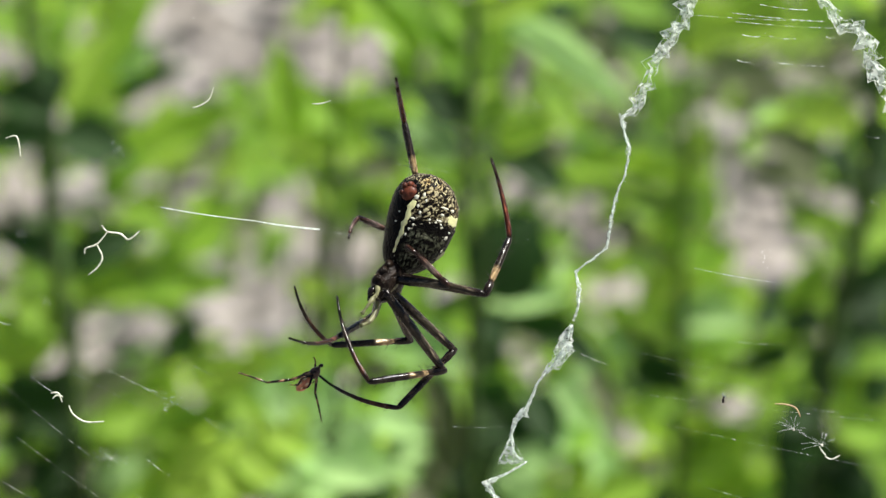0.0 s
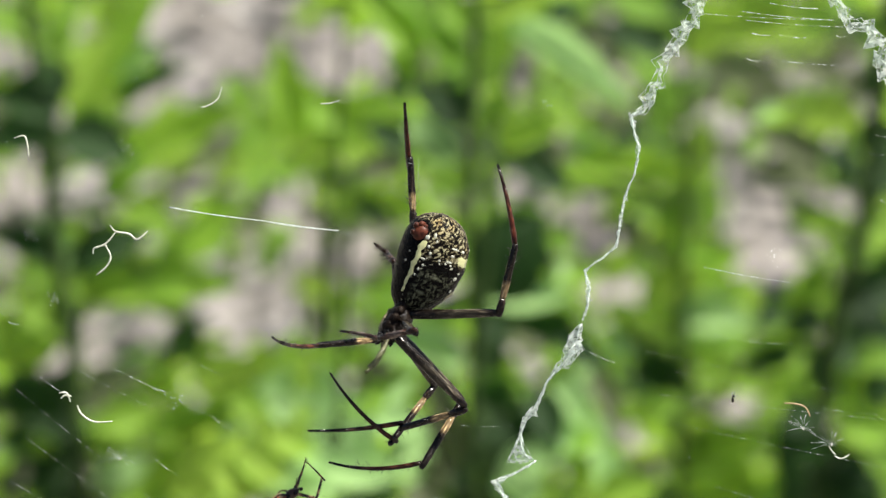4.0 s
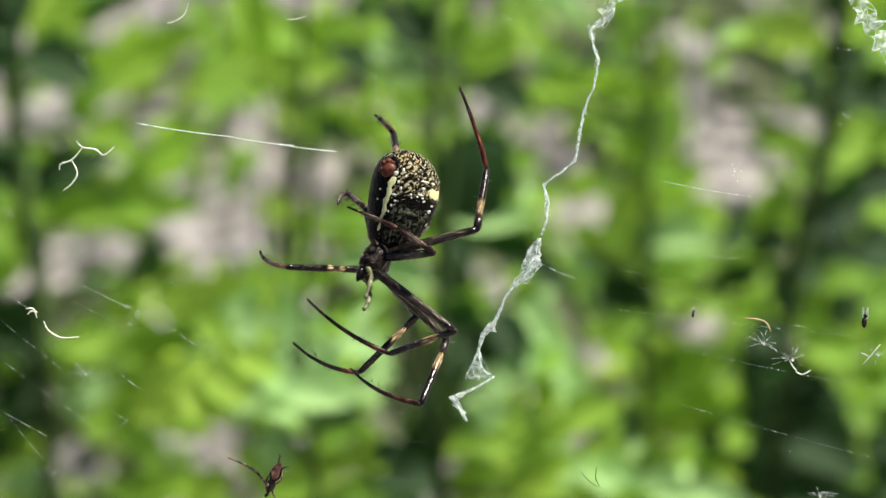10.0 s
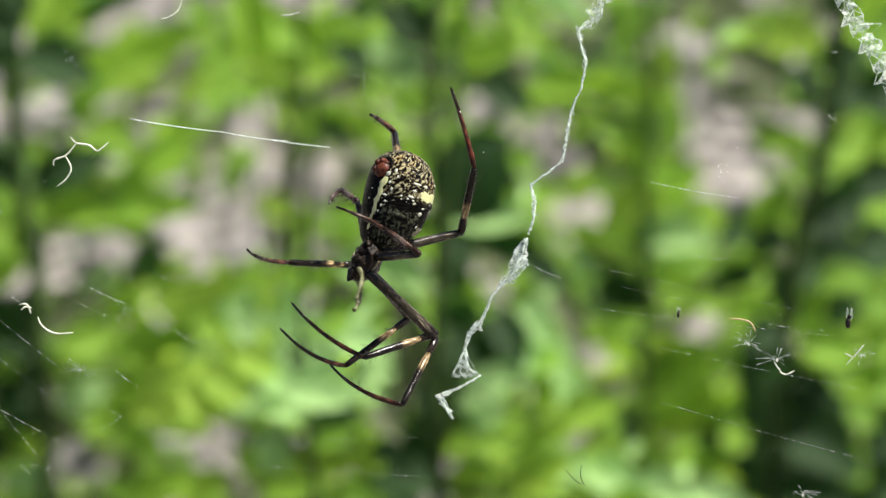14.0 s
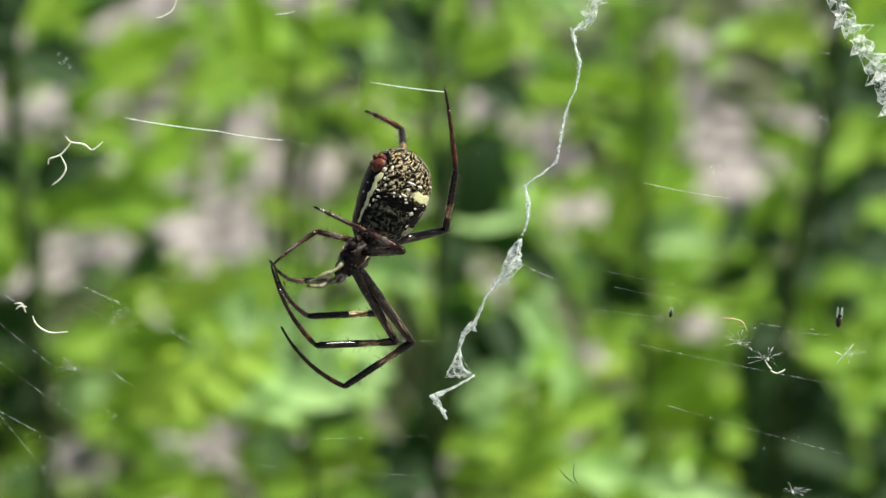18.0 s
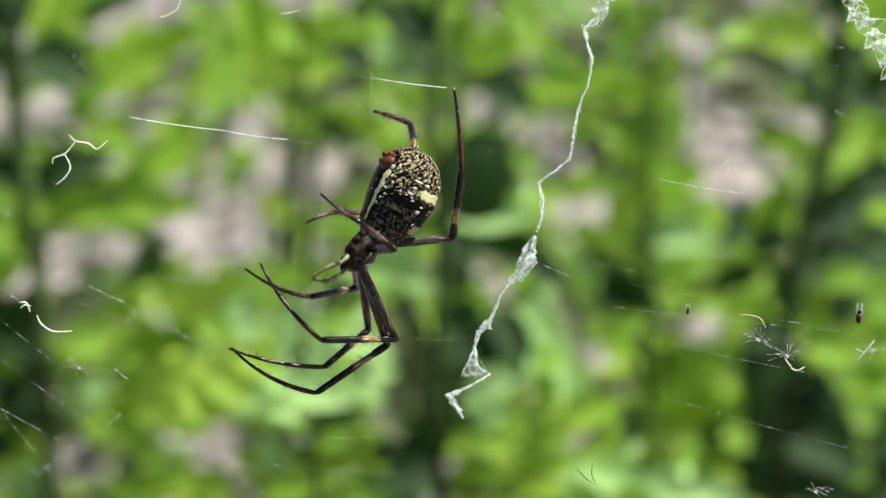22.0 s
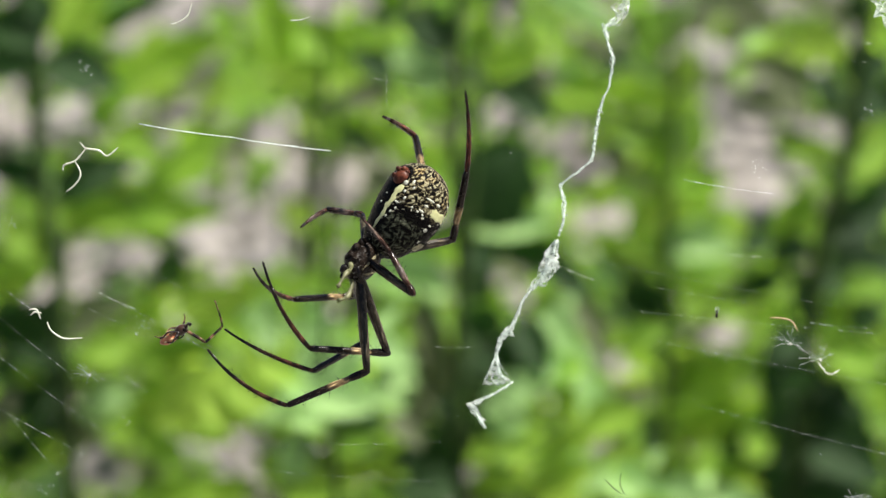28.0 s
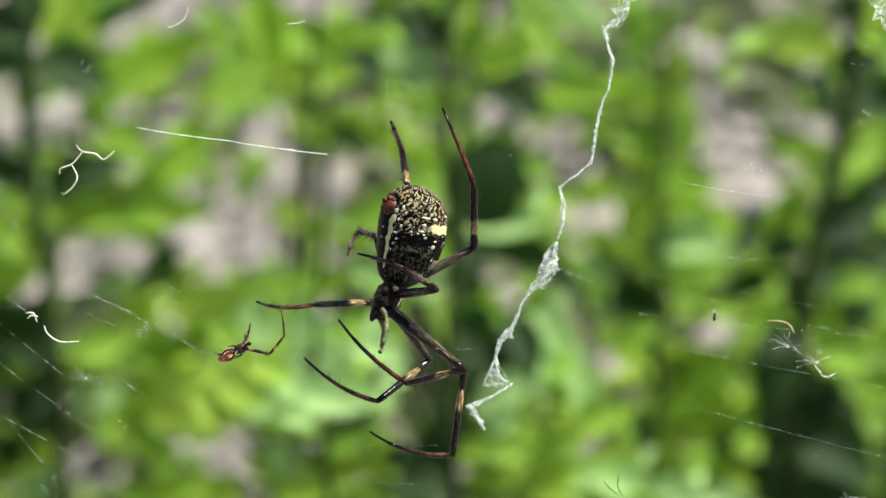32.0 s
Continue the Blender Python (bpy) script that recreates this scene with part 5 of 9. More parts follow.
    for dx, dy, h, r in ((0.1, -0.1, 0.95, 1.1), (-0.55, 0.75, 0.75, 0.42), (0.1, 0.95, 0.7, 0.42), (-0.8, -0.1, 0.7, 0.4), (0.6, 0.7, 0.7, 0.35)):
        bm = bmesh.new()
        c = base + Vector((dx, dy, -0.4)) * MM
        tube(bm, [c, c + Vector((-0.2, 0.1, h * 0.6)) * MM, c + Vector((-0.25, 0.15, h)) * MM, c + Vector((-0.25, 0.15, h * 1.12)) * MM], [r * MM, r * 0.95 * MM, r * 0.6 * MM, 0.1 * MM], 12)
        part("spinneret", bm, RED, abdomen, "dull red-brown spinneret")
    # front body
    CARA = plain("dark carapace", (0.009, 0.006, 0.0042), 0.3, 0.08, 1100, 0.95, 0.0006)
    GREY = plain("grey downy carapace", (0.04, 0.034, 0.022), 0.5, 0.1, 1500, 0.7)
    bm = bmesh.new()
    blob(bm, Vector((0, 2.5, 0)) * MM, (2.45 * MM, 3.0 * MM, 1.7 * MM), 20)
    blob(bm, Vector((0, 4.4, 0.15)) * MM, (1.25 * MM, 1.3 * MM, 1.05 * MM), 16)
    tube(bm, [Vector((0, -0.6, 0)) * MM, Vector((0, 0.6, 0)) * MM], [0.8 * MM, 1.1 * MM], 10)
    carapace = part("carapace", bm, CARA, root, "dark downy carapace")
    DOWN = plain("silver down", (0.09, 0.085, 0.065), 0.4, 0.3, 2500, 0.5)
    bm = bmesh.new()
    for _ in range(150):
        a, h = rng.uniform(0, 6.283), rng.uniform(-0.9, 0.9)
        r = math.sqrt(1 - h * h)
        nrm = Vector((r * math.cos(a), h, r * math.sin(a)))
        p = Vector((0, 2.5, 0)) * MM + Vector((nrm.x * 2.15, nrm.y * 2.9, nrm.z * 1.6)) * MM
        tube(bm, [p, p + (nrm * 0.12 + Vector((rng.uniform(-0.2, 0.2), 0.35, rng.uniform(-0.2, 0.2)))) * MM], [0.028 * MM, 0.01 * MM], 3, cap=False)
    part("down", bm, DOWN, carapace, "short silvery hairs")
    bm = bmesh.new()
    blob(bm, Vector((0, 2.2, -1.05)) * MM, (1.2 * MM, 1.7 * MM, 0.7 * MM), 14)
    part("breastplate", bm, GREY, carapace)
    STREAK = plain("pale streak", (0.16, 0.14, 0.08), 0.45, 0.15, 2500, 0.8)
    for x0, x1 in ((-0.9, -0.35), (0.9, 0.35)):
        for z in (1.55, -1.6):
            bm = bmesh.new()
            line = smooth_line([Vector((x0, 1.0, z * 0.75)) * MM, Vector((x0 * 1.1, 2.4, z)) * MM, Vector((x1, 4.2, z * 0.85)) * MM], 5)
            tube(bm, line, [0.16 * MM * (1 + 0.5 * math.sin(k * 1.9)) for k in range(len(line))], 6)
            part("pale_streak", bm, STREAK, carapace)
    for s in (-1, 1):
        for y, x in ((0.9, 1.7), (2.0, 2.2), (3.2, 2.1), (4.1, 1.6)):
            bm = bmesh.new()
            tube(bm, [Vector((s * 0.6, y + 0.1, -0.9)) * MM, Vector((s * x * 0.7, y, -0.8)) * MM, Vector((s * (x + 0.5), y - 0.1, -0.3)) * MM], [0.5 * MM, 0.62 * MM, 0.5 * MM], 10)
            part("coxa", bm, CARA, carapace)
    for x in (-0.45, 0.45):
        bm = bmesh.new()
        tube(bm, [Vector((x, 4.6, -0.3)) * MM, Vector((x, 5.5, -0.6)) * MM, Vector((x, 6.2, -0.5)) * MM], [0.5 * MM, 0.5 * MM, 0.15 * MM], 10)
        part("fang_base", bm, BLACK, carapace)
    for x, y in ((-0.3, 5.35), (0.3, 5.35), (-0.32, 5.05), (0.32, 5.05), (-0.85, 4.95), (0.85, 4.95)):
        bm = bmesh.new()
        blob(bm, Vector((x, y, 1.0 if abs(x) < 0.5 else 0.7)) * MM, (0.17 * MM,) * 3, 8)
        part("eye", bm, BLACK, carapace, "glossy black eye")
    PALP = translucent_skin("pale palp", (0.2, 0.2, 0.11), (0.34, 0.36, 0.17))
    palps = []
    for s in (-1, 1):
        bm = bmesh.new()
        pts = smooth_line([Vector((0, 0, 0)), Vector((s * 0.4, 2.1, -0.1)) * MM, Vector((s * 0.8, 3.8, -0.9)) * MM, Vector((s * 0.1, 5.3, -2.0)) * MM], 4)
        tube(bm, pts, [0.3 * MM + 0.08 * MM * math.sin(k * 1.1) - 0.006 * k * MM for k in range(len(pts))], 8)
        for k in range(44):
            p = pts[rng.randrange(3, len(pts))]
            d = Vector((rng.uniform(-1, 1), rng.uniform(-0.2, 1), rng.uniform(-1, 1))).normalized()
            tube(bm, [p, p + d * 0.75 * MM], [0.03 * MM, 0.008 * MM], 3, cap=False)
        palp = part("palp", bm, PALP, carapace, "pale greenish bristly palp")
        palp.matrix_basis = Matrix.Translation((s * 0.9 * MM, 4.4 * MM, -0.4 * MM))
        palps.append(palp)
    legs = {}
    kinds = {
        "front": (banded("front femur", FEMUR_COL, 13.12 * MM, 0.35), banded("front tibia", TIBIA_COL, 10.67 * MM), banded("front metatarsus", META_COL, 12.15 * MM)),
        "hind": (banded("hind femur", FEMUR_COL, 12.11 * MM, 0.35), banded("hind tibia", TIBIA_COL, 8.94 * MM), banded("hind metatarsus", RED_COL, 10.57 * MM)),
        "third": (banded("third femur", FEMUR_COL, 8.34 * MM, 0.35), banded("third tibia", MOTTLE_COL, 6.24 * MM), banded("third metatarsus", MOTTLE_COL, 6.96 * MM)),
    }
    for name, lengths, radii, kind, bowed in (
            ("far_hind", (12.11, 8.94, 10.57), (0.55, 0.46, 0.33), "hind", 0.3),
            ("near_hind", (12.11, 8.94, 10.57), (0.56, 0.46, 0.31), "hind", 0.35),
            ("near_third", (8.34, 6.24, 6.96), (0.52, 0.4, 0.27), "third", 0.2),
            ("far_third", (8.34, 6.24, 6.96), (0.46, 0.38, 0.27), "third", 0.3),
            ("near_second", (13.12, 10.67, 12.15), (0.56, 0.44, 0.28), "front", 0.85),
            ("far_second", (13.12, 10.67, 12.15), (0.52, 0.42, 0.27), "front", 0.85),
            ("near_first", (13.12, 10.67, 12.15), (0.56, 0.44, 0.28), "front", 0.95),
            ("far_first", (13.12, 10.67, 12.15), (0.52, 0.42, 0.27), "front", 0.8)):
        legs[name] = leg(root, lengths, radii, kinds[kind], rng, bowed)
    return root, abdomen, carapace, legs, palps


def build_male():
    """The tiny male: a red-brown abdomen, dark front body and long thin banded legs."""
    rng = random.Random(4)
    root = tagged(new("small_spider"), "tiny reddish-brown male spider on the web", "spider")
    AB = plain("red brown abdomen", (0.34, 0.125, 0.062), 0.3, 0.3, 1600, 0.5)
    bm = bmesh.new()
    rings = []
    for k in range(15):
        t = k / 14
        r = math.sin(math.pi * min(1, 0.04 + 0.94 * t ** 0.85)) ** 0.7
        rings.append([bm.verts.new(Vector((-0.75 - 2.35 * t, 0.78 * r * math.sin(a) * (1 + 0.05 * math.sin(9 * t)), 0.76 * r * math.cos(a))) * MM)
                      for a in (2 * math.pi * j / 18 for j in range(18))])
    for a, b in zip(rings, rings[1:]):
        for j in range(18):
            bm.faces.new((a[j], a[(j + 1) % 18], b[(j + 1) % 18], b[j]))
    bm.faces.new(rings[0][::-1])
    bm.faces.new(rings[-1])
    ab = part("abdomen", bm, AB, root, "glossy reddish-brown abdomen with pale marks")
    PALE = plain("pale buff mark", (0.42, 0.34, 0.2), 0.4, 0.3, 3000, 0.3)
    for x, y, z, sx, sy in ((-1.3, 0.36, 0.66, 0.3, 0.14), (-2.0, 0.3, 0.62, 0.34, 0.12), (-1.6, -0.3, 0.7, 0.26, 0.12), (-2.4, -0.2, 0.6, 0.18, 0.1), (-1.5, 0.74, 0.2, 0.4, 0.06)):
        bm = bmesh.new()
        blob(bm, Vector((x, y, z)) * MM, (sx * MM, sy * MM, 0.07 * MM), 10)
        part("pale_mark", bm, PALE, ab)
    bm = bmesh.new()
    blob(bm, Vector((0, 0.05, 0)) * MM, (0.88 * MM, 0.66 * MM, 0.52 * MM), 16)
    blob(bm, Vector((0.6, 0.12, 0.08)) * MM, (0.42 * MM, 0.36 * MM, 0.34 * MM), 12)
    BODY = plain("dark brown carapace", (0.03, 0.014, 0.009), 0.3, 0.3, 1800, 0.7)
    cara = part("carapace", bm, BODY, root, "dark brown carapace")
    for s in (-1, 1):
        bm = bmesh.new()
        tube(bm, [Vector((0.6, 0.0, s * 0.3)) * MM, Vector((1.1, 0.25, s * 0.4)) * MM, Vector((1.25, 0.1, s * 0.4)) * MM, Vector((1.5, 0.02, s * 0.4)) * MM], [0.12 * MM, 0.15 * MM, 0.28 * MM, 0.12 * MM], 8)
        part("palp", bm, DARK, cara, "swollen black palp")
    bands = [(0.0, (0.006, 0.0045, 0.004)), (0.22, (0.012, 0.008, 0.006)), (0.3, (0.2, 0.12, 0.07)), (0.42, (0.16, 0.09, 0.05)), (0.5, (0.006, 0.0045, 0.004)), (0.78, (0.01, 0.006, 0.005)), (0.86, (0.15, 0.09, 0.05))]
    LEG = banded("small banded leg", bands, 3.2 * MM)

    def piece(name, length, r0, r1, bend):
        bm = bmesh.new()
        n = 8
        line = [Vector((0, length * k / n, bend * 4 * (k / n) * (1 - k / n))) * MM for k in range(n + 1)]
        tube(bm, line, [(r0 + (r1 - r0) * k / n + 0.02 * math.sin(3.14 * k / n)) * MM for k in range(n + 1)], 9)
        ob = part(name, bm, LEG, root)
        bristles(ob, length * MM, r1 * MM, bend * MM, 22, rng, 0.38 * MM)
        return ob, length

    legs = [[piece("femur", 3.4, 0.2, 0.17, 0.1), piece("tibia", 2.9, 0.16, 0.13, 0.08), piece("tarsus", 3.8, 0.12, 0.05, 0.25)],
            [piece("femur", 2.7, 0.19, 0.15, 0.1), piece("tarsus", 3.6, 0.15, 0.05, 0.2)]]
    body = [ab, cara]
    for pts in (((0.1, 0.1, -0.3), (0.8, 0.9, -1.0), (1.3, 1.5, -1.2), (1.5, 2.2, -1.0)),
                ((-0.2, 0.1, -0.4), (-0.7, 1.0, -0.9), (-1.5, 1.3, -0.9), (-2.3, 0.9, -0.5)),
                ((-0.4, 0.0, 0.4), (-1.5, -0.7, 1.2), (-2.1, -0.9, 1.1), (-2.7, -0.5, 0.6)),
                ((-0.4, 0.1, -0.4), (-0.1, -0.7, -0.9), (-0.6, -1.0, -0.8), (-1.4, -0.9, -0.5)),
                ((-0.5, 0.0, 0.4), (-1.7, 0.9, 1.0), (-2.9, 0.6, 0.8), (-3.7, 1.5, 0.5)),
                ((-0.5, 0.0, -0.4), (-1.6, 0.7, -0.9), (-2.5, 0.5, -0.8), (-3.3, 1.0, -0.5))):
        bm = bmesh.new()
        line = smooth_line([Vector((p[0] * 0.85, p[1] * 0.72, p[2])) * MM for p in pts], 5)
        n = len(line)
        tube(bm, line, [0.17 * MM * (1 - 0.7 * k / n) for k in range(n)], 7)
        for k in range(12):
            p = rng.choice(line)
            d = Vector((rng.uniform(-1, 1), rng.uniform(-1, 1), rng.uniform(-1, 1))).normalized()
            tube(bm, [p, p + d * 0.35 * MM], [0.02 * MM, 0.006 * MM], 3, cap=False)
        body.append(part("leg", bm, LEG, root))
    return root, body, legs


def build_glint_piece():
    """The thread at her hind foot; at other times a moving glint's stand-in."""
    bm = bmesh.new()
    rng = random.Random(9)
    line = [Vector((-9.2 * k / 24, 1.22 * k / 24 - 0.1 * math.sin(math.pi * k / 24), 0)) * MM for k in range(25)]
    tube(bm, line, [rng.uniform(0.045, 0.075) * MM * (1 - 0.7 * (k / 24) ** 3) for k in range(25)], 5)
    return tagged(part("glint_thread", bm, BRIGHT), "piece of white silk thread, moved to follow a glint", "spider web")


build_ground()
build_plants()
build_web()
build_debris()
spider, spider_abdomen, spider_carapace, spider_legs, spider_palps = build_spider()
male, male_body, male_legs = build_male()
glint_piece = build_glint_piece()


# ---- what moves ----
def stride(pieces, rows):
    """Key a leg: seconds, then the hip, the knee, the tibia's end and the tip, in mm from the spider's waist."""
    femur, tibia, meta = pieces
    paths = ([], [], [])
    for t, *v in rows:
        hip, knee, ankle, tip = [Vector(v[k:k + 3]) for k in (0, 3, 6, 9)]
        shin = (ankle - knee).normalized()
        foot = (tip - ankle).normalized()
        ref = shin - foot * shin.dot(foot) + Vector((0.0, -0.12, 0.1))
        paths[0].append((t, limb(hip, knee, (0.1, 0.1, 1))))
        paths[1].append((t, limb(knee, ankle, (0.1, 0.1, 1))))
        paths[2].append((t, limb(ankle, tip, ref)))
    for ob, path in zip(pieces, paths):
        walk(ob, path)


def amble(body, legs, rows):
    """Key the male: seconds, place and lens-side turn, the body's heading, then two legs' joints across the view, in mm from his waist."""
    walk(male, [(t, pose(x, y, z, rx, 0, rz)) for t, x, y, z, rx, rz, *_ in rows])
    for ob in body:
        walk(ob, [(r[0], pose(0, 0, 0, 0, 0, r[6])) for r in rows])
    for pieces, start, lean in ((legs[0], 7, 0.35), (legs[1], 13, -0.3)):
        paths = [[] for _ in pieces]
        for r in rows:
            here = Vector((0.3 * math.cos(radians(r[6])), 0.3 * math.sin(radians(r[6])), lean))
            for k, (ob, length) in enumerate(pieces):
                flat = Vector((r[start + 2 * k] - here.x, r[start + 2 * k + 1] - here.y))
                if flat.length > length:
                    flat *= length / flat.length
                deep = math.sqrt(max(0.0, length * length - flat.length_squared)) * (1 if k % 2 == 0 else -1) * (1 if lean > 0 else -1)
                there = here + Vector((flat.x, flat.y, deep))
                paths[k].append((r[0], limb(here, there, (0.3, 0.2, 1))))
                here = there
        for (ob, _), path in zip(pieces, paths):
            walk(ob, path)


def motions():
    sway = [
        (0, 0, 0.49146, 0.57112, 70, 0, 0),
        (0.5, -0.00045, 0.49256, 0.57104, 74.504, 1.462, 4.304),
        (1, -0.00098, 0.49658, 0.56972, 74.583, 1.439, 4.216),
        (1.5, -0.00237, 0.49997, 0.56874, 74.445, 1.333, 3.689),
        (2, -0.00534, 0.50467, 0.5672, 76.827, 2.387, 6.725),
        (2.5, -0.00164, 0.49569, 0.57051, 73.99, 1.706, 5.676),
        (3, 0.002, 0.48639, 0.57258, 67.303, 1.307, 3.653),
        (3.5, 0.00155, 0.48933, 0.57205, 70.152, 0.306, 0.505),
        (5.5, -0.00021, 0.49151, 0.57126, 69.992, 0, 0.008),
        (6, -0.00004, 0.49133, 0.57144, 69.67, 0.035, -0.667),
        (6.5, 0.0004, 0.4923, 0.57112, 70.205, -0.226, -1.13),
        (7, 0.00027, 0.49066, 0.57209, 68.9, -0.552, -1.796),
        (7.5, -0.00018, 0.49117, 0.57219, 69.372, -0.312, -0.406),
        (8, 0.00009, 0.49145, 0.57217, 69.182, -0.434, -1.024),
        (8.5, -0.00002, 0.48954, 0.57279, 68.877, -0.557, -1.838),
        (9, -0.0001, 0.4895, 0.57294, 68.646, -0.496, -1.875),
        (9.5, -0.00024, 0.48833, 0.57339, 68.342, -0.16, -1.021),
        (10, 0.00011, 0.48746, 0.57363, 68.858, -0.185, -1.079),
        (10.5, 0.0003, 0.48685, 0.57388, 67.842, -0.122, -0.731),
        (11, 0.00023, 0.48687, 0.57389, 67.816, -0.257, -1.16),
        (11.5, 0.00004, 0.48876, 0.57314, 70.007, -0.229, -1.248),
        (12, -0.00025, 0.48901, 0.57303, 70.026, -0.277, -1.284),
        (12.5, -0.00064, 0.49055, 0.57239, 70.246, -0.325, -1.545),
        (13, -0.00098, 0.48854, 0.57315, 70.928, 0.362, -0.086),
        (13.5, -0.001, 0.48831, 0.57325, 71.304, 0.495, 0.113),
        (14, -0.00126, 0.48882, 0.57319, 71.241, 0.607, 0.151),
        (14.5, -0.00137, 0.48871, 0.57328, 71.47, 0.928, 0.269),
        (16.5, -0.00207, 0.49079, 0.57266, 72.049, 0.93, 0.476),
        (17, -0.00217, 0.49083, 0.5725, 74.616, 1.312, 2.243),
        (17.5, -0.00161, 0.48864, 0.5732, 72.905, 1.05, 1.153),
        (18, -0.00186, 0.48898, 0.57283, 73.975, 1.469, 2.85),
        (18.5, -0.00339, 0.49015, 0.57253, 75.446, 2.195, 4.635),
        (19, -0.00268, 0.48882, 0.573, 74.696, 1.518, 2.885),
        (19.5, -0.00164, 0.48869, 0.57282, 74.232, 1.453, 2.916),
        (20, -0.00216, 0.49312, 0.57158, 71.398, -0.169, -1.581),
        (20.5, -0.00173, 0.49062, 0.57243, 73.302, 0.65, 1.196),
        (21, -0.00165, 0.49584, 0.57072, 70.254, -0.775, -2.579),
        (21.5, -0.00086, 0.49354, 0.57162, 68.168, -0.757, -1.932),
        (22, -0.00052, 0.49012, 0.57275, 67.078, -0.487, -1.146),
        (22.5, -0.00038, 0.48956, 0.57288, 67.603, -0.665, -1.83),
        (23, -0.00012, 0.48878, 0.57321, 66.882, -0.33, -0.88),
        (23.5, 0.00033, 0.48669, 0.57404, 65.301, 0.266, 0.621),
        (24, 0.00033, 0.48744, 0.57378, 64.89, -0.072, 0.211),
        (24.5, 0.0002, 0.48473, 0.57502, 62.345, -0.05, 0.49),
        (25, -0.00047, 0.48275, 0.57578, 63.194, 0.122, 0.511),
        (25.5, -0.00017, 0.48202, 0.57598, 62.109, 1.12, 2.767),
        (27.5, -0.0012, 0.47983, 0.57755, 63.403, -1.515, -2.364),
        (28, -0.00098, 0.47516, 0.57871, 61.402, -0.909, 0.036),
        (28.5, -0.00033, 0.4744, 0.57946, 61.917, -1.756, -1.771),
        (29, -0.00189, 0.47853, 0.578, 64.21, -2.071, -3.448),
        (29.5, -0.0008, 0.4777, 0.57766, 63.677, -0.329, 1.396),
        (30, -0.0009, 0.47707, 0.57845, 63.828, 0.089, 2.119),
        (30.5, -0.00086, 0.47987, 0.57613, 64.958, -0.009, 1.438),
        (31, -0.00214, 0.48306, 0.57527, 64.586, -0.188, 1.156),
        (31.5, -0.00084, 0.4797, 0.577, 64.836, -0.518, 0.275),
        (32, 0.00008, 0.47777, 0.57729, 65.123, -0.799, -0.124)
    ]
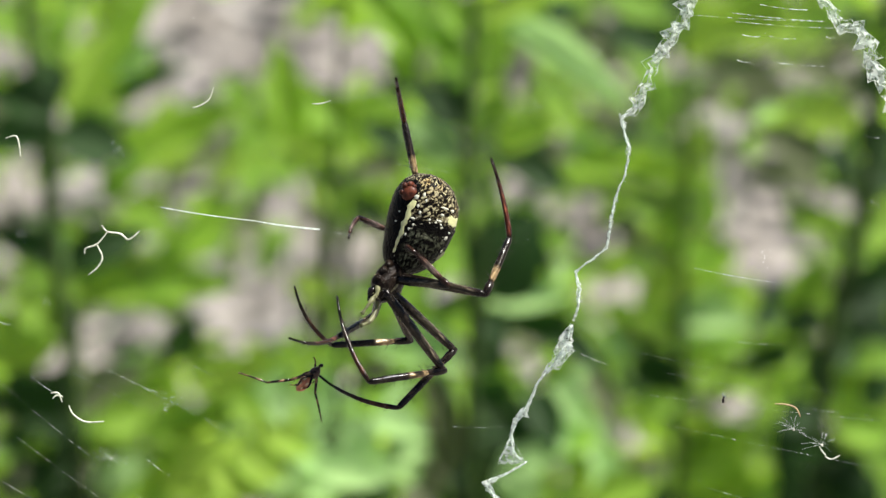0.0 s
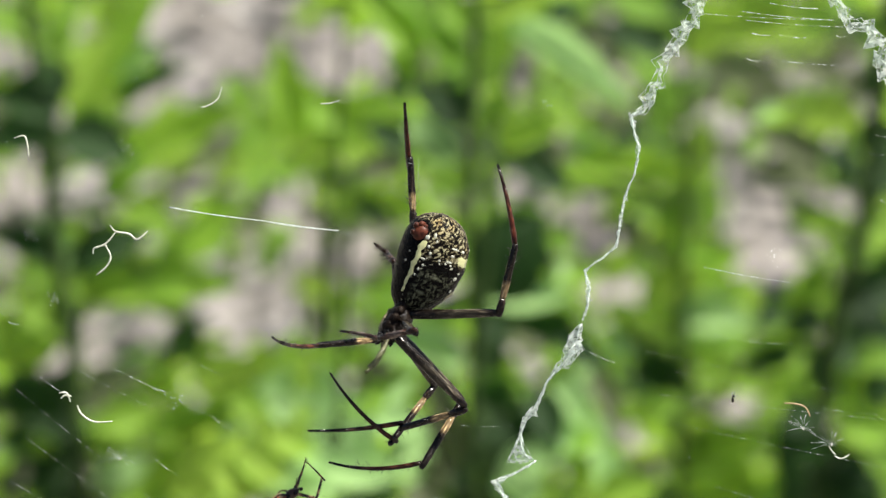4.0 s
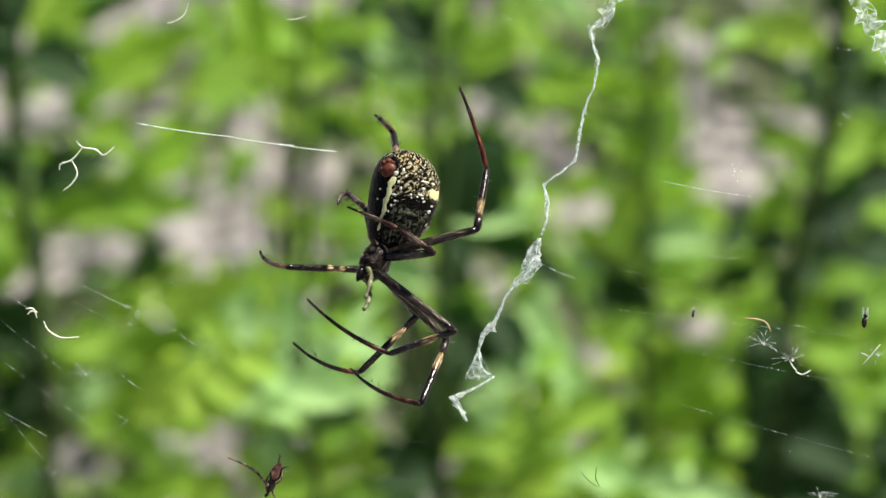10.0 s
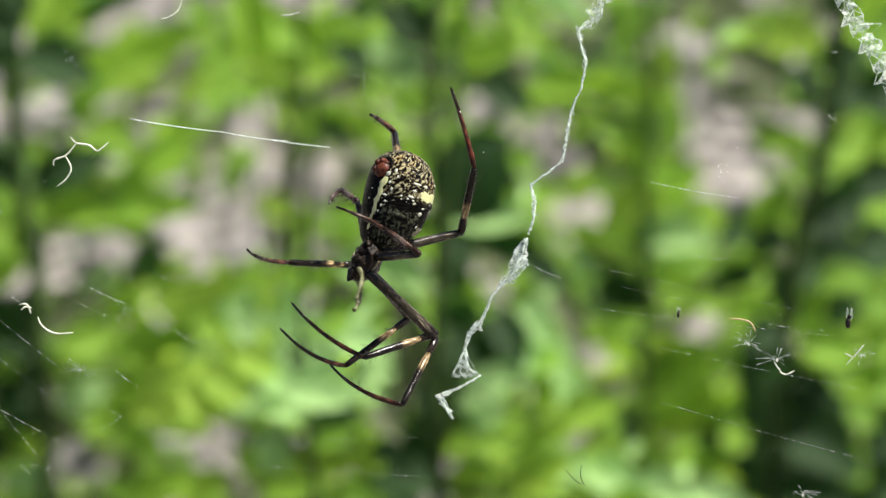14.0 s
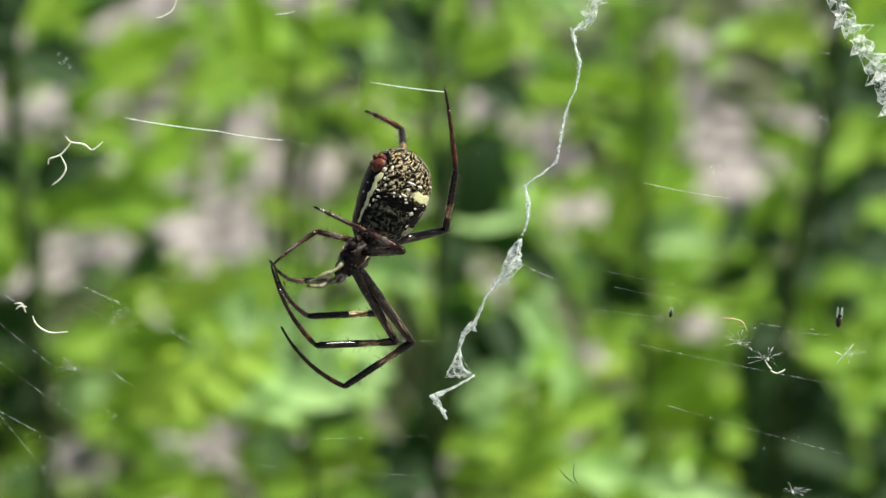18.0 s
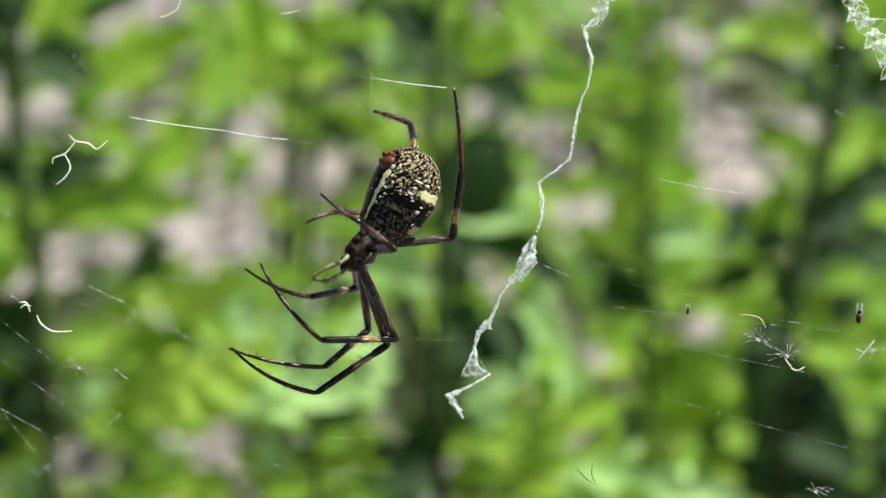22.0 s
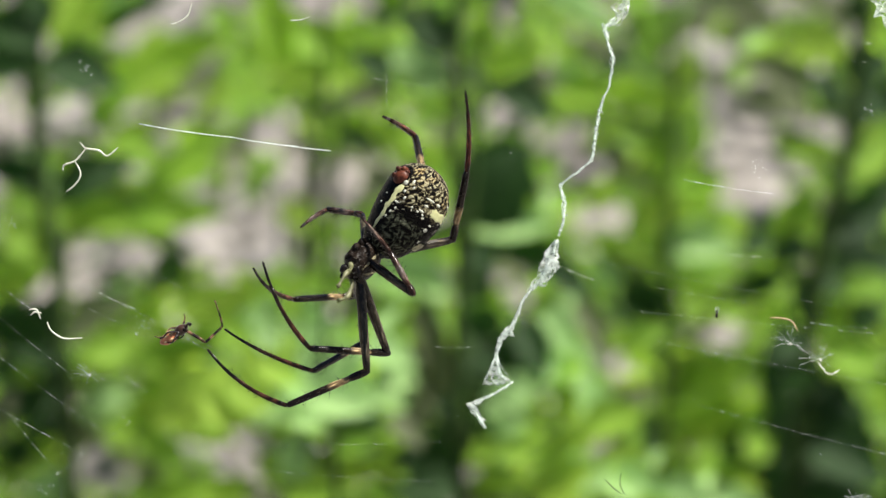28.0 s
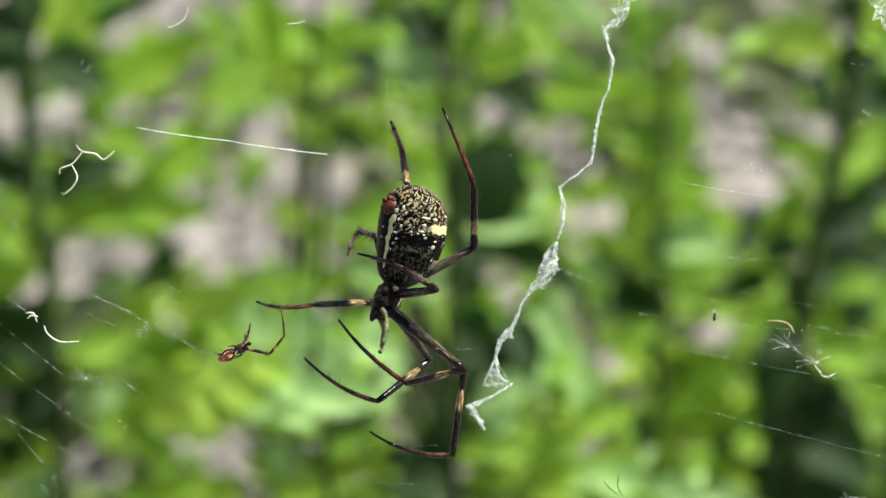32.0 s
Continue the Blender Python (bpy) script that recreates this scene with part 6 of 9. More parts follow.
    drift = [
        (0, 0, 0.49146, 0.57112, 70, 0, 0),
        (0.5, 0, 0.4916, 0.57152, 70, 0, 0),
        (1, -0.00021, 0.49172, 0.57185, 69.992, 0, 0),
        (1.5, -0.00091, 0.49187, 0.57224, 69.992, 0, -0.008),
        (2, -0.00196, 0.49199, 0.57257, 69.985, 0, -0.025),
        (2.5, -0.00007, 0.49168, 0.57172, 69.992, 0, -0.016),
        (3, 0.00147, 0.49134, 0.57079, 70, 0, 0.016),
        (3.5, 0.00077, 0.49148, 0.57119, 70, 0, 0.033),
        (5.5, 0.00089, 0.49134, 0.57079, 69.992, 0, 0.008),
        (6, 0.00086, 0.49139, 0.57093, 69.985, 0, 0.025),
        (6.5, 0.00158, 0.49156, 0.57137, 69.754, 0, 0.065),
        (7, 0.00139, 0.49176, 0.57175, 69.201, 0, 0.061),
        (7.5, 0.00102, 0.4919, 0.57205, 69.001, 0, -0.033),
        (8, 0.0013, 0.49185, 0.57189, 68.936, 0, -0.114),
        (8.5, 0.00105, 0.49176, 0.57165, 68.932, 0, -0.323),
        (9, 0.00099, 0.49178, 0.57169, 68.925, 0, -0.441),
        (9.5, 0.0008, 0.4919, 0.57199, 68.925, 0, -0.482),
        (10, 0.00109, 0.49179, 0.57169, 68.925, 0, -0.49),
        (10.5, 0.00121, 0.49179, 0.57169, 68.925, 0, -0.492),
        (11, 0.00112, 0.49182, 0.57179, 68.925, 0, -0.495),
        (11.5, 0.00114, 0.49182, 0.57179, 68.925, 0, -0.497),
        (12, 0.00105, 0.49186, 0.57189, 68.925, 0, -0.499),
        (12.5, 0.00074, 0.49182, 0.57178, 68.924, 0, -0.501),
        (13, 0.00066, 0.49182, 0.57177, 68.923, 0, -0.503),
        (13.5, 0.00046, 0.4919, 0.57197, 68.922, 0, -0.505),
        (14, 0.00048, 0.49197, 0.57216, 68.921, 0, -0.507),
        (14.5, 0.00028, 0.49197, 0.57214, 68.918, 0, -0.508),
        (16.5, -0.00031, 0.49218, 0.57266, 68.909, 0, -0.515),
        (17, -0.00031, 0.49229, 0.57296, 68.909, 0, -0.515),
        (17.5, -0.0002, 0.49225, 0.57286, 68.909, 0, -0.515),
        (18, -0.00009, 0.49198, 0.57216, 68.909, 0, -0.515),
        (18.5, -0.00184, 0.49227, 0.57286, 68.909, 0, -0.511),
        (19, -0.00156, 0.49234, 0.57306, 68.909, 0, -0.507),
        (19.5, -0.00084, 0.4921, 0.57246, 68.909, 0, -0.503),
        (20, -0.00056, 0.49206, 0.57236, 68.909, 0, -0.499),
        (20.5, -0.00123, 0.49223, 0.57277, 68.911, 0, -0.495),
        (21, -0.00009, 0.49226, 0.5729, 68.913, 0, -0.49),
        (21.5, 0.00073, 0.49214, 0.57261, 68.915, 0, -0.486),
        (22, 0.00016, 0.49204, 0.57233, 68.917, 0, -0.482),
        (22.5, 0.00034, 0.49205, 0.57236, 68.921, 0, -0.466),
        (23, 0.00074, 0.49202, 0.57229, 68.925, 0, -0.45),
        (23.5, 0.00093, 0.49195, 0.57211, 68.927, 0, -0.447),
        (24, 0.00102, 0.49199, 0.57223, 68.93, 0, -0.444),
        (24.5, 0.00088, 0.49212, 0.57256, 68.932, 0, -0.441),
        (25, -0.00039, 0.49211, 0.57255, 68.955, 0, -0.343),
        (25.5, 0.00036, 0.49194, 0.57209, 68.925, 0, -0.343),
        (27.5, -0.00093, 0.49224, 0.57294, 69.048, 0, -0.18),
        (28, -0.00115, 0.49205, 0.57245, 69.024, 0, -0.18),
        (28.5, -0.00069, 0.4923, 0.57311, 69.078, 0, -0.221),
        (29, -0.00219, 0.49211, 0.57264, 69.094, 0, 0.041),
        (29.5, -0.00131, 0.49189, 0.57201, 69.009, 0, -0.074),
        (30, -0.00168, 0.49222, 0.57291, 69.078, 0, -0.155),
        (30.5, -0.00125, 0.49181, 0.57176, 68.932, 0, -0.131),
        (31, -0.00202, 0.49181, 0.57179, 68.948, 0, -0.016),
        (31.5, -0.00079, 0.49196, 0.57221, 69.032, 0, -0.196),
        (32, -0.00052, 0.49183, 0.57185, 69.001, 0, -0.302)
    ]
    for ob in carried_by_web:
        walk(ob, [(t, pose(*v)) for t, *v in sway])
    for ob in loose_side:
        walk(ob, [(t, pose(*v)) for t, *v in drift])
    walk(spider, [
        (0, pose(-0.00533, 0.48676, 0.56991, 70, 0, 0)),
        (0.5, pose(-0.00575, 0.48672, 0.56979, 70, 0, 0)),
        (1, pose(-0.00584, 0.48685, 0.57014, 69.992, 0, 0)),
        (1.5, pose(-0.00773, 0.48729, 0.57136, 69.992, 0, -0.008)),
        (2, pose(-0.01109, 0.48703, 0.57064, 69.985, 0, -0.025)),
        (2.5, pose(-0.00868, 0.48627, 0.56856, 69.992, 0, -0.016)),
        (3, pose(-0.0041, 0.48526, 0.5658, 70, 0, 0.016)),
        (3.5, pose(-0.00484, 0.48548, 0.5664, 70, 0, 0.033)),
        (4, pose(-0.00465, 0.48517, 0.56554, 69.998, 0, 0.027)),
        (4.5, pose(-0.00446, 0.48486, 0.56468, 69.996, 0, 0.02)),
        (5, pose(-0.00426, 0.48455, 0.56383, 69.994, 0, 0.014)),
        (5.5, pose(-0.00407, 0.48423, 0.56297, 69.992, 0, 0.008)),
        (6, pose(-0.00376, 0.48417, 0.56281, 69.985, 0, 0.025)),
        (6.5, pose(-0.00365, 0.4848, 0.56463, 69.754, 0, 0.065)),
        (7, pose(-0.00316, 0.48441, 0.56371, 69.201, 0, 0.061)),
        (7.5, pose(-0.00309, 0.48418, 0.56309, 69.001, 0, -0.033)),
        (8, pose(-0.00312, 0.48438, 0.56361, 68.936, 0, -0.114)),
        (8.5, pose(-0.00265, 0.48437, 0.56354, 68.932, 0, -0.323)),
        (9, pose(-0.00295, 0.48435, 0.56343, 68.925, 0, -0.441)),
        (9.5, pose(-0.00277, 0.48433, 0.56339, 68.925, 0, -0.482)),
        (10, pose(-0.00287, 0.48431, 0.56334, 68.925, 0, -0.49)),
        (10.5, pose(-0.00286, 0.48431, 0.56333, 68.925, 0, -0.492)),
        (11, pose(-0.00286, 0.48431, 0.56333, 68.925, 0, -0.495)),
        (11.5, pose(-0.00286, 0.48431, 0.56333, 68.925, 0, -0.497)),
        (12, pose(-0.00285, 0.48431, 0.56332, 68.925, 0, -0.499)),
        (12.5, pose(-0.0031, 0.48432, 0.56334, 68.924, 0, -0.501)),
        (13, pose(-0.00335, 0.48433, 0.56336, 68.923, 0, -0.503)),
        (13.5, pose(-0.0036, 0.48434, 0.56338, 68.922, 0, -0.505)),
        (14, pose(-0.00385, 0.48435, 0.5634, 68.921, 0, -0.507)),
        (14.5, pose(-0.0041, 0.48438, 0.56349, 68.918, 0, -0.508)),
        (15, pose(-0.00436, 0.48442, 0.56358, 68.916, 0, -0.51)),
        (15.5, pose(-0.00461, 0.48446, 0.56367, 68.914, 0, -0.512)),
        (16, pose(-0.00487, 0.4845, 0.56376, 68.912, 0, -0.513)),
        (16.5, pose(-0.00512, 0.48454, 0.56386, 68.909, 0, -0.515)),
        (17, pose(-0.00537, 0.48468, 0.56423, 68.909, 0, -0.515)),
        (17.5, pose(-0.00467, 0.48478, 0.56449, 68.909, 0, -0.515)),
        (18, pose(-0.00499, 0.48456, 0.56392, 68.909, 0, -0.515)),
        (18.5, pose(-0.00563, 0.48496, 0.56494, 68.909, 0, -0.511)),
        (19, pose(-0.00618, 0.48489, 0.56475, 68.909, 0, -0.507)),
        (19.5, pose(-0.00422, 0.4851, 0.56535, 68.909, 0, -0.503)),
        (20, pose(-0.00539, 0.48476, 0.56443, 68.909, 0, -0.499)),
        (20.5, pose(-0.00688, 0.48467, 0.56417, 68.911, 0, -0.495)),
        (21, pose(-0.00485, 0.48491, 0.56484, 68.913, 0, -0.49)),
        (21.5, pose(-0.00464, 0.4848, 0.56456, 68.915, 0, -0.486)),
        (22, pose(-0.00443, 0.48469, 0.56428, 68.917, 0, -0.482)),
        (22.5, pose(-0.00372, 0.48473, 0.56441, 68.921, 0, -0.466)),
        (23, pose(-0.00301, 0.48477, 0.56454, 68.925, 0, -0.45)),
        (23.5, pose(-0.00296, 0.4847, 0.56434, 68.927, 0, -0.447)),
        (24, pose(-0.0029, 0.48462, 0.56414, 68.93, 0, -0.444)),
        (24.5, pose(-0.00297, 0.48461, 0.56411, 68.932, 0, -0.441)),
        (25, pose(-0.00384, 0.48465, 0.56425, 68.955, 0, -0.343)),
        (25.5, pose(-0.00297, 0.48458, 0.56407, 68.925, 0, -0.343)),
        (26, pose(-0.00327, 0.48466, 0.56429, 68.955, 0, -0.302)),
        (26.5, pose(-0.00357, 0.48474, 0.5645, 68.986, 0, -0.262)),
        (27, pose(-0.00387, 0.48482, 0.56472, 69.017, 0, -0.221)),
        (27.5, pose(-0.00417, 0.4849, 0.56494, 69.048, 0, -0.18)),
        (28, pose(-0.00677, 0.48447, 0.56378, 69.024, 0, -0.18)),
        (28.5, pose(-0.00523, 0.48369, 0.56176, 69.078, 0, -0.221)),
        (29, pose(-0.00526, 0.48302, 0.56008, 69.094, 0, 0.041)),
        (29.5, pose(-0.00437, 0.48288, 0.5597, 69.009, 0, -0.074)),
        (30, pose(-0.00506, 0.48332, 0.56082, 69.078, 0, -0.155)),
        (30.5, pose(-0.00474, 0.4828, 0.55949, 68.932, 0, -0.131)),
        (31, pose(-0.00517, 0.4828, 0.55952, 68.948, 0, -0.016)),
        (31.5, pose(-0.00383, 0.48308, 0.5602, 69.032, 0, -0.196)),
        (32, pose(-0.00312, 0.48297, 0.5599, 69.001, 0, -0.302))
    ])
    walk(spider_abdomen, [
        (0, pose(0, 0, 0, -0.5, 0.1, -5.2)),
        (0.5, pose(0, 0, 0, -0.5, 0.1, -6.7)),
        (1, pose(0, 0, 0, -2.7, -4.9, -13.6)),
        (1.5, pose(0, 0, 0, 0.8, -10.5, -17.9)),
        (2, pose(0, 0, 0, -5.1, -7.3, -19.2)),
        (2.5, pose(0, 0, 0, 5.5, -4, -7.4)),
        (3, pose(0, 0, 0, 1, 0.2, -6.3)),
        (3.5, pose(0, 0, 0, 3.4, 0.5, -9)),
        (5.5, pose(0, 0, 0, -2.1, 0, -1.4)),
        (6, pose(0, 0, 0, 0.4, 0.4, -1.2)),
        (7, pose(0, 0, 0, -2.1, -2.4, -2.3)),
        (8, pose(0, 0, 0, -1.9, -1, -1.5)),
        (9, pose(0, 0, 0, 0, 0, 0)),
        (10, pose(0, 0, 0, -1.5, 0, -0.1)),
        (12, pose(0, 0, 0, -1.5, -2, -0.3)),
        (14, pose(0, 0, 0, -0.8, -8.4, -4.5)),
        (16.5, pose(0, 0, 0, -0.7, -10.3, -8.5)),
        (17, pose(0, 0, 0, 0.4, -10.7, -9.8)),
        (17.5, pose(0, 0, 0, 0.2, -12.7, -8.4)),
        (18, pose(0, 0, 0, -0.4, -13.5, -11.2)),
        (18.5, pose(0, 0, 0, -0.5, -13.1, -6.3)),
        (19, pose(0, 0, 0, -4.4, -8.7, -15.7)),
        (19.5, pose(0, 0, 0, -2.9, -14, -8.9)),
        (20, pose(0, 0, 0, -0.9, -19.1, -16.5)),
        (20.5, pose(0, 0, 0, 1.4, -20.4, -19.2)),
        (21, pose(0, 0, 0, 2.2, -17.3, -13.3)),
        (22, pose(0, 0, 0, -1.5, -18.4, -13.8)),
        (23, pose(0, 0, 0, 1.4, -15.2, -10)),
        (24, pose(0, 0, 0, 0.4, -15.7, -10)),
        (25, pose(0, 0, 0, 0.2, -16.9, -9.5)),
        (25.5, pose(0, 0, 0, 1.2, -15.9, -8.5)),
        (27.5, pose(0, 0, 0, 1.4, -11.8, -8.8)),
        (28, pose(0, 0, 0, -2.7, -11.1, -19.7)),
        (28.5, pose(0, 0, 0, 3, -14.2, 0.1)),
        (29, pose(0, 0, 0, -2.3, -21.1, 0.1)),
        (29.5, pose(0, 0, 0, -1.8, -22.2, 0.3)),
        (30, pose(0, 0, 0, 0.6, -25.3, 1.2)),
        (31, pose(0, 0, 0, -4.1, -15.1, 6.9)),
        (32, pose(0, 0, 0, 1.9, -14.7, 1.6))
    ])
    walk(spider_carapace, [
        (0, limb((0, 0, 0), (-2.76, -2.77, 3.2), (1, 0.3, -0.4))),
        (0.5, limb((0, 0, 0), (-3.11, -2.99, 2.61), (1, 0.3, -0.4))),
        (1, limb((0, 0, 0), (-2.81, -2.74, 3.18), (1, 0.3, -0.4))),
        (1.5, limb((0, 0, 0), (-2.37, -2.29, 3.82), (1, 0.3, -0.4))),
        (2, limb((0, 0, 0), (-2.21, -1.59, 4.25), (1, 0.3, -0.4))),
        (2.5, limb((0, 0, 0), (-2.62, -2.09, 3.78), (1, 0.3, -0.4))),
        (3, limb((0, 0, 0), (-2.6, -2.22, 3.71), (1, 0.3, -0.4))),
        (3.5, limb((0, 0, 0), (-2.69, -3.56, 2.36), (1, 0.3, -0.4))),
        (5.5, limb((0, 0, 0), (-2.56, -3.46, 2.63), (1, 0.3, -0.4))),
        (6, limb((0, 0, 0), (-2.66, -3.36, 2.67), (1, 0.3, -0.4))),
        (7, limb((0, 0, 0), (-2.39, -3.38, 2.89), (1, 0.3, -0.4))),
        (8, limb((0, 0, 0), (-2.47, -3.59, 2.54), (1, 0.3, -0.4))),
        (9, limb((0, 0, 0), (-2.66, -3.16, 2.9), (1, 0.3, -0.4))),
        (10, limb((0, 0, 0), (-2.47, -3.05, 3.18), (1, 0.3, -0.4))),
        (12, limb((0, 0, 0), (-2.62, -3.04, 3.06), (1, 0.3, -0.4))),
        (14, limb((0, 0, 0), (-2.46, -3.15, 3.08), (1, 0.3, -0.4))),
        (16.5, limb((0, 0, 0), (-2.65, -3.4, 2.63), (1, 0.3, -0.4))),
        (17, limb((0, 0, 0), (-2.54, -3.1, 3.06), (1, 0.3, -0.4))),
        (17.5, limb((0, 0, 0), (-2.26, -3.24, 3.14), (1, 0.3, -0.4))),
        (18, limb((0, 0, 0), (-2.78, -3.12, 2.84), (1, 0.3, -0.4))),
        (18.5, limb((0, 0, 0), (-2.52, -2.47, 3.61), (1, 0.3, -0.4))),
        (19, limb((0, 0, 0), (-3.62, -3.1, 1.67), (1, 0.3, -0.4))),
        (19.5, limb((0, 0, 0), (-2.61, -2.56, 3.48), (1, 0.3, -0.4))),
        (20, limb((0, 0, 0), (-3.36, -1.91, 3.25), (1, 0.3, -0.4))),
        (20.5, limb((0, 0, 0), (-2.81, -2.67, 3.23), (1, 0.3, -0.4))),
        (21, limb((0, 0, 0), (-3.13, -1.97, 3.43), (1, 0.3, -0.4))),
        (22, limb((0, 0, 0), (-2.92, -2.74, 3.08), (1, 0.3, -0.4))),
        (23, limb((0, 0, 0), (-3.23, -2.59, 2.89), (1, 0.3, -0.4))),
        (24, limb((0, 0, 0), (-2.83, -2.47, 3.37), (1, 0.3, -0.4))),
        (25, limb((0, 0, 0), (-2.95, -2.7, 3.08), (1, 0.3, -0.4))),
        (25.5, limb((0, 0, 0), (-3.13, -2.65, 2.95), (1, 0.3, -0.4))),
        (27.5, limb((0, 0, 0), (-2.4, -2.95, 3.32), (1, 0.3, -0.4))),
        (28, limb((0, 0, 0), (-3.14, -2.27, 3.23), (1, 0.3, -0.4))),
        (28.5, limb((0, 0, 0), (-2.24, -3.1, 3.29), (1, 0.3, -0.4))),
        (29, limb((0, 0, 0), (-1.64, -3.6, 3.14), (1, 0.3, -0.4))),
        (29.5, limb((0, 0, 0), (-1.91, -3.96, 2.48), (1, 0.3, -0.4))),
        (30, limb((0, 0, 0), (-2.27, -3.14, 3.24), (1, 0.3, -0.4))),
        (31, limb((0, 0, 0), (-1.39, -3.63, 3.22), (1, 0.3, -0.4))),
        (32, limb((0, 0, 0), (-2.14, -3.54, 2.89), (1, 0.3, -0.4)))
    ])
    stride(spider_legs["far_hind"], [
        (0, -0.41, -0.42, -0.5, 2.29, 10.2, -5.66, 0.47, 18.62, -8.05, -0.45, 23.74, 1.15),
        (0.5, -0.47, -0.45, -0.59, 1.86, 10.33, -5.6, 0.74, 18.74, -8.39, -0.1, 23.65, 0.93),
        (1, -0.42, -0.41, -0.5, 2.8, 10.23, -5.31, 1.19, 18.99, -5.97, 0, 23.55, 3.49),
        (1.5, -0.36, -0.34, -0.41, 4.64, 10.33, -3.22, 3.24, 18.39, -6.8, 0.43, 22.6, 2.48),
        (2, -0.33, -0.24, -0.34, 5.78, 10.22, -0.34, 4.52, 18.19, -4.18, 1.5, 22.81, 4.83),
        (2.5, -0.39, -0.31, -0.41, 2.85, 10.88, -3.71, 2.44, 19.81, -3.71, 2.15, 25.6, 5.12),
        (3, -0.39, -0.33, -0.43, 1.25, 11.1, -4.07, 0.66, 20.02, -4.07, -0.36, 27.79, 3.02),
        (3.5, -0.4, -0.53, -0.63, 0.47, 10.11, -6.34, -0.07, 19.03, -6.34, -0.24, 27.78, -0.41),
        (5.5, -0.38, -0.52, -0.59, 2.21, 10.21, -5.58, 1.79, 13.85, -13.72, -0.6, 15.68, -3.59),
        (6, -0.4, -0.5, -0.58, 1.55, 10.32, -5.66, 0.85, 13.96, -13.79, -0.9, 15.78, -3.53),
        (7, -0.36, -0.51, -0.55, 2.03, 10.64, -4.63, 1.54, 14.71, -12.57, -0.78, 16.11, -2.36),
        (8, -0.37, -0.54, -0.6, 1.59, 10.43, -5.35, 1.03, 14.5, -13.28, -1.21, 16.18, -3.09),
        (9, -0.4, -0.47, -0.55, 1.54, 10.52, -5.25, 0.63, 14.58, -13.15, -1.4, 16.41, -2.94),
        (10, -0.37, -0.46, -0.5, 1.53, 10.62, -5.01, 0.69, 14.83, -12.85, -1.35, 16.58, -2.63),
        (12, -0.39, -0.46, -0.52, 1.51, 10.64, -5, 0.67, 14.84, -12.83, -1.43, 16.6, -2.63),
        (14, -0.37, -0.47, -0.52, 2.66, 10.52, -4.6, 1.96, 14.73, -12.45, -0.85, 16.55, -2.43),
        (16.5, -0.4, -0.51, -0.59, 3.8, 10.27, -4.17, 3.1, 14.27, -12.13, -0.2, 16.3, -2.3),
        (17, -0.38, -0.46, -0.52, 3.91, 10.57, -3.08, 3.21, 14.64, -11.01, -0.3, 16.46, -1.2),
        (17.5, -0.34, -0.49, -0.51, 4.61, 10.29, -2.97, 3.77, 14.36, -10.88, -0.3, 15.9, -1.25),
        (18, -0.42, -0.47, -0.56, 4.58, 10.2, -3.35, 4.09, 14.41, -11.22, -0.18, 16.3, -1.74),
        (18.5, -0.38, -0.37, -0.44, 3.79, 10.5, -3.79, 3.3, 14.22, -11.9, -0.56, 15.41, -2.13),
        (19, -0.54, -0.46, -0.73, 2.9, 9.31, -7, 2.2, 13.52, -14.85, -0.11, 15.34, -4.7),
        (19.5, -0.39, -0.38, -0.46, 5.11, 10.41, -0.46, 4.19, 13.57, -8.77, -0.5, 14.83, 0.61),
        (20, -0.5, -0.29, -0.49, 4.64, 10.01, -4.28, 3.44, 15.12, -11.51, -0.62, 16.11, -1.81),
        (20.5, -0.42, -0.4, -0.5, 6.42, 9.59, -0.5, 5.96, 14.15, -8.17, 1.05, 15.91, 1.03),
        (21, -0.47, -0.3, -0.47, 5.63, 9.95, -2.59, 4.02, 15.21, -9.63, -0.19, 15.77, 0.05),
        (22, -0.44, -0.41, -0.52, 5.35, 10.23, -0.52, 4.37, 14.65, -8.22, 0.09, 15.84, 1.37),
        (23, -0.48, -0.39, -0.55, 4.14, 10.73, -1.89, 3.22, 15.07, -9.64, -0.77, 16.13, 0.09),
        (24, -0.42, -0.37, -0.48, 4.18, 10.5, -3.18, 3.27, 15.06, -10.82, -0.8, 16.11, -1.12),
        (25, -0.44, -0.4, -0.52, 4.27, 10.62, -2.22, 3.36, 15.18, -9.85, -0.71, 16.23, -0.15),
        (25.5, -0.47, -0.4, -0.54, 4.08, 10.46, -3.37, 3.18, 15.05, -10.99, -0.88, 16.14, -1.3),
        (27.5, -0.36, -0.44, -0.48, 3.84, 10.37, -3.98, 3, 15.06, -11.53, -1.07, 16.33, -1.86),
        (28, -0.47, -0.34, -0.5, 5.97, 9.3, -4, 4.78, 14.7, -11.02, 0.92, 16.8, -1.4),
        (28.5, -0.34, -0.46, -0.49, 1.26, 10.92, -4.3, 0.42, 17.58, -10.2, -0.63, 19.54, 0.14),
        (29, -0.25, -0.54, -0.51, 2.92, 11.12, -1.31, 2.22, 17.43, -7.6, -0.51, 20.59, 2.11),
        (29.5, -0.29, -0.59, -0.61, 2.09, 11.12, -2.59, 1.25, 17.08, -9.2, -0.72, 20.23, 0.69),
        (30, -0.34, -0.47, -0.5, 3.2, 10.89, -2.78, 2.28, 16.71, -9.5, 0.04, 20, 0.29),
        (31, -0.21, -0.54, -0.5, 0.51, 11.45, -2.05, -0.19, 17.06, -8.97, -1.11, 20.07, 1.12),
        (32, -0.32, -0.53, -0.55, 1.37, 11.18, -3.14, 0.53, 16.79, -10.04, -0.74, 20.08, -0.08)])
